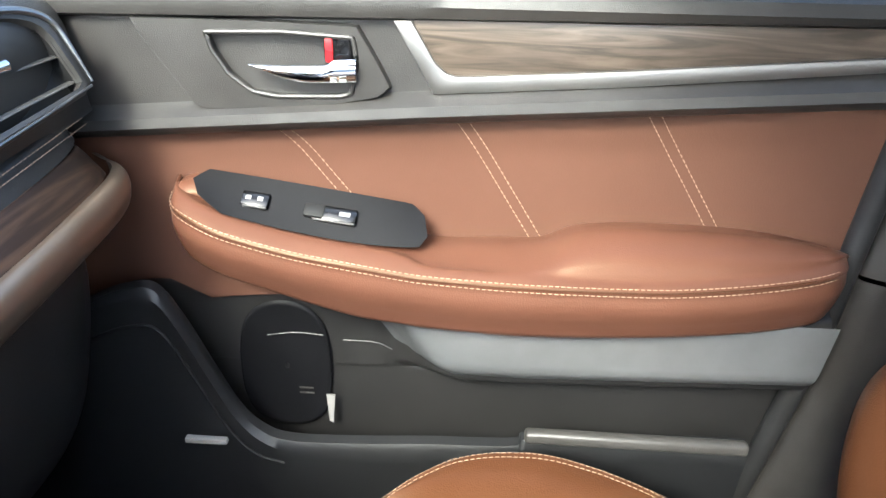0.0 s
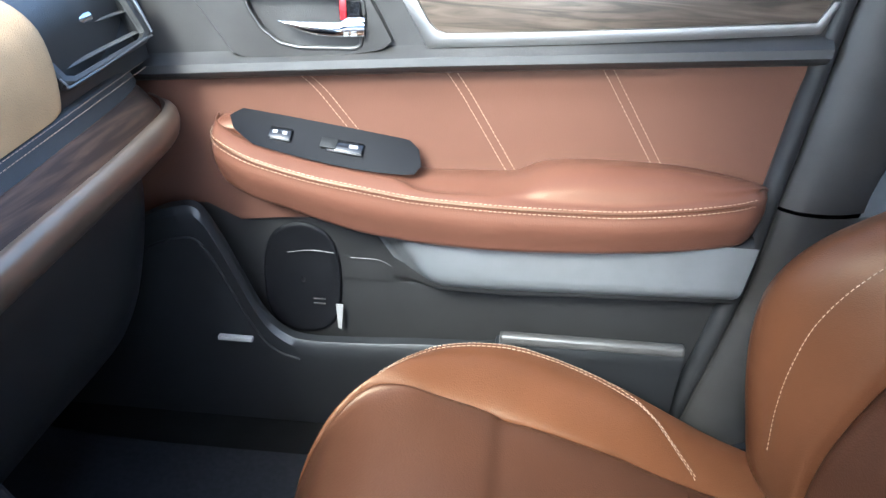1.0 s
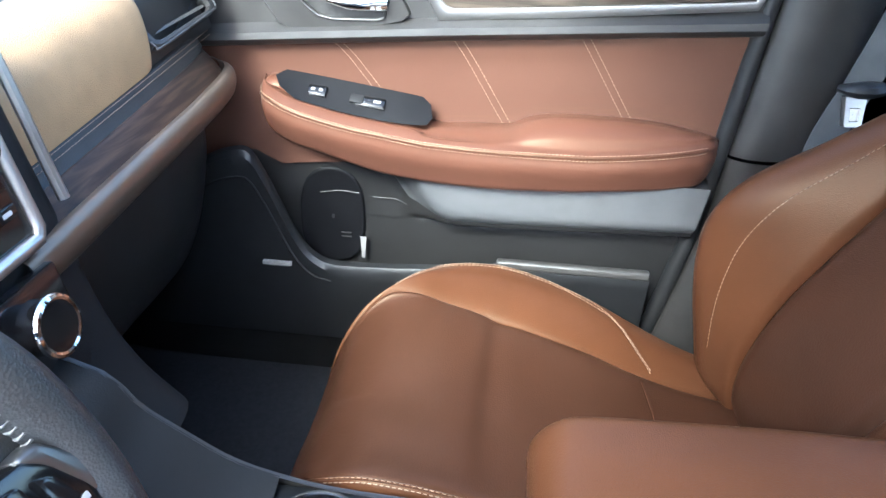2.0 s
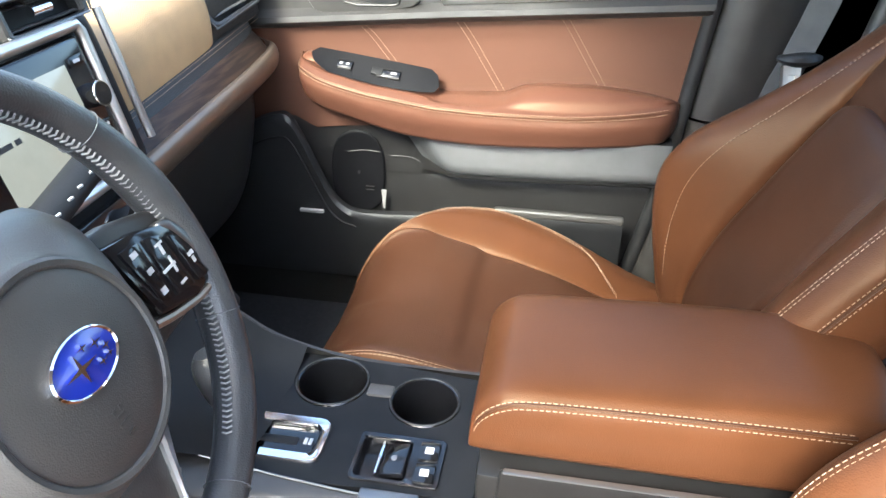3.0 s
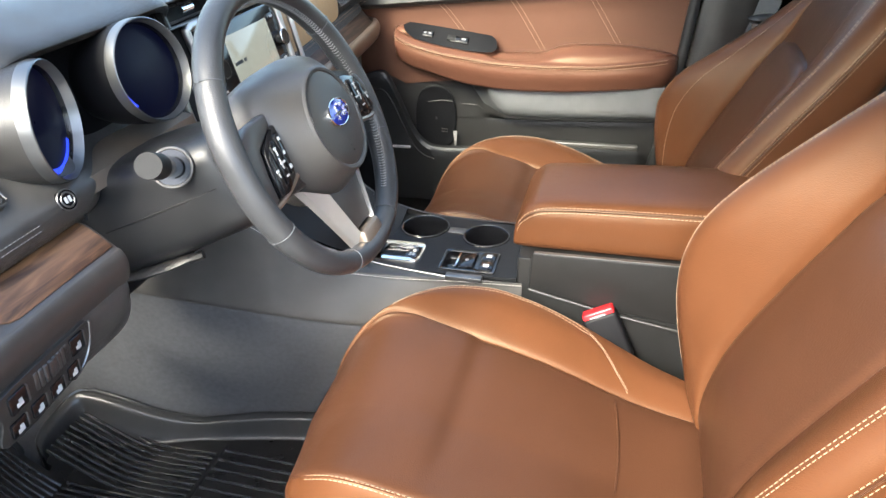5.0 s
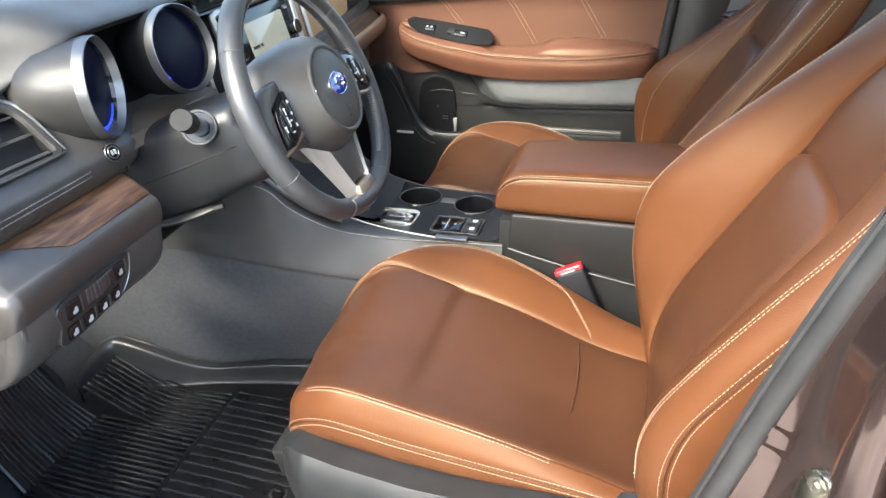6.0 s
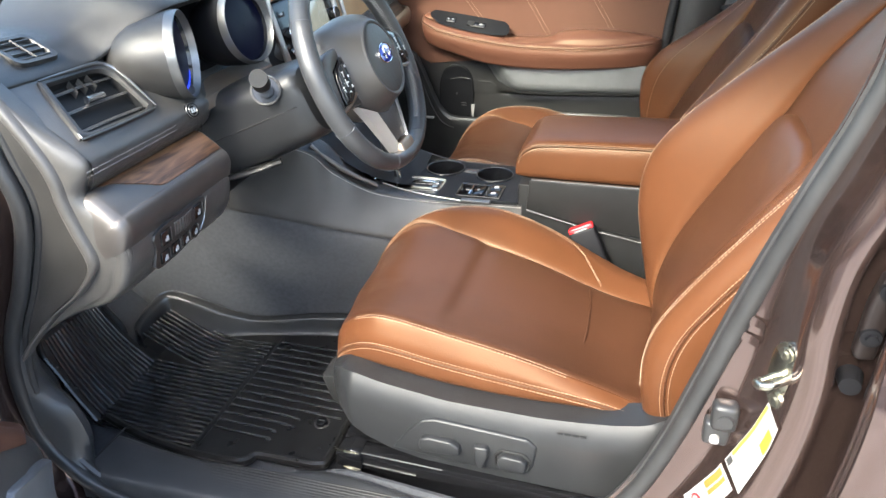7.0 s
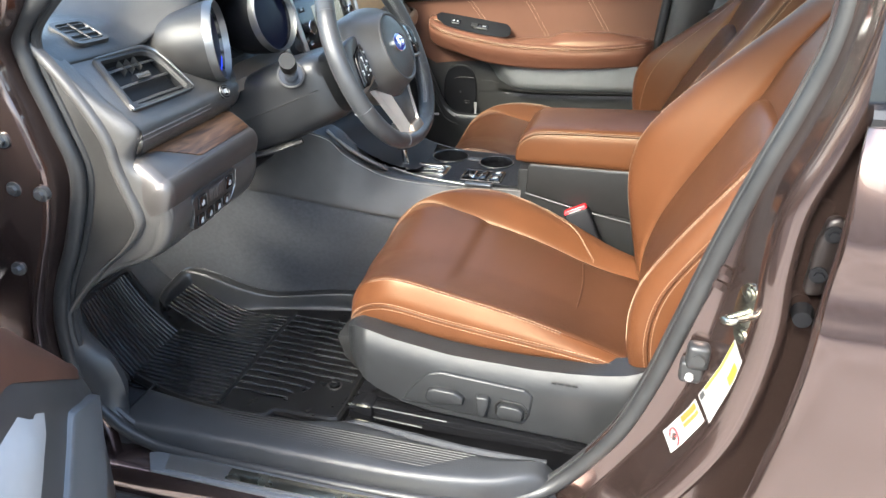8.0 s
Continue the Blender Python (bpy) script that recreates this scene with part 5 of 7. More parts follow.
CUPS = [(-0.050, 0.117, 0.046), (0.077, 0.099, 0.043)]
GATE = (-0.205, -0.022, -0.028, 0.040)
EPB = (0.020, -0.034, 0.078, 0.026)
TRAY = (-0.20, 0.082, -0.112, 0.150)
top_out = [(-0.215, -0.062), (0.0, -0.050), (0.158, -0.047), (0.158, 0.150), (0.0, 0.166), (-0.215, 0.170)]
holes = [circle(*c) for c in CUPS] + [rounded(*GATE, 0.012), rounded(*EPB, 0.004), rounded(*TRAY, 0.012)]
top = part("top_plate", hole_plate(top_out, holes, CT, 0.006), CONSOLE, console, "black grained console top", smooth=False)
for cx, cy, r in CUPS:
    rg = [2 * math.pi * k / 40 for k in range(40)]
    cup = part("cup_holder", loft([[(cx + q * math.cos(k), cy + q * math.sin(k), CT + h) for k in rg] for q, h in ((r + 0.003, 0.0), (r + 0.001, 0.0025), (r - 0.002, 0.001), (r - 0.003, -0.01), (r - 0.006, -0.065), (r - 0.012, -0.072), (0.001, -0.073))], loop=True), GLOSS, console, "deep black cup holder")
    part("cup_rim", tube([(cx + (r + 0.001) * math.cos(k), cy + (r + 0.001) * math.sin(k), CT + 0.002) for k in rg], 0.0012, 6, closed=True), PLASTIC, cup)
part("cup_bridge", block((0.000, 0.098, CT - 0.01), (0.034, 0.120, CT + 0.0035), 0.003), PLASTIC_GREY, console)
x0, y0, x1, y1 = GATE
gate = part("selector_gate", dish(rounded(x0 - 0.004, y0 - 0.004, x1 + 0.004, y1 + 0.004, 0.014), rounded(x0 + 0.008, y0 + 0.008, x1 - 0.008, y1 - 0.008, 0.008), "z", CT + 0.004, CT - 0.012, 0.002, 60), CHROME, console, "chrome selector gate frame")
part("gate_insert", block((x0 + 0.009, y0 + 0.009, CT - 0.014), (x1 - 0.009, y1 - 0.009, CT - 0.002), 0.003), GLOSS, gate, "black gate insert")
part("gate_slot", block((x0 + 0.016, 0.000, CT - 0.008), (x1 - 0.03, 0.014, CT - 0.0005), 0.003), PLASTIC_DEEP, gate)
for k in range(2):
    part("gate_mark", block((x1 - 0.024 + 0.006 * k, 0.004, CT - 0.002), (x1 - 0.020 + 0.006 * k, 0.014, CT - 0.001), 0), GLYPH, gate, "white printed mark")
sel = part("selector", tube([(-0.135, 0.004, CT - 0.01), (-0.137, 0.004, CT + 0.03), (-0.141, 0.003, CT + 0.06)], lambda u: 0.009 - 0.002 * u, 14, 8), CHROME, console, "chrome selector shaft")
part("selector_grip", tube([(-0.141, 0.003, CT + 0.055), (-0.145, 0.003, CT + 0.085), (-0.150, 0.002, CT + 0.11), (-0.153, 0.002, CT + 0.122)], lambda u: 0.012 + 0.012 * math.sin(math.pi * min(0.93, u * 0.8 + 0.15)), 18, 14), RIM_LEATHER, sel, "black leather selector grip")
x0, y0, x1, y1 = EPB
epb = part("brake_switch", dish(rounded(x0 - 0.006, y0 - 0.006, 0.118, y1 + 0.008, 0.004), rounded(x0, y0, x1, y1, 0.003), "z", CT + 0.003, CT - 0.012, 0.001, 60), GLOSS, console, "black parking brake switch")
part("brake_lever", placed(block((-0.014, -0.024, -0.004), (0.016, 0.024, 0.004), 0.002), pose(0.061, -0.004, CT + 0.000, 0, -12, 0)), GLOSS, epb)
part("brake_edge", block((0.043, -0.029, CT - 0.002), (0.0465, 0.021, CT + 0.0045), 0.001), CHROME, epb, "chrome edge of the brake switch")
part("brake_mark", rod((0.062, -0.004, CT + 0.0035), (0.062, -0.004, CT + 0.0048), 0.004), GREY_PRINT, epb)
for y in (-0.022, 0.012):
    k_ = part("console_key", block((0.088, y - 0.014, CT), (0.112, y + 0.014, CT + 0.0065), 0.002), GLOSS, epb)
    part("key_mark", block((0.095, y - 0.005, CT + 0.006), (0.105, y + 0.005, CT + 0.0072), 0), GLYPH, k_, "white printed mark")
part("tray", dish(rounded(TRAY[0] - 0.004, TRAY[1] - 0.004, TRAY[2] + 0.004, TRAY[3] + 0.004, 0.014), rounded(*TRAY, 0.012), "z", CT + 0.002, CT - 0.05, 0.002, 48), PLASTIC_DEEP, console)
# flanks, silver edge and the rise to the dash
SIDE = [(-1.02, 0.86, -0.215), (-0.62, 0.86, -0.205), (-0.40, 0.845, -0.185), (-0.276, 0.818, -0.168), (-0.235, 0.775, -0.152), (-0.194, 0.745, -0.140), (-0.15, 0.716, -0.118), (-0.10, 0.699, -0.096), (-0.04, 0.688, -0.078), (0.05, 0.684, -0.062), (0.17, 0.684, -0.055)]
FLANK_OUT = [(-1.02, -0.255), (-0.62, -0.245), (-0.45, -0.225), (-0.30, -0.195), (-0.2, -0.168), (-0.1, -0.128), (0.0, -0.105), (0.2, -0.078)]
FLANK_LOW = [(-1.02, 0.76), (-0.62, 0.715), (-0.47, 0.692), (-0.38, 0.673), (-0.29, 0.655), (-0.2, 0.632), (-0.11, 0.606), (0.0, 0.588), (0.2, 0.58)]
rows, upper = [], []
for x, z, y in SIDE:
    zb, yb = interp(FLANK_LOW, x), interp(FLANK_OUT, x)
    yu = interp([(-0.276, y + 0.055), (-0.235, y + 0.055), (-0.194, -0.072), (-0.15, -0.056), (-0.09, -0.050), (-0.02, -0.053), (0.05, -0.056), (0.17, -0.048)], x)
    zu = interp([(-0.276, z + 0.010), (-0.235, z + 0.010), (-0.194, 0.735), (-0.15, 0.710), (-0.09, 0.692), (-0.02, 0.6855), (0.05, 0.682), (0.17, 0.680)], x)
    upper.append((x, yu, zu))
    rows.append([(x, yu + 0.002, zu - 0.006), (x, yu, zu), (x, y * 0.85 + yu * 0.15, z * 0.85 + zu * 0.15), (x, y, z - 0.008)] + [(x, y + (yb - y) * f, z - 0.008 - f * (z - 0.014 - zb)) for f in (0.25, 0.5, 0.75, 1.0)] + [(x, yb + 0.004, zb), (x, yb + 0.02, zb - 0.002)])
part("flank", loft(rows, dense=(40, 30)), FLANK, console, "dark grey console flank")
part("flank_seam", stitches([spline([(x, y - 0.0012, z - 0.004) for x, z, y in SIDE[2:]], 160)], 0.0045, 0.0012, 0.0007), THREAD_PALE, console, "pale stitching along the flank")
part("upper_edge", tube([(x, y - 0.0005, z + 0.001) for x, y, z in upper[6:10]], 0.0014, 6, 30), RING, console, "satin metal edge line")
part("edge_trim", tube([(x, y + 0.022, z + 0.006) for x, z, y in SIDE[3:7]], 0.011, 8, 24, flat=0.35), BRONZE, console, "satin metal edge")
part("edge_plate", block((0.034, -0.066, CT - 0.004), (0.100, -0.051, CT + 0.004), 0.002), RING, console, "short silver edge plate")
rows = [[(x, 0.164, z + 0.002), (x, 0.172, z - 0.01), (x, 0.160, z - 0.12), (x, 0.14, 0.36)] for x, z, y in SIDE]
part("far_flank", loft(rows, dense=(30, 12)), PLASTIC, console)
rows = [[(x, y + 0.05, z + 0.008), (x, 0.02, z - 0.01), (x, 0.10, z - 0.012), (x, 0.166, z + 0.002)] for x, z, y in SIDE[2:8]]
part("rise", loft(rows, dense=(20, 12)), PLASTIC_DEEP, console)
# storage box behind
box = part("box", block((0.160, -0.052, 0.36), (0.62, 0.135, 0.735), 0.006), BOX_BLACK, console, "black storage box")
part("box_panel", prism([(0.186, 0.749), (0.180, 0.676), (0.30, 0.652), (0.46, 0.63), (0.60, 0.62), (0.60, 0.748)], "y", -0.058, -0.050, 0.004, 3), BOX_BLACK, box)
part("box_edge", tube([(0.182, -0.060, 0.678), (0.24, -0.060, 0.664), (0.33, -0.060, 0.644), (0.45, -0.060, 0.622)], 0.0022, 6, 16), PLASTIC, box)
part("box_strip", block((0.190, -0.0600, 0.7485), (0.60, -0.052, 0.7505), 0.0007), RING, box, "thin bright strip under the lid")

lid = thing("armrest_lid", (0.36, 0.08, 0.74), "tan leather padded armrest lid on the console box", "armrest")
rows = []
for x, zt, zb, yn, yf in ((0.150, 0.752, 0.748, -0.016, 0.172), (0.149, 0.775, 0.744, -0.022, 0.178), (0.155, 0.800, 0.742, -0.024, 0.181), (0.172, 0.822, 0.741, -0.025, 0.183), (0.20, 0.833, 0.741, -0.026, 0.184),
                          (0.30, 0.838, 0.741, -0.027, 0.185), (0.42, 0.843, 0.741, -0.028, 0.184), (0.52, 0.845, 0.741, -0.026, 0.178), (0.575, 0.835, 0.741, -0.020, 0.170), (0.598, 0.800, 0.742, -0.012, 0.16), (0.602, 0.76, 0.745, -0.008, 0.155)):
    zt = zb + (zt - zb) * 0.9
    h = zt - zb
    pr = [(yn + 0.004, zb), (yn - 0.001, zb + 0.12 * h), (yn - 0.002, zb + 0.45 * h), (yn + 0.001, zb + 0.74 * h), (yn + 0.010, zb + 0.90 * h), (yn + 0.03, zb + 0.98 * h), ((yn + yf) / 2, zt), (yf - 0.03, zb + 0.98 * h), (yf - 0.008, zb + 0.88 * h),
          (yf, zb + 0.5 * h), (yf - 0.003, zb)]
    rows.append([(x, y, z) for y, z in pr])
part("cushion", loft(rows, dense=(48, 44)), LEATHER, lid, "tan leather lid cushion")
seam = [(0.1515, -0.022, 0.757), (0.160, -0.028, 0.785), (0.182, -0.0275, 0.803), (0.22, -0.0285, 0.812), (0.34, -0.029, 0.8165), (0.52, -0.029, 0.819)]
part("lid_seam", tube([(x, y + 0.003, z + 0.004) for x, y, z in seam], 0.0018, 6, 40), LEATHER_INSERT, lid)
part("lid_stitching", stitches([spline(seam, 60), spline([(x, y + 0.0022, z + 0.0085) for x, y, z in seam], 60)]), THREAD, lid, "pale stitching along the lid")

buckle = thing("seat_belt_buckle", (0.31, -0.1, 0.60), "black seat belt buckle with red release button", "buckle")
bm_ = Matrix.Translation((0.302, -0.070, 0.655)) @ pose(0, 0, 0, -14, -24, 8)
part("case", placed(block((-0.030, -0.017, -0.10), (0.030, 0.017, -0.004), 0.007, 3), bm_), BLACK_PANEL, buckle)
part("release_button", placed(block((-0.027, -0.014, -0.012), (0.027, 0.012, 0.004), 0.004, 3), bm_), RED, buckle, "red release button")
part("button_print", placed(block((-0.016, -0.0148, -0.006), (0.012, -0.0135, -0.003), 0), bm_), GREY_PRINT, buckle)
part("stem", placed(block((-0.020, -0.008, -0.20), (0.020, 0.008, -0.09), 0.004), bm_), BLACK_PANEL, buckle)

# ---- front seats ----
#        x, insert z, far crest z, near crest z, leather bottom z, width factor
CUSH = [(-0.124, 0.500, 0.502, 0.502, 0.488, 0.52), (-0.120, 0.545, 0.548, 0.548, 0.505, 0.62), (-0.107, 0.590, 0.598, 0.597, 0.535, 0.75), (-0.080, 0.634, 0.646, 0.642, 0.562, 0.87), (-0.042, 0.660, 0.682, 0.672, 0.588, 0.955), (0.0, 0.671, 0.708, 0.686, 0.598, 0.99),
        (0.05, 0.672, 0.724, 0.685, 0.594, 1.0), (0.10, 0.666, 0.730, 0.676, 0.586, 1.0), (0.125, 0.662, 0.727, 0.671, 0.583, 1.0), (0.16, 0.656, 0.722, 0.664, 0.580, 1.0), (0.22, 0.643, 0.702, 0.652, 0.576, 1.0), (0.28, 0.627, 0.673, 0.638, 0.575, 1.0), (0.34, 0.609, 0.638, 0.621, 0.577, 1.0), (0.40, 0.591, 0.605, 0.603, 0.575, 0.995), (0.47, 0.575, 0.578, 0.578, 0.56, 0.98), (0.54, 0.562, 0.565, 0.565, 0.55, 0.95)]
#        z, insert x, far crest x, near crest x, half width
BACK = [(0.555, 0.480, 0.485, 0.485, 0.215), (0.575, 0.462, 0.456, 0.462, 0.228), (0.64, 0.460, 0.441, 0.450, 0.240), (0.70, 0.474, 0.430, 0.450, 0.245), (0.76, 0.498, 0.424, 0.465, 0.247), (0.82, 0.530, 0.430, 0.498, 0.247), (0.88, 0.565, 0.456, 0.538, 0.245), (0.94, 0.601, 0.510, 0.580, 0.243),
        (1.00, 0.636, 0.575, 0.624, 0.240), (1.06, 0.670, 0.640, 0.664, 0.236), (1.12, 0.704, 0.692, 0.702, 0.228), (1.18, 0.738, 0.735, 0.738, 0.215), (1.225, 0.766, 0.768, 0.768, 0.19), (1.24, 0.796, 0.80, 0.80, 0.165)]

# far crest of the driver's backrest: z, x
CREST = [(0.555, 0.485), (0.575, 0.456), (0.64, 0.438), (0.70, 0.425), (0.76, 0.417), (0.82, 0.420), (0.88, 0.441), (0.94, 0.486), (1.00, 0.546), (1.06, 0.608), (1.12, 0.668), (1.18, 0.720), (1.225, 0.762), (1.24, 0.80)]

FAR_EDGE = [(-0.124, 0.165), (-0.05, 0.188), (-0.03, 0.193), (0.075, 0.190), (0.163, 0.184), (0.25, 0.177), (0.335, 0.169), (0.454, 0.159)]
FAR_DIP = [(-0.124, 0.0), (-0.05, 0.014), (-0.03, 0.018), (0.03, -0.002), (0.075, -0.013), (0.163, -0.015), (0.25, -0.018), (0.335, -0.024), (0.454, -0.022)]
FAR_CREST = [(-0.124, 0.172), (-0.08, 0.190), (-0.042, 0.198), (-0.03, 0.201), (0.0, 0.222), (0.035, 0.250), (0.077, 0.266), (0.122, 0.274), (0.15, 0.276), (0.195, 0.275), (0.24, 0.270), (0.277, 0.264), (0.34, 0.254), (0.40, 0.24), (0.47, 0.222), (0.54, 0.205)]
FAR_TOP = [(-0.124, 0.502), (-0.12, 0.548), (-0.107, 0.598), (-0.08, 0.646), (-0.042, 0.678), (-0.03, 0.685), (0.0, 0.693), (0.035, 0.693), (0.077, 0.691), (0.122, 0.686), (0.15, 0.680), (0.195, 0.667), (0.24, 0.652), (0.277, 0.638), (0.30, 0.628), (0.34, 0.610), (0.40, 0.588), (0.47, 0.572), (0.54, 0.555)]


def far_profile(x):
    """Section of the wide bolster beside the console: offsets across the seat with their heights."""
    zi, zb, w = (interp([(r[0], r[k]) for r in CUSH], x) for k in (1, 4, 5))
    se, sc = interp(FAR_EDGE, x), interp(FAR_CREST, x)
    se, sc = se * w, sc if x > -0.042 else sc * w
    ze, zc = zi + interp(FAR_DIP, x), interp(FAR_TOP, x)
    m = sc - se
    return [(se - 0.005, ze - 0.012), (se - 0.001, ze - 0.003), (se + 0.12 * m, ze + 0.17 * (zc - ze) + 0.001), (se + 0.35 * m, ze + 0.46 * (zc - ze) + 0.003), (se + 0.65 * m, ze + 0.80 * (zc - ze) + 0.004), (sc - 0.004, zc), (sc + 0.004, zc - 0.002), (sc + 0.011, zc - 0.014),
            (sc + 0.013, zc - 0.03), (sc * 0.6 + 0.08, zc * 0.35 + zb * 0.65), (0.202 * w, zb - 0.004)]


def rumpled(bm, depth):
    """Gives sat-on leather its soft dents and shallow wrinkles."""
    for v in bm.verts:
        n1 = noise.noise(Vector((v.co.x * 13, v.co.y * 9, v.co.z * 11)))
        n2 = noise.noise(Vector((v.co.x * 42 + 3, v.co.y * 16, v.co.z * 34)))
        v.co += Vector((-0.5, 0, 0.85)) * depth * (n1 * 1.2 + max(0.0, n2) * 0.7 - 0.3)
    return bm


SHIELD_TOP = [(-0.064, 0.590), (-0.036, 0.608), (-0.01, 0.610), (0.04, 0.597), (0.15, 0.581), (0.30, 0.577), (0.36, 0.580), (0.42, 0.586), (0.46, 0.594), (0.50, 0.612), (0.528, 0.632)]
SHIELD_LOW = [(-0.064, 0.585), (-0.058, 0.562), (-0.044, 0.532), (-0.022, 0.505), (0.010, 0.480), (0.055, 0.460), (0.11, 0.448), (0.26, 0.440), (0.42, 0.434), (0.455, 0.470), (0.485, 0.530), (0.52, 0.60), (0.528, 0.622)]


def shield_skin(cy, outer):
    """The plastic side of the seat: tucked under the leather above, swelling outwards below."""
    rows = []
    for t in np.linspace(0, 1, 56):
        x = -0.064 + 0.592 * t ** 1.7
        zt, zb = interp(SHIELD_TOP, x), interp(SHIELD_LOW, x)
        end = min(1.0, max(0.0, (x + 0.0642) / 0.05)) ** 0.4 * min(1.0, max(0.0, (0.53 - x) / 0.05)) ** 0.4
        row = [(x, cy + outer * 0.190, zt - 0.002)]
        for g in np.linspace(0, 1, 22):
            z = zt + (zb - zt) * g
            q = min(1.0, (zt - z) / 0.045)
            q = 1 - (1 - q) ** 1.7
            foot_ = 1 - 0.35 * max(0.0, (g - 0.9) / 0.1) ** 2
            row.append((x, cy + outer * (0.200 + 0.066 * (0.74 + 0.26 * q) * foot_ * end), z))
        rows.append(row + [(x, cy + outer * 0.190, zb)])
    return loft(rows)


def car_seat(cy, outer, label):
    """A front seat about the plane y = cy. outer: the side with the control shield (-1 or 1), 0 for none."""
    seat = thing("car_seat", (0.15, cy, 0.36), label, "car seat", "front seats")
    ins, sides = [], {-1: [], 1: []}
    crest = {-1: [], 1: []}
    low = {-1: [], 1: []}
    for x0, zi, zfar, znear, zb, w in CUSH:
        lag = 0.028 * max(0.0, 1 - (x0 + 0.124) / 0.2)

        def x_at(s):
            return x0 + lag * max(0.0, -s / 0.21) * (1 if outer else 0)
        zi -= 0.009 * min(1.0, max(0.0, (x0 - 0.095) / 0.028)) * min(1.0, max(0.0, (0.47 - x0) / 0.1))
        dn = znear - zi
        ins.append([(x_at(s), cy + s * w, zi + h) for s, h in ((-0.187, dn - 0.008), (-0.184, dn - 0.0015), (-0.174, dn * 0.95 + 0.0005), (-0.150, dn * 0.72), (-0.12, dn * 0.42), (-0.085, dn * 0.15), (-0.042, -0.002), (0, -0.003), (0.042, -0.002), (0.085, 0.0), (0.122, 0.002), (0.134, -0.002), (0.139, -0.010))])
        fe, fd = interp(FAR_EDGE, x0), interp(FAR_DIP, x0)
        ins[-1][8:] = [(x0, cy + (fe - 0.035) * w, zi + 0.3 * fd), (x0, cy + (fe - 0.006) * w, zi + 0.9 * fd + 0.001), (x0, cy + fe * w, zi + fd - 0.010)]
        for k in (-1, 1):
            zc = zfar if k > 0 else znear
            d = zc - zi
            pr = [(0.133, zi - 0.010), (0.137, zi - 0.002 + 0.1 * d), (0.146, zi + 0.40 * d), (0.160, zi + 0.80 * d), (0.181, zc - 0.001), (0.192, zc - 0.002), (0.201, zc * 0.80 + zb * 0.20), (0.209, zc * 0.6 + zb * 0.4), (0.212, zc * 0.33 + zb * 0.67), (0.210, zc * 0.1 + zb * 0.9), (0.202, zb - 0.004)]
            if k > 0:
                sides[k].append([(x0, cy + s, z) for s, z in far_profile(x0)])
                continue
            if k < 0:
                pr = [(0.180, zc - 0.010), (0.183, zc - 0.004), (0.186, zc - 0.001), (0.189, zc - 0.001), (0.192, zc - 0.002)] + pr[6:]
            sides[k].append([(x_at(k * s), cy + k * s * w, z) for s, z in pr])
            crest[k].append((x_at(k * 0.188), cy + k * 0.188 * w, zc + 0.0004))
            low[k].append((x_at(k * 0.2115), cy + k * 0.2115 * w, zc * 0.47 + zb * 0.53))
    zz = interp([(r[0], r[1]) for r in CUSH], 0.352)
    part("insert_seam", tube([(0.352 - 0.01 * f * f, cy + 0.13 * f, zz - 0.0105 + 0.001 * f * f) for f in np.linspace(-1, 1, 15)], 0.0016, 6), LEATHER_INSERT, seat)
    part("cushion_insert", rumpled(loft(ins, dense=(90, 60)), 0.0016), LEATHER_INSERT, seat, "brown leather seat insert")
    for k in (-1, 1):
        b_ = part("cushion_bolster", loft(sides[k], dense=(60, 36)), LEATHER, seat, "tan leather side bolster")
        if k > 0:
            run = [(-0.03, 0.198), (-0.004, 0.220), (0.035, 0.250), (0.077, 0.266), (0.122, 0.274), (0.15, 0.276), (0.195, 0.275), (0.24, 0.269), (0.277, 0.259), (0.30, 0.248), (0.325, 0.222), (0.345, 0.196), (0.362, 0.174)]
            lines = []
            for d in (0.0, 0.007):
                pts = spline([(x, s - d * (1.0 if x < 0.3 else 0.6), 0.0) for x, s in run], 120)
                lines.append([(x, cy + s, float(np.interp(s, [q[0] for q in far_profile(x)[:7]], [q[1] for q in far_profile(x)[:7]])) + 0.0012) for x, s, z in pts])
            part("bolster_stitching", stitches(lines), THREAD, b_, "cream double stitching")
            continue
        c = spline(crest[k][4:13], 120)
        part("bolster_stitching", stitches([c, [(x, y + k * 0.006, z - 0.0006) for x, y, z in c]]), THREAD, b_, "cream double stitching")
        c = spline(low[k][1:15], 150)
        part("bolster_seam", tube([(x, y - k * 0.0008, z) for x, y, z in c], 0.0018, 6), LEATHER_INSERT, b_)
        part("bolster_stitching", stitches([[(x, y + k * 0.0008, z + 0.006) for x, y, z in c], [(x, y + k * 0.0008, z - 0.006) for x, y, z in c]]), THREAD, b_, "cream double stitching")
    ins, sides, crest, edge = [], {-1: [], 1: []}, {-1: [], 1: []}, {-1: [], 1: []}
    top = []
    for z, xi, xfar, xnear, w0 in BACK:
        low_part = min(1.0, max(0.0, (0.96 - z) / 0.12))
        xfar = interp(CREST, z) if outer else xfar - 0.020 * low_part + 0.026 * min(1.0, max(0.0, (z - 0.86) / 0.12))
        g = w0 / 0.247
        s0 = 0.135 * g if z < 0.99 else 0.135 * g * max(0.25, 1 - ((z - 0.99) / 0.26) ** 2)
        row = [(xi + h, cy + s, z) for s, h in ((-s0 - 0.004, 0.012), (-s0, 0.003), (-s0 * 0.9, -0.002), (-s0 * 0.6, 0.0), (-s0 * 0.3, 0.003), (0, 0.004), (s0 * 0.3, 0.003), (s0 * 0.6, 0.0), (s0 * 0.9, -0.002), (s0, 0.003), (s0 + 0.004, 0.012))]
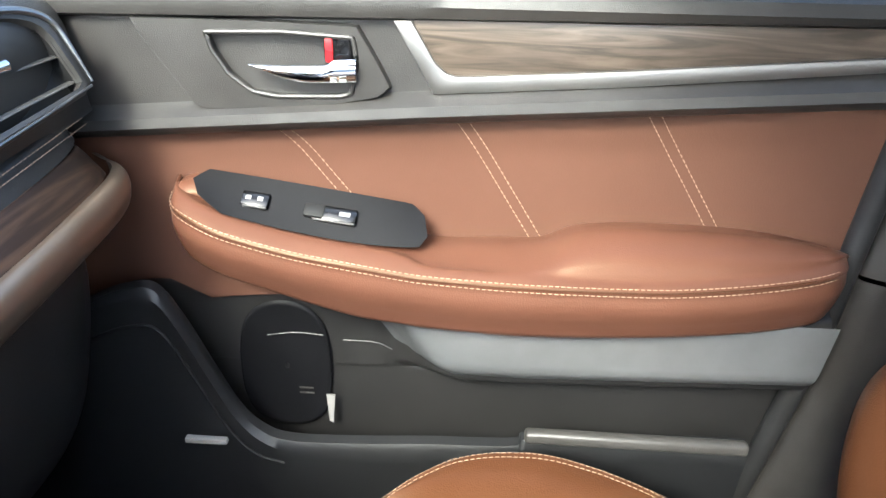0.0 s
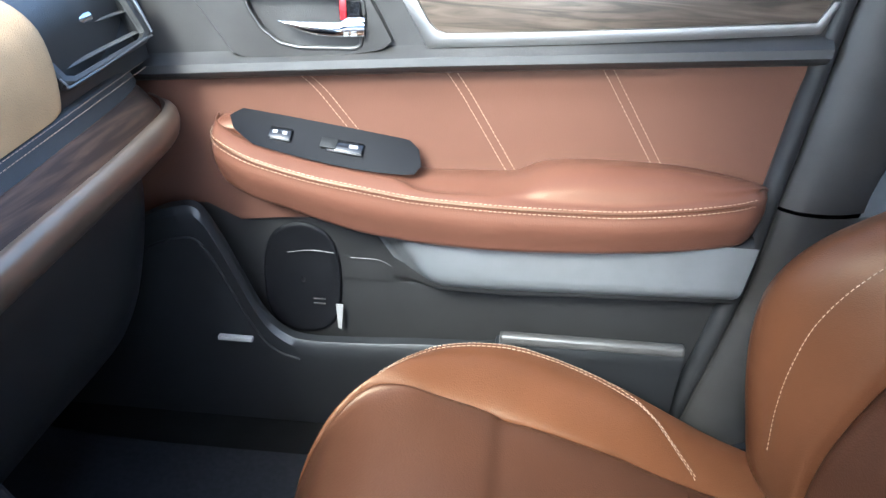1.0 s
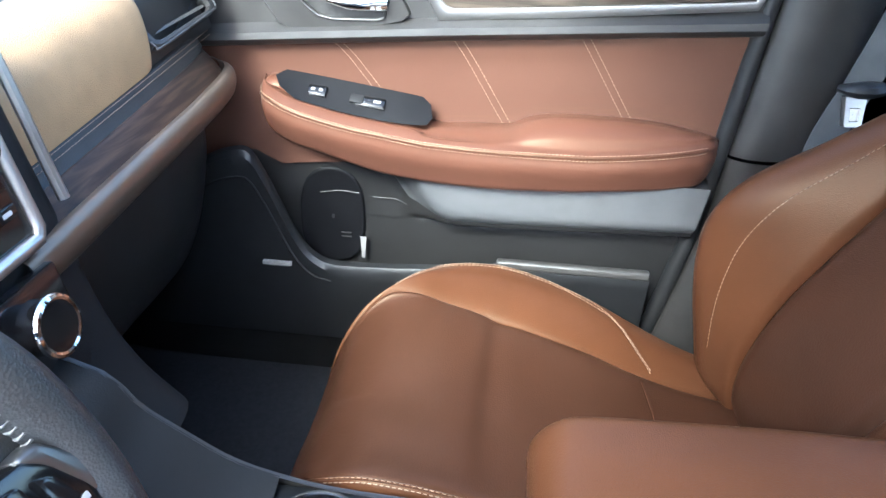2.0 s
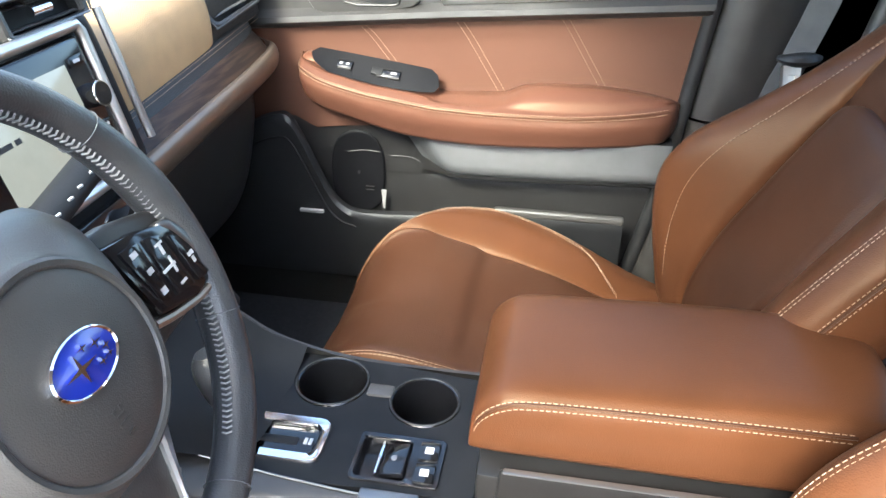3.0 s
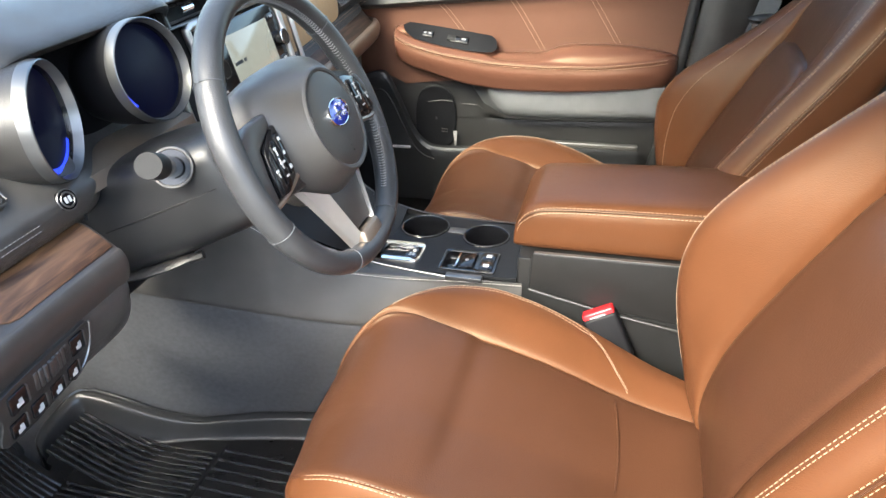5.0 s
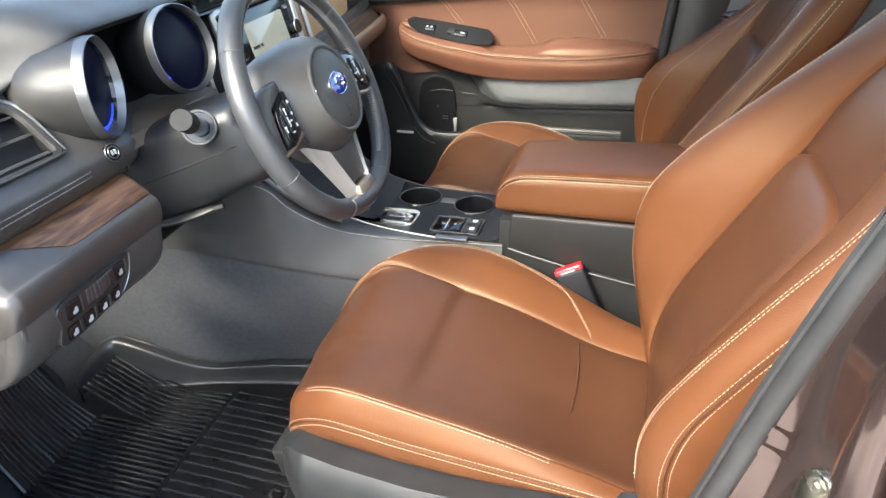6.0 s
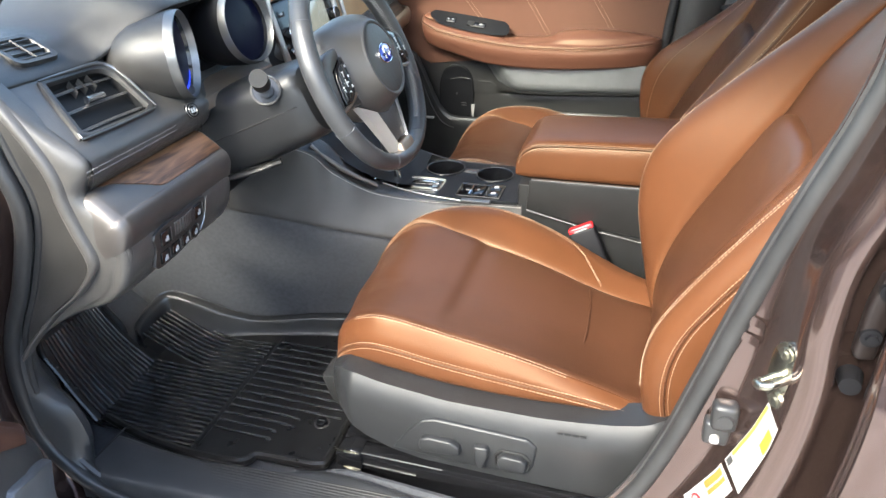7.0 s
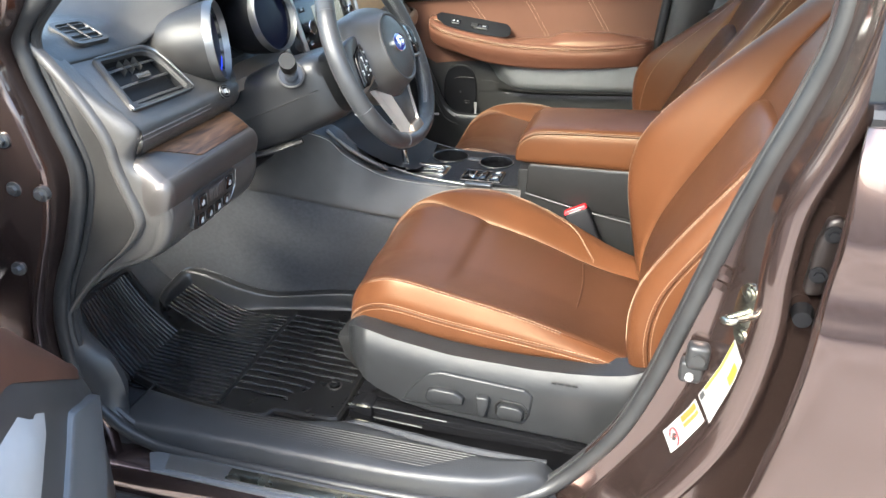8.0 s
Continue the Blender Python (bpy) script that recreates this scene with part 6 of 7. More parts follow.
        if z >= 0.88:
            top.append([(x + (0.022 if z < 0.99 else 0.012 if z < 1.05 else 0.004), cy + (y - cy) * 1.14, zz) for x, y, zz in row])
        deep = 0.11 - 0.03 * max(0, (z - 0.9) / 0.35)
        for k in (-1, 1):
            xc = xfar if k > 0 else xnear
            w = w0 + (0.022 * low_part if k > 0 and not outer else 0.0)
            d = xi - xc
            pr = [(s0, xi + 0.012), (s0 + 0.004, xi + 0.002 - 0.12 * d), (s0 + (w - s0) * 0.18, xi - 0.40 * d), (s0 + (w - s0) * 0.40, xi - 0.82 * d), (s0 + (w - s0) * 0.62, xc), (s0 + (w - s0) * 0.80, xc + 0.004), (w - 0.006, xc + 0.020), (w, xc + 0.05), (w - 0.002, xc + deep * 0.8 + 0.01), (w - 0.02, xi + deep)]
            sides[k].append([(x, cy + k * s, z) for s, x in pr])
            inside = k > 0 and not outer
            crest[k].append((xc - 0.0006 + (0.33 * d - 0.001 if inside else 0.0), cy + k * (s0 + (w - s0) * (0.30 if inside else 0.68)), z))
            edge[k].append((xc + 0.036, cy + k * (w + 0.0006), z))
    lean_of = [(r[0], r[1]) for r in BACK]
    for v in (0, 0.1, 0.25, 0.4, 0.55, 0.7, 0.82, 0.9, 0.95, 0.98, 1.0, 1.001, 1.002):
        row = []
        for f in np.linspace(-1, 1, 15):
            zt = 0.988 - 0.030 * abs(f) ** 5
            z = 0.558 + (zt - 0.558) * min(1, v)
            over = {1.0: (0.006, 0.002), 1.001: (0.020, 0.002), 1.002: (0.034, -0.006)}.get(v, (0, 0))
            side_ = 0.0035 - 0.006 * (1 - f * f) * math.sin(math.pi * min(1, v)) + 0.010 * max(0, abs(f) - 0.93) / 0.07 - 0.008 * math.exp(-((v - 0.9) / 0.12) ** 2) * (1 - f ** 4)
            row.append((interp(lean_of, z) + side_ + over[0], cy + 0.138 * f, z + over[1]))
        ins.append(row)
    part("back_insert", rumpled(loft(ins, dense=(80, 50)), 0.0013), LEATHER_INSERT, seat, "brown leather backrest insert")
    part("back_upper", loft(top, dense=(24, 30)), LEATHER_INSERT, seat, "brown leather upper backrest")
    for k in (-1, 1):
        b_ = part("back_bolster", loft(sides[k], dense=(64, 36)), LEATHER, seat, "tan leather backrest bolster")
        c = spline(crest[k][2:], 130)
        part("bolster_stitching", stitches([c, [(x + 0.0006, y + k * 0.006, z) for x, y, z in c]]), THREAD, b_, "cream double stitching")
        c = spline(edge[k][1:], 120)
        part("bolster_seam", tube([(x, y - k * 0.0008, z) for x, y, z in c], 0.0018, 6), LEATHER_INSERT, b_)
        part("bolster_stitching", stitches([[(x - 0.006, y, z) for x, y, z in c], [(x + 0.006, y, z) for x, y, z in c]]), THREAD, b_, "cream double stitching")
    rear = [[(xi + 0.085, cy + s * w, z) for s in (-0.95, -0.5, 0, 0.5, 0.95)] for z, xi, xf, xn, w in BACK]
    part("back_shell", loft(rear, dense=(20, 10)), PLASTIC_DEEP, seat)
    # base
    part("seat_base", prism([(-0.10, 0.55), (-0.085, 0.50), (-0.04, 0.45), (0.08, 0.43), (0.42, 0.43), (0.47, 0.50), (0.48, 0.525), (0.0, 0.555)], "y", cy - 0.200, cy + 0.200, 0.008), PLASTIC_DEEP, seat, "black seat base")
    if outer:
        sh = part("side_shield", shield_skin(cy, outer), SHIELD, seat, "dark grey plastic side shield")
        yy = cy + outer * 0.266
        inn = [(0.058, 0.478), (0.085, 0.520), (0.112, 0.548), (0.135, 0.555), (0.290, 0.545), (0.305, 0.532), (0.300, 0.490), (0.288, 0.468), (0.18, 0.468)]
        part("control_field", prism(inn, "y", min(yy - outer * 0.018, yy + outer * 0.004), max(yy - outer * 0.018, yy + outer * 0.004), 0.005, 3), SHIELD, sh)
        ys = sorted((yy - outer * 0.001, yy + outer * 0.016))
        part("slide_switch", prism([(0.108, 0.502), (0.112, 0.518), (0.126, 0.524), (0.165, 0.522), (0.180, 0.512), (0.180, 0.497), (0.150, 0.493), (0.115, 0.492)], "y", ys[0], ys[1], 0.004, 3), SHIELD, sh, "black seat slide switch")
        part("recline_switch", prism([(0.203, 0.522), (0.226, 0.522), (0.228, 0.510), (0.220, 0.478), (0.208, 0.478), (0.204, 0.500)], "y", ys[0], ys[1], 0.004, 3), SHIELD, sh, "black recline switch")
        part("lumbar_switch", prism([(0.242, 0.505), (0.250, 0.512), (0.282, 0.510), (0.290, 0.502), (0.288, 0.486), (0.278, 0.481), (0.250, 0.482), (0.242, 0.490)], "y", ys[0], ys[1] - 0.004 if outer > 0 else ys[1], 0.003, 3), SHIELD, sh, "black lumbar switch")
        part("lumbar_frame", tube([(x, yy + outer * 0.005, z) for x, z in even([(0.238, 0.505), (0.248, 0.517), (0.285, 0.515), (0.295, 0.503), (0.292, 0.484), (0.280, 0.476), (0.248, 0.477), (0.238, 0.488)], 40, True)], 0.0022, 6, closed=True), PLASTIC_DEEP, sh)
        for k in range(4):
            part("airbag_print", block((0.335 + 0.012 * k, yy - 0.0005 if outer < 0 else yy, 0.566), (0.344 + 0.012 * k, yy + 0.0005, 0.570), 0), PLASTIC_DEEP, sh)
    for s in (-0.19, 0.19):
        y_ = cy + s
        part("seat_rail", block((-0.06, y_ - 0.022, 0.385), (0.50, y_ + 0.022, 0.425), 0.004), GLOSS, seat, "black steel slide rail")
    if outer:
        y_ = cy + outer * 0.235
        end_ = part("rail_end", prism([(-0.060, 0.396), (-0.030, 0.388), (-0.010, 0.388), (-0.010, 0.434), (-0.030, 0.438), (-0.060, 0.424)], "y", y_ - 0.020, y_ + 0.020, 0.004, 3), GLOSS, seat, "black rail end cap")
        for z in (0.399, 0.428):
            part("cap_edge", tube([(-0.062, y_ + outer * 0.014, z), (-0.035, y_ + outer * 0.021, z - 0.006 if z < 0.41 else z + 0.006), (-0.012, y_ + outer * 0.021, z - 0.008 if z < 0.41 else z + 0.006)], 0.0022, 6, 10), STEEL, end_, "bright metal edge")
        part("rail_cover", prism([(-0.012, 0.432), (0.10, 0.427), (0.44, 0.421), (0.45, 0.398), (-0.012, 0.392)], "y", y_ - 0.014, y_ + 0.014, 0.003), GLOSS, seat, "gloss black rail")
        for z, x1 in ((0.4305, 0.14), (0.405, 0.09)):
            part("rail_edge", tube([(-0.01, y_ + outer * 0.0145, z), (x1, y_ + outer * 0.0150, z - 0.004)], 0.0012, 6), RING, seat, "bright edge of the rail")
    return seat


car_seat(-0.357, -1, "tan leather driver seat with brown insert and power controls")
car_seat(0.375, 0, "tan leather passenger seat with brown insert and cream stitching").matrix_basis = Matrix.Translation((0.130, 0.375, 0.36))

# ---- floor ----
floor = thing("floor", (0, 0, 0.33), "grey carpeted car floor with raised toe board", "floor", kind="structure")
rows = []
for y in (-0.72, -0.6, -0.45, -0.30, -0.22, -0.17, -0.13):
    up = max(0, (y + 0.17) / 0.04) ** 1.6 * 0.03
    rows.append([(x, y, z + up) for x, z in ((-1.06, 0.86), (-0.95, 0.72), (-0.85, 0.55), (-0.74, 0.42), (-0.62, 0.352), (-0.45, 0.345), (-0.1, 0.345), (0.3, 0.345), (0.7, 0.36))])
part("driver_carpet", loft(rows, dense=(30, 50)), CARPET, floor, "dark grey carpet")
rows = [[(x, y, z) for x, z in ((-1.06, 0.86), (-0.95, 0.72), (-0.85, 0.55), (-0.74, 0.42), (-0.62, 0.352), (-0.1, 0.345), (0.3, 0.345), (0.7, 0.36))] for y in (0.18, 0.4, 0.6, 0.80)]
# Same carpet as the driver side in a much darker tone.
part("passenger_carpet", loft(rows, dense=(10, 30)), CARPET_DARK, floor, "darker carpet in the passenger footwell")
part("rear_carpet", block((0.65, -0.75, 0.31), (2.2, 0.84, 0.35), 0.005), CARPET, floor)
# carpeted flank of the tunnel
rows = []
for x, z, y in SIDE:
    zb = interp(FLANK_LOW, x)
    yb, yc = interp(FLANK_OUT, x) + 0.012, interp([(-1.0, -0.235), (-0.64, -0.225), (-0.44, -0.182), (-0.3, -0.150), (-0.1, -0.122), (0.2, -0.11)], x)
    rows.append([(x, yc + 0.005, 0.34), (x, yc, 0.40), (x, yc * 0.55 + yb * 0.45, 0.50), (x, yb - 0.004, zb - 0.03), (x, yb, zb + 0.02)])
part("tunnel_carpet", loft(rows, dense=(30, 14)), CARPET, floor, "grey carpet on the tunnel flank")

# Black sheet over the carpet stands in for shade below the seat.
part("under_seat_shade", block((-0.085, -0.655, 0.340), (0.52, -0.13, 0.362), 0.004), BLACK_PANEL, floor, "black sheet painted in for the shade under the seat")
mat = thing("floor_mat", (-0.35, -0.45, 0.35), "black ribbed rubber floor mat with raised rim", "floor mat")
# floor of the tray
rows = []
for y0, y1, x in ((-0.14, -0.592, -0.098), (-0.142, -0.592, -0.12), (-0.16, -0.592, -0.235), (-0.162, -0.625, -0.25), (-0.19, -0.622, -0.36), (-0.21, -0.612, -0.46), (-0.23, -0.585, -0.55), (-0.235, -0.578, -0.585), (-0.24, -0.572, -0.615), (-0.24, -0.372, -0.63), (-0.24, -0.37, -0.645)):
    z = 0.355 + (0.5 if x < -0.62 else 0.1) * max(0, -x - 0.555)
    rows.append([(x, y0 + (y1 - y0) * f, z) for f in np.linspace(0, 1, 9)])
part("tray", loft(rows), RUBBER, mat, "black rubber tray")


def rim_wall(path, inward, height, n=60):
    """A raised rubber rim: outer foot, rounded top and sloping inner face. path: places of the top edge; inward: way to the middle."""
    pts = spline(path, n)
    w = spline([(*v, 0.0) for v in inward], n)
    floor_z = 0.354

    def off(d, g):
        return [(p[0] + d[0] * v[0] + d[1] * (p[2] - floor_z) * v[0], p[1] + d[0] * v[1] + d[1] * (p[2] - floor_z) * v[1], p[2] - g * (p[2] - floor_z)) for p, v in zip(pts, w)]
    rows = [off((-0.012, 0), 1.0), [(p[0] - 0.006 * v[0], p[1] - 0.006 * v[1], p[2] - 0.004) for p, v in zip(pts, w)], [(p[0], p[1], p[2]) for p, v in zip(pts, w)],
            [(p[0] + 0.007 * v[0], p[1] + 0.007 * v[1], p[2] - 0.002) for p, v in zip(pts, w)], off((0.011, 0.05), 0.12), off((0.012, 0.14), 0.55), off((0.014, 0.24), 0.92), off((0.020, 0.30), 1.0)]
    return loft(rows, dense=(24, n))


part("inner_rim", rim_wall([(-0.10, -0.134, 0.400), (-0.20, -0.146, 0.400), (-0.30, -0.164, 0.399), (-0.38, -0.184, 0.394), (-0.44, -0.199, 0.392), (-0.51, -0.217, 0.412), (-0.58, -0.230, 0.442), (-0.636, -0.240, 0.458), (-0.658, -0.258, 0.456), (-0.667, -0.29, 0.446), (-0.672, -0.325, 0.436), (-0.668, -0.352, 0.426), (-0.652, -0.366, 0.418)],
                            [(0, -1), (0, -1), (0, -1), (0, -1), (0, -1), (0, -1), (0.1, -1), (0.5, -0.8), (0.8, -0.2), (0.8, 0), (0.8, 0), (0.8, -0.1), (0.8, -0.4)], 0.092), RIM_RUBBER, mat, "raised glossy rubber rim, highlight partly painted in")
E_, F_, B_, C_ = np.array((-0.612, -0.378, 0.362)), np.array((-0.606, -0.575, 0.360)), np.array((-0.700, -0.414, 0.526)), np.array((-0.713, -0.556, 0.518))


def pedal_at(u, v, up=0.0):
    p = (E_ * (1 - u) + F_ * u) * (1 - v) + (B_ * (1 - u) + C_ * u) * v
    return tuple(p + np.array((0.62, 0.30, 0.72)) * (up - 0.008 * math.sin(math.pi * v)))


part("foot_rest", loft([[pedal_at(u, v) for u in np.linspace(-0.03, 1.06, 12)] for v in np.linspace(0, 1.04, 12)]), RUBBER, mat, "sloping ribbed foot rest of the mat")
for k in range(17):
    u = 0.04 + 0.058 * k
    part("foot_rib", tube([pedal_at(u, v, 0.001) for v in np.linspace(0.0, 1.0, 9)], 0.0024, 6), RIB, mat)
part("foot_lip", tube([pedal_at(-0.04, 0.50, -0.002), pedal_at(-0.04, 0.6, 0.006), pedal_at(-0.04, 0.8, 0.006), pedal_at(-0.03, 1.02, 0.004), pedal_at(0.3, 1.04, 0.001), pedal_at(1.06, 1.04, 0.001), pedal_at(1.08, 0.5, 0.004), pedal_at(1.08, 0.0, 0.004)], 0.006, 8, 60), RUBBER, mat)
part("outer_rim", tube([(-0.58, -0.582, 0.372), (-0.50, -0.604, 0.368), (-0.44, -0.616, 0.366), (-0.36, -0.626, 0.366), (-0.27, -0.626, 0.366), (-0.245, -0.615, 0.364), (-0.232, -0.596, 0.362), (-0.17, -0.592, 0.360), (-0.108, -0.588, 0.360), (-0.098, -0.565, 0.360), (-0.098, -0.45, 0.362), (-0.10, -0.33, 0.364), (-0.10, -0.2, 0.37)], 0.009, 8, 80), RUBBER, mat, "low rubber rim")
for k in range(14):
    y = -0.243 - 0.0232 * k
    x1 = -0.118 if k < 10 else -0.20 if k < 12 else -0.24
    part("rib", tube([(-0.365, y + 0.006, 0.3565), (-0.24, y, 0.3585), (x1, y - 0.004, 0.3575)], 0.0032, 6, 8), RIB, mat)
ribs = []
for k in range(28):
    y = -0.250 - 0.0130 * k
    front = -0.640 if y > -0.37 else -0.605
    ribs.append(tube([(front, y + 0.004, 0.357 + (0.75 if front < -0.61 else 0.1) * max(0, -front - 0.555)), ((front - 0.375) / 2, y + 0.002, 0.3575), (-0.375, y, 0.3575)], 0.0030, 5, 9))
tagged(part("fine_ribs", joined(*ribs), RIB, mat), kind="stuff")
part("rib_border", tube([(-0.368, -0.225, 0.357), (-0.372, -0.4, 0.357), (-0.370, -0.53, 0.357), (-0.372, -0.63, 0.357)], 0.005, 6, 16), RUBBER, mat)
kn_ = part("fixing_knob", rod((-0.152, -0.478, 0.352), (-0.152, -0.478, 0.366), 0.012, 0.010, 20, 0.002), GLOSS, mat, "round black fixing knob")
part("knob_ring", tube([(-0.152 + 0.0145 * math.cos(k), -0.478 + 0.0145 * math.sin(k), 0.3585) for k in np.linspace(0, 2 * math.pi, 25)[:-1]], 0.0018, 6, closed=True), PLASTIC_GREY, kn_)
part("knob_slot", block((-0.158, -0.479, 0.3655), (-0.146, -0.477, 0.3672), 0), PLASTIC_GREY, kn_)

SEAL_KICK = [(0.80, -0.462), (0.721, -0.497), (0.622, -0.519), (0.560, -0.518), (0.510, -0.506), (0.470, -0.480), (0.448, -0.455), (0.43, -0.440), (0.36, -0.440)]
KICK_CREST = [(0.36, -0.452), (0.45, -0.450), (0.493, -0.444), (0.535, -0.436), (0.569, -0.463), (0.629, -0.508), (0.72, -0.490), (0.80, -0.455)]
foot = thing("foot_rest_panel", (-0.68, -0.7, 0.45), "dark grey kick panel beside the footwell", "kick panel", kind="structure")
rows = []
for z, x in SEAL_KICK:
    c = interp(KICK_CREST, z)
    rows.append([(x - 0.012, -0.795, z), (x + 0.010, -0.792, z + 0.002), ((x + c) / 2 + 0.012, -0.775, z), (c - 0.004, -0.750, z), (c - 0.03, -0.728, z - 0.006), (c - 0.10, -0.70, z - 0.01), (c - 0.16, -0.65, z - 0.012), (c - 0.35, -0.64, z)])
part("panel", loft(rows, dense=(30, 14)), SILL_GREY, foot)

# ---- door opening on the driver side ----
SEAL_F = [(1.218, -0.372), (1.162, -0.431), (1.112, -0.433), (1.026, -0.410), (0.943, -0.396), (0.827, -0.439), (0.721, -0.495), (0.622, -0.517), (0.520, -0.508), (0.455, -0.463)]
SEAL_R = [(0.373, 0.327), (0.478, 0.411), (0.561, 0.461), (0.658, 0.497), (0.765, 0.527), (0.899, 0.563), (1.024, 0.602), (1.12, 0.634), (1.20, 0.651), (1.33, 0.657)]
loop = [(0.0, -0.66, 1.43), (-0.18, -0.67, 1.385), (-0.30, -0.74, 1.30)] + [(x, -0.79, z) for z, x in SEAL_F[:10]] + [(-0.40, -0.790, 0.415), (-0.30, -0.788, 0.400), (0.0, -0.785, 0.398), (0.20, -0.770, 0.396)] + \
       [(0.30, -0.735, 0.40), (0.355, -0.715, 0.42)] + [(x, -0.70, z) for z, x in SEAL_R[1:9]] + [(0.645, -0.69, 1.30), (0.58, -0.67, 1.40), (0.40, -0.66, 1.44)]
seal = thing("door_seal", (0.0, -0.72, 0.4), "black rubber weatherstrip round the driver door opening", "weatherstrip", kind="structure")
part("bulb", tube(loop, 0.0125, 10, 260, closed=True, up=(0, 1, 0.01)), SEAL, seal)
part("lip", tube([(x - (0.008 if x > 0.3 else -0.014 if x < -0.3 else 0), y + 0.014, z) for x, y, z in loop], 0.008, 8, 240, closed=True, up=(0, 1, 0.01)), SEAL, seal)

sill = thing("door_sill", (0, -0.76, 0.40), "black plastic door sill trim with ridges over a brown painted rocker", "door sill", kind="structure")
rows = []
for x, yi, e in ((-0.452, -0.685, 0), (-0.44, -0.685, 0), (-0.30, -0.700, 0), (-0.14, -0.695, 0.002), (-0.035, -0.672, 0.004), (0.12, -0.688, 0.010), (0.25, -0.690, 0.03), (0.33, -0.680, 0.06), (0.37, -0.670, 0.08)):
    dz = -0.05 if x > 0.35 else 0.0
    rows.append([(x, yi + 0.012, 0.37 + dz), (x, yi + 0.003, 0.42 + dz), (x, yi, 0.438 + dz), (x, yi - 0.012, 0.446 + dz), (x, -0.750 + e, 0.447 + dz), (x, -0.770 + e, 0.445 + dz), (x, -0.781 + e, 0.440 + dz), (x, -0.787 + e, 0.426 + dz), (x, -0.791 + e, 0.40 + dz)])
trim = part("sill_trim", loft(rows, dense=(60, 24)), SILL_GREY, sill, "dark grey sill trim")
for k in range(9):
    y = -0.704 - 0.0058 * k
    part("sill_ridge", tube([(-0.28 + 0.01 * k, y, 0.4478 - 0.0002 * k), (0.0, y, 0.4478 - 0.0002 * k), (0.22 - 0.01 * k, y, 0.4478 - 0.0002 * k)], 0.0009, 5, 8), PLASTIC, trim)
part("sill_joint", tube([(-0.452, -0.67, 0.447), (-0.454, -0.75, 0.447), (-0.456, -0.79, 0.43)], 0.002, 5, 10), PLASTIC_DEEP, trim)
part("carpet_edge", tube([(-0.30, -0.675, 0.39), (-0.14, -0.668, 0.392), (-0.03, -0.650, 0.412), (0.05, -0.660, 0.420), (0.2, -0.678, 0.426), (0.34, -0.67, 0.42)], 0.012, 8, 40), CARPET, sill, "frayed carpet edge along the sill")
fray, rng, edge_line = [], random.Random(5), spline([(-0.08, -0.660, 0.410), (-0.03, -0.650, 0.420), (0.05, -0.660, 0.429), (0.2, -0.678, 0.435)], 61)
for k in range(700):
    p = np.array(edge_line[int(rng.random() * 60)]) + np.array((rng.uniform(-0.003, 0.003), rng.uniform(-0.010, 0.006), -0.001))
    fray.append([tuple(p), tuple(p + np.array((rng.uniform(-0.002, 0.002), rng.uniform(-0.002, 0.002), 0.0035)))])
tagged(part("carpet_fringe", stitches(fray, 0.0030, 0.0, 0.0006), CARPET, sill, "frayed carpet threads"), kind="stuff")
rows = [[(x, -0.76, 0.399), (x, -0.79, 0.400), (x, -0.82, 0.400), (x, -0.843, 0.396), (x, -0.856, 0.380), (x, -0.860, 0.34), (x, -0.855, 0.24)] for x in (-0.75, -0.4, 0.0, 0.4, 0.8)]
part("rocker", loft(rows, dense=(20, 24)), PAINT, sill, "brown metallic rocker")
frame_s = part("scuff_frame", prism([(-0.380, -0.806), (-0.352, -0.796), (0.32, -0.794), (0.34, -0.799), (0.32, -0.845), (-0.350, -0.845)], "z", 0.396, 0.4045, 0.003), PLASTIC_SATIN, sill, "grey frame of the scuff plate")
part("scuff_plate", prism([(-0.335, -0.8035), (0.30, -0.8015), (0.30, -0.8370), (-0.325, -0.8370)], "z", 0.404, 0.4070, 0.001), SILVER_DIM, frame_s, "brushed metal scuff plate")
part("plate_field", block((-0.205, -0.832, 0.4065), (0.28, -0.806, 0.4084), 0.0008), STEEL, frame_s, "pale brushed inlay")
part("rocker_cover", tube([(-0.75, -0.868, 0.325), (0.0, -0.868, 0.325), (0.8, -0.868, 0.325)], 0.02, 8, 12, flat=1.4), PLASTIC, sill, "black lower rocker cladding")

pillar2 = thing("wall_jamb", (0.58, -0.76, 0.45), "brown metallic door jamb with striker, bump stop and stickers", "door jamb", kind="structure")
OUT_R = [(0.40, 0.45), (0.50, 0.505), (0.60, 0.563), (0.653, 0.584), (0.745, 0.603), (0.855, 0.611), (0.927, 0.605), (0.969, 0.600), (1.041, 0.605), (1.177, 0.630), (1.40, 0.645)]
rows = []
for z in (0.385, 0.43, 0.50, 0.58, 0.66, 0.75, 0.84, 0.92, 1.0, 1.08, 1.16, 1.25, 1.36):
    xs, xo = interp(SEAL_R, z) - 0.004, interp(OUT_R, z)
    xo = max(xo, xs + 0.02)
    w = xo - xs
    rows.append([(xs - 0.01, -0.69, z), (xs + 0.012, -0.704, z), (xs + 0.20 * w, -0.7065, z), (xs + 0.45 * w, -0.712, z), (xs + 0.55 * w, -0.720, z), (xs + 0.80 * w, -0.762, z), (xs + 0.92 * w, -0.786, z), (xo + 0.006, -0.798, z), (xo + 0.018, -0.803, z), (xo + 0.030, -0.799, z), (xo + 0.034, -0.787, z), (xo + 0.036, -0.774, z), (xo + 0.042, -0.767, z), (max(0.70, xo + 0.06), -0.764, z), (0.80, -0.760, z)])
part("jamb", loft(rows, dense=(60, 44)), PAINT, pillar2)
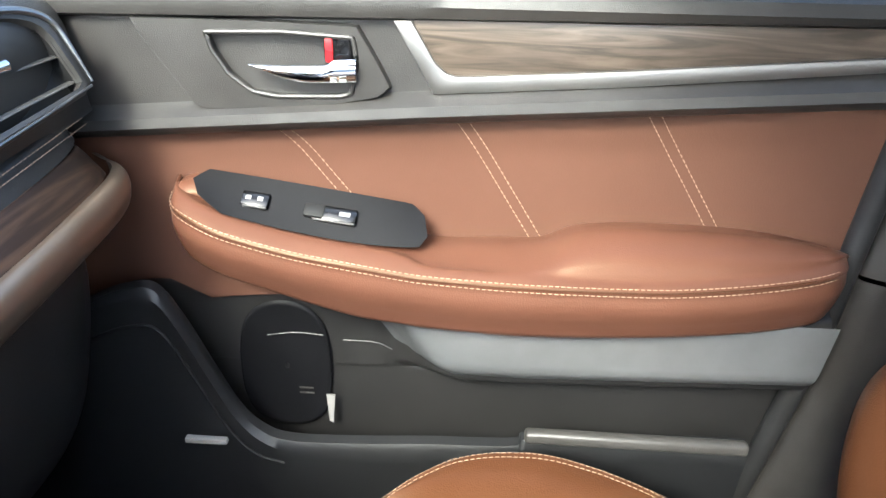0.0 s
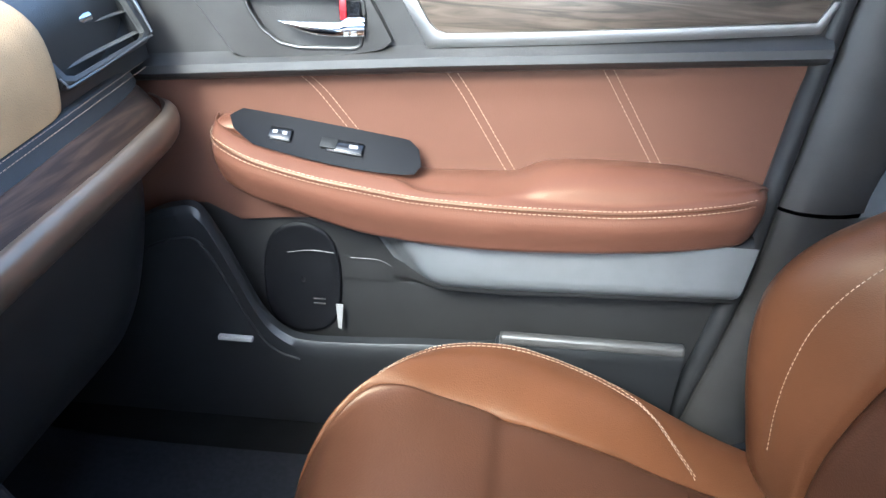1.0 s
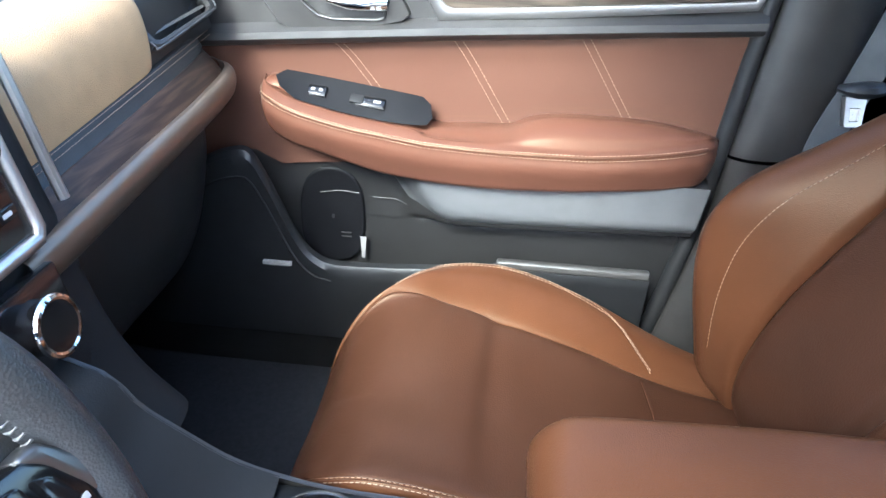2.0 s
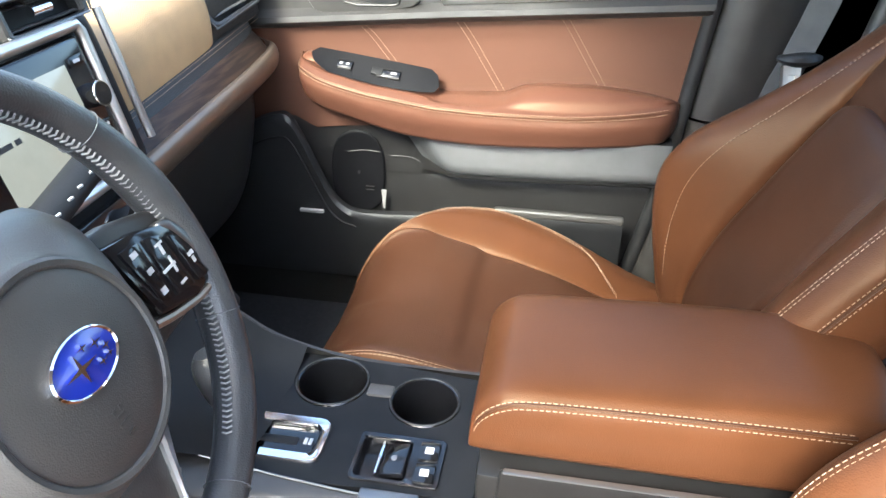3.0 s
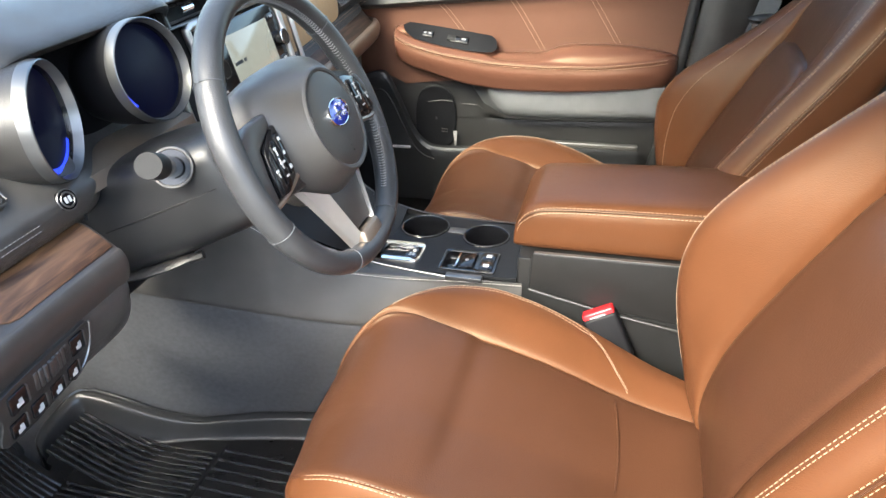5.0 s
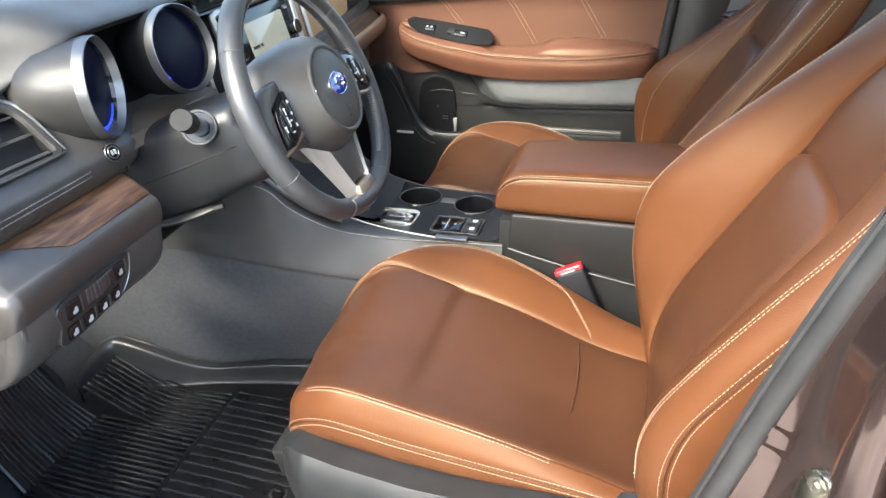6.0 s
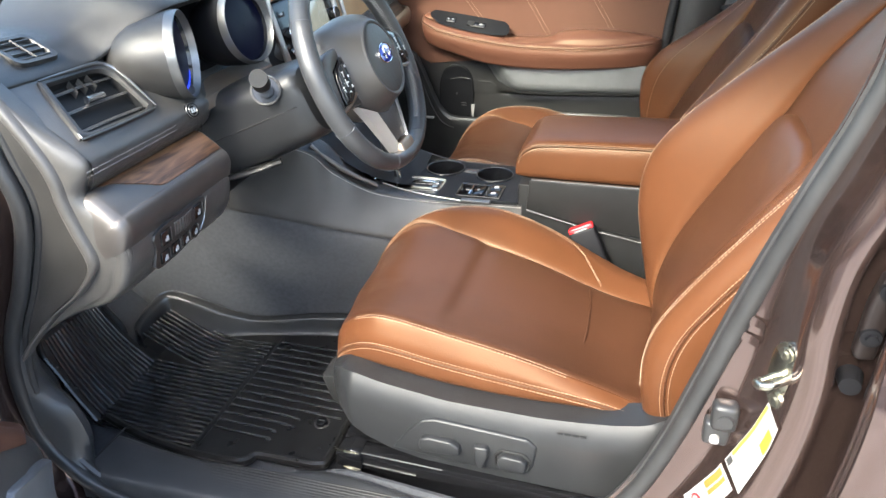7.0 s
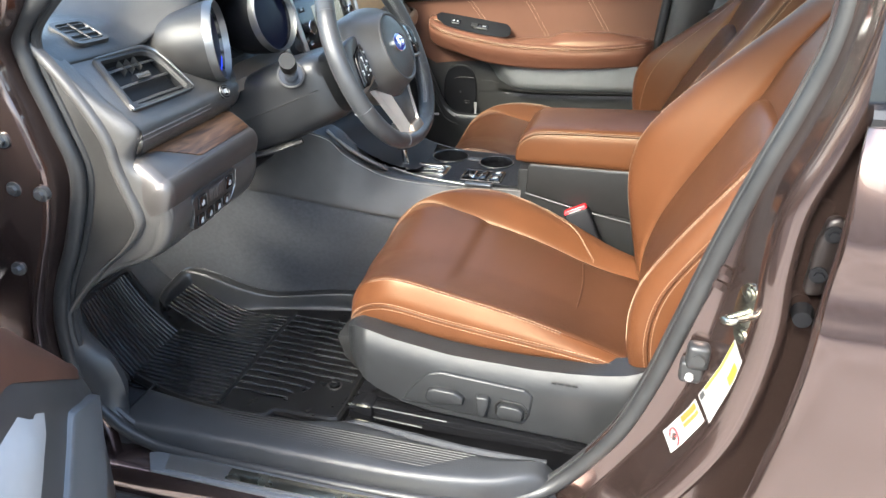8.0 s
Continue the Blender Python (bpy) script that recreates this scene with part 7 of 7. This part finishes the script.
out_n = Vector((-0.78, -0.62, 0.0)).normalized()
side_n = Vector((0, 0, 1)).cross(out_n)
jz = Matrix.Translation((0.600, -0.768, 0.838)) @ Matrix((side_n, Vector((0, 0, 1)), out_n)).transposed().to_4x4()
plate_o = [(0.021 * math.copysign(abs(math.cos(k)) ** 0.7, math.cos(k)), 0.046 * math.sin(k)) for k in np.linspace(0, 2 * math.pi, 33)[:-1]]
stk = part("striker", placed(prism(plate_o, "z", -0.002, 0.006, 0.002), jz), STEEL, pillar2, "zinc-plated door striker")
part("striker_loop", placed(tube([(0.009, 0.004, 0.004), (0.009, 0.004, 0.022), (0.008, 0.003, 0.032), (0.003, 0.001, 0.036), (-0.003, -0.001, 0.036), (-0.008, -0.003, 0.032), (-0.009, -0.004, 0.022), (-0.009, -0.004, 0.004)], 0.0052, 12, 36, up=(0.01, 1, 0.01)), jz), STEEL, stk)
for y in (-0.032, 0.032):
    part("striker_bolt", placed(joined(rod((0, y, 0.004), (0, y, 0.0085), 0.0095, 0.009, 24, 0.001), rod((0, y, 0.008), (0, y, 0.0105), 0.005, 0.0045, 6)), jz), STEEL, stk)
bump = part("bump_stop", block((0.536, -0.738, 0.716), (0.568, -0.712, 0.756), 0.008, 3), SEAL, pillar2, "grey rubber bump stop")
part("bump_cap", rod((0.5445, -0.728, 0.702), (0.5435, -0.7365, 0.702), 0.006), WHITE, bump)
part("bump_button", rod((0.5535, -0.735, 0.736), (0.5520, -0.7415, 0.736), 0.010, 0.009, 20, 0.002), SEAL, bump)
part("bump_foot", block((0.530, -0.731, 0.688), (0.564, -0.708, 0.724), 0.006, 3), SEAL, bump)


def on_jamb(f, z, up=0.0025):
    xs, xo = interp(SEAL_R, z) - 0.004, max(interp(OUT_R, z), interp(SEAL_R, z) + 0.016)
    w = xo - xs
    ff, yy = (0.10, 0.45, 0.55, 0.80, 0.92, 1.0), (-0.704, -0.712, -0.720, -0.762, -0.786, -0.796)
    return (xs + f * w - up * 0.8, float(np.interp(f, ff, yy)) - up * 0.7, z)


def sticker(name, quad, box_, mat_, parent, up, label="", n=8):
    """A label on the jamb: quad holds its corners (across, height), box_ the stretch of it that is covered."""
    (fa, za), (fb, zb), (fc, zc), (fd, zd) = quad
    u0, u1, v0, v1 = box_

    def at(u, v):
        return on_jamb((fa * (1 - u) + fb * u) * (1 - v) + (fd * (1 - u) + fc * u) * v, (za * (1 - u) + zb * u) * (1 - v) + (zd * (1 - u) + zc * u) * v, up)
    return part(name, loft([[at(u0 + (u1 - u0) * i / n, v0 + (v1 - v0) * j / n) for i in range(n + 1)] for j in range(n + 1)]), mat_, parent, label)


for z in (0.842, 0.866):
    sticker("embossed_bar", [(0.22, z), (0.50, z - 0.004), (0.50, z + 0.007), (0.22, z + 0.011)], (0, 1, 0, 1), PAINT, pillar2, 0.0035, n=3)
Q1 = [(0.68, 0.68), (0.9, 0.664), (0.95, 0.78), (0.8, 0.796)]
Q2 = [(0.59, 0.592), (0.8, 0.582), (0.85, 0.66), (0.67, 0.672)]
s1 = sticker("load_sticker", Q1, (0, 1, 0, 1), WHITE, pillar2, 0.002, "white load sticker with a yellow block")
sticker("sticker_block", Q1, (0.60, 0.93, 0.60, 0.86), YELLOW, s1, 0.003)
sticker("sticker_band", Q1, (0.04, 0.15, 0.16, 0.97), YELLOW, s1, 0.003)
sticker("sticker_badge", Q1, (0.06, 0.26, 0.03, 0.13), BLACK_PRINT, s1, 0.003)
for k in range(6):
    sticker("sticker_line", Q1, (0.26 + 0.05 * (k % 2), 0.88 if k % 3 else 0.6, 0.10 + 0.075 * k, 0.12 + 0.075 * k), GREY_PRINT, s1, 0.003, n=3)
s2 = sticker("warning_sticker", Q2, (0, 1, 0, 1), WHITE, pillar2, 0.002, "white warning sticker with orange bars")
for v0, u0, u1 in ((0.50, 0.08, 0.34), (0.50, 0.42, 0.58)):
    sticker("sticker_bar", Q2, (u0, u1, v0, 0.95), ORANGE, s2, 0.003)
for k in range(3):
    sticker("sticker_line", Q2, (0.68 + 0.1 * k, 0.72 + 0.1 * k, 0.52, 0.9), GREY_PRINT, s2, 0.003, n=3)
cc = np.array(on_jamb(0.72, 0.604, 0.0045))
ex, ez = np.array(on_jamb(0.76, 0.604, 0.0045)) - cc, np.array((0.0, 0, 1.0))
ex /= np.linalg.norm(ex)
part("warning_ring", tube([tuple(cc + 0.013 * (math.cos(k) * ex + math.sin(k) * ez)) for k in np.linspace(0, 2 * math.pi, 25)[:-1]], 0.0013, 5, closed=True), RED, s2, "red ring sign")
part("warning_slash", tube([tuple(cc + 0.012 * (ex * 0.7 + ez * 0.7)), tuple(cc - 0.012 * (ex * 0.7 + ez * 0.7))], 0.0011, 5), RED, s2)
part("warning_mark", tube([tuple(cc - 0.005 * ez), tuple(cc + 0.005 * ez)], 0.003, 6), BLACK_PRINT, s2)

# front jamb with hinge bolts
rows = []
for z in (0.385, 0.42, 0.47, 0.563, 0.670, 0.785, 0.85, 0.910, 0.96, 0.999, 1.05, 1.093, 1.146, 1.207, 1.30):
    x = float(np.interp(z, [r[0] for r in SEAL_F[::-1]], [r[1] for r in SEAL_F[::-1]]))
    rows.append([(x + 0.012, -0.775, z), (x - 0.008, -0.790, z), (x - 0.014, -0.800, z), (x - 0.016, -0.826, z), (x - 0.020, -0.834, z), (x - 0.030, -0.838, z), (x - 0.065, -0.842, z), (x - 0.10, -0.850, z), (x - 0.125, -0.875, z), (x - 0.15, -0.90, z)])
front = part("front_jamb", loft(rows, dense=(60, 36)), PAINT, pillar2, "brown metallic front jamb")
for x, y, z in ((-0.466, -0.840, 1.016), (-0.471, -0.840, 0.938), (-0.425, -0.838, 0.933), (-0.512, -0.840, 0.794)):
    part("bolt", joined(rod((x, y + 0.006, z), (x + 0.001, y - 0.004, z), 0.012, 0.012, 20, 0.001), rod((x, y - 0.003, z), (x + 0.001, y - 0.010, z), 0.0075, 0.007, 6, 0.001)), RING, front, "dark painted bolt")

# ---- rear door, closed ----
rear = thing("door_2", (1.1, -0.85, 0.4), "closed brown metallic rear door with dark window trim", "car door", kind="structure")
EDGE = [(0.30, 0.560), (0.40, 0.588), (0.607, 0.636), (0.764, 0.657), (0.985, 0.668), (1.14, 0.668)]
rows = []
for z, bulge in ((0.33, -0.015), (0.45, -0.006), (0.58, 0.003), (0.70, 0.010), (0.80, 0.013), (0.87, 0.012), (0.905, 0.004), (0.94, 0.000), (0.985, 0.003), (1.03, -0.004), (1.08, -0.016), (1.125, -0.032)):
    xe = interp(EDGE, z)
    rows.append([(xe + 0.06, -0.70, z), (xe + 0.03, -0.785, z), (xe + 0.010, -0.806, z), (xe - 0.002, -0.832, z), (xe - 0.001, -0.845 - bulge * 0.6, z), (xe + 0.010, -0.853 - bulge, z), (xe + 0.10, -0.858 - bulge, z), (xe + 0.4, -0.866 - bulge, z), (xe + 0.9, -0.862 - bulge, z)])
part("door_skin", loft(rows, dense=(60, 30)), PAINT, rear, "brown metallic door skin")
part("belt_moulding", tube([(0.666, -0.832, 1.128), (0.9, -0.838, 1.135), (1.5, -0.83, 1.15)], 0.012, 8, 16), GLOSS, rear, "gloss black belt moulding")
part("window_frame", loft([[(x, y, z) for x, y, z in ((0.666 + d, -0.815 + 0.3 * d, 1.13), (0.666 + d, -0.79 + 0.3 * d, 1.25), (0.666 + d, -0.75, 1.40))] for d in (0.0, 0.05)]), GLOSS, rear, "black window frame")
part("window_pane", loft([[(x, -0.80 + (z - 1.13) * 0.45, z) for z in (1.13, 1.4)] for x in (0.74, 1.6)]), GLASS, rear)
h_ = part("hinge", prism([(0.650, 0.898), (0.656, 0.892), (0.672, 0.895), (0.680, 0.990), (0.672, 0.998), (0.660, 0.994), (0.653, 0.960)], "y", -0.800, -0.782, 0.005, 3), HINGE_DARK, rear, "dark painted door hinge")
for x, z in ((0.668, 0.978), (0.662, 0.924)):
    part("hinge_bolt", joined(rod((x, -0.795, z), (x - 0.001, -0.804, z), 0.011, 0.010, 24, 0.001), rod((x, -0.803, z), (x - 0.001, -0.809, z), 0.0065, 0.006, 6, 0.001)), BLACK_PANEL, h_)
part("door_grommet", rod((0.660, -0.775, 0.857), (0.657, -0.797, 0.857), 0.014, 0.011, 20, 0.003), BLACK_PANEL, rear)

# ---- driver door, wide open ----
od = thing("door_3", (-0.6, -0.9, 0.45), "open driver door with tan leather armrest and black plastic lining", "car door", kind="structure")
DM = Matrix.Translation((-0.575, -0.905, 0)) @ pose(0, 0, 0, 0, 0, -66)
part("door_shell", placed(block((0.0, -0.11, 0.36), (1.05, -0.02, 1.14), 0.02, 3), DM), PAINT, od, "brown metallic door shell")
rows = []
for u, w in ((0.02, 0.0), (0.03, 0.028), (0.06, 0.04), (0.5, 0.05), (1.0, 0.045)):
    rows.append([(u, -0.02, 0.42), (u, w, 0.44), (u, w + 0.006, 0.60), (u, w, 0.80), (u, w + 0.004, 0.95), (u, w - 0.01, 1.12), (u, -0.03, 1.14)])
part("lining", placed(loft(rows, dense=(24, 24)), DM), PLASTIC, od, "black door lining")
POCKET_W = [(0.045, 0.12), (0.06, 0.156), (0.09, 0.192), (0.127, 0.210), (0.2, 0.224), (0.35, 0.231), (0.8, 0.232)]
POCKET_Z = [(0.045, 0.660), (0.08, 0.668), (0.127, 0.682), (0.2, 0.735), (0.35, 0.840), (0.8, 0.860)]


def pocket_face(u, z, up=0.0):
    """A point on the swelling face of the door pocket, by its place along the door and its height."""
    w = interp(POCKET_W, u) + up
    f = (z - 0.34) / (interp(POCKET_Z, u) - 0.34)
    return (u, w - 0.02 * (1 - f) ** 2 - 0.018 * max(0, (f - 0.85) / 0.15) ** 2, z)


ARM_TOP = [(0.05, 0.668), (0.10, 0.694), (0.126, 0.710), (0.16, 0.742), (0.208, 0.788), (0.262, 0.845), (0.306, 0.892), (0.40, 0.925), (0.8, 0.935)]
rows = []
for u in np.linspace(0.05, 0.8, 40):
    zt, zb, w = interp(ARM_TOP, u), interp(POCKET_Z, u) - 0.008, interp(POCKET_W, u) - 0.012
    zt = max(zt, zb + 0.012)
    rows.append([(u, 0.03, zt), (u, w * 0.7, zt), (u, w - 0.010, zt - 0.004), (u, w - 0.003, zt * 0.75 + zb * 0.25), (u, w, zt * 0.5 + zb * 0.5), (u, w - 0.002, zb + 0.004), (u, w * 0.8, zb), (u, 0.03, zb)])
# Lighter door leather makes up for missing light on this armrest.
part("armrest", placed(loft(rows), DM), LEATHER_DOOR, od, "tan leather armrest")
rows = []
for u in (0.045, 0.05, 0.06, 0.075, 0.09, 0.127, 0.16, 0.2, 0.27, 0.35, 0.5, 0.8):
    top = interp(POCKET_Z, u)
    rows.append([(u, 0.03, top + 0.002), pocket_face(u, top)] + [pocket_face(u, 0.34 + (top - 0.34) * f) for f in (0.95, 0.88, 0.75, 0.6, 0.45, 0.3, 0.15, 0.0)] + [(u, 0.02, 0.335)])
# Grey raised above the black lining, since the open door renders in shade.
part("pocket", placed(loft([[(0.04, 0.03 + 0.7 * (y - 0.03), z) for x, y, z in rows[0]]] + rows), DM), PLASTIC_GREY, od, "dark grey door pocket")
rows = []
for j_, a in enumerate(np.linspace(0, 1, 14)):
    u = 0.285 + 0.50 * a
    rows.append([pocket_face(u + 1.15 * h, interp(POCKET_Z, u) - 0.030 - h, 0.010 if j_ and h else -0.004) for h in np.linspace(0, 0.40, 14)])
# Bright highlight of the pocket face, painted as a pale panel.
part("pocket_panel", placed(loft(rows), DM), POCKET_GLARE, od, "pocket face with its highlight painted pale grey")
rows = []
for a, up in ((0.0, -0.004), (0.03, 0.003), (0.09, 0.008), (0.3, 0.009), (0.6, 0.009), (0.9, 0.008), (0.97, 0.003), (1.0, -0.004)):
    u, z = 0.105 + 0.155 * a, 0.640 + 0.083 * a - 0.014 * (2 * a - 1) ** 6
    rows.append([pocket_face(u + h * (0.83 + 0.32 * a), z - h, up if h > 0 else -0.004) for h in (0.0, 0.003, 0.010, 0.05, 0.10, 0.16, 0.22, 0.28)])
# Still lighter grey, again to offset shade on the open door.
part("pocket_end", placed(loft(rows, dense=(30, 30)), DM), PLASTIC_SATIN, od, "raised pocket end in grey lightened against shade")
part("check_arm", tube([(-0.56, -0.80, 0.772), (-0.56, -0.86, 0.772), (-0.57, -0.90, 0.772)], 0.008, 6, 8, flat=0.5), STEEL, od)
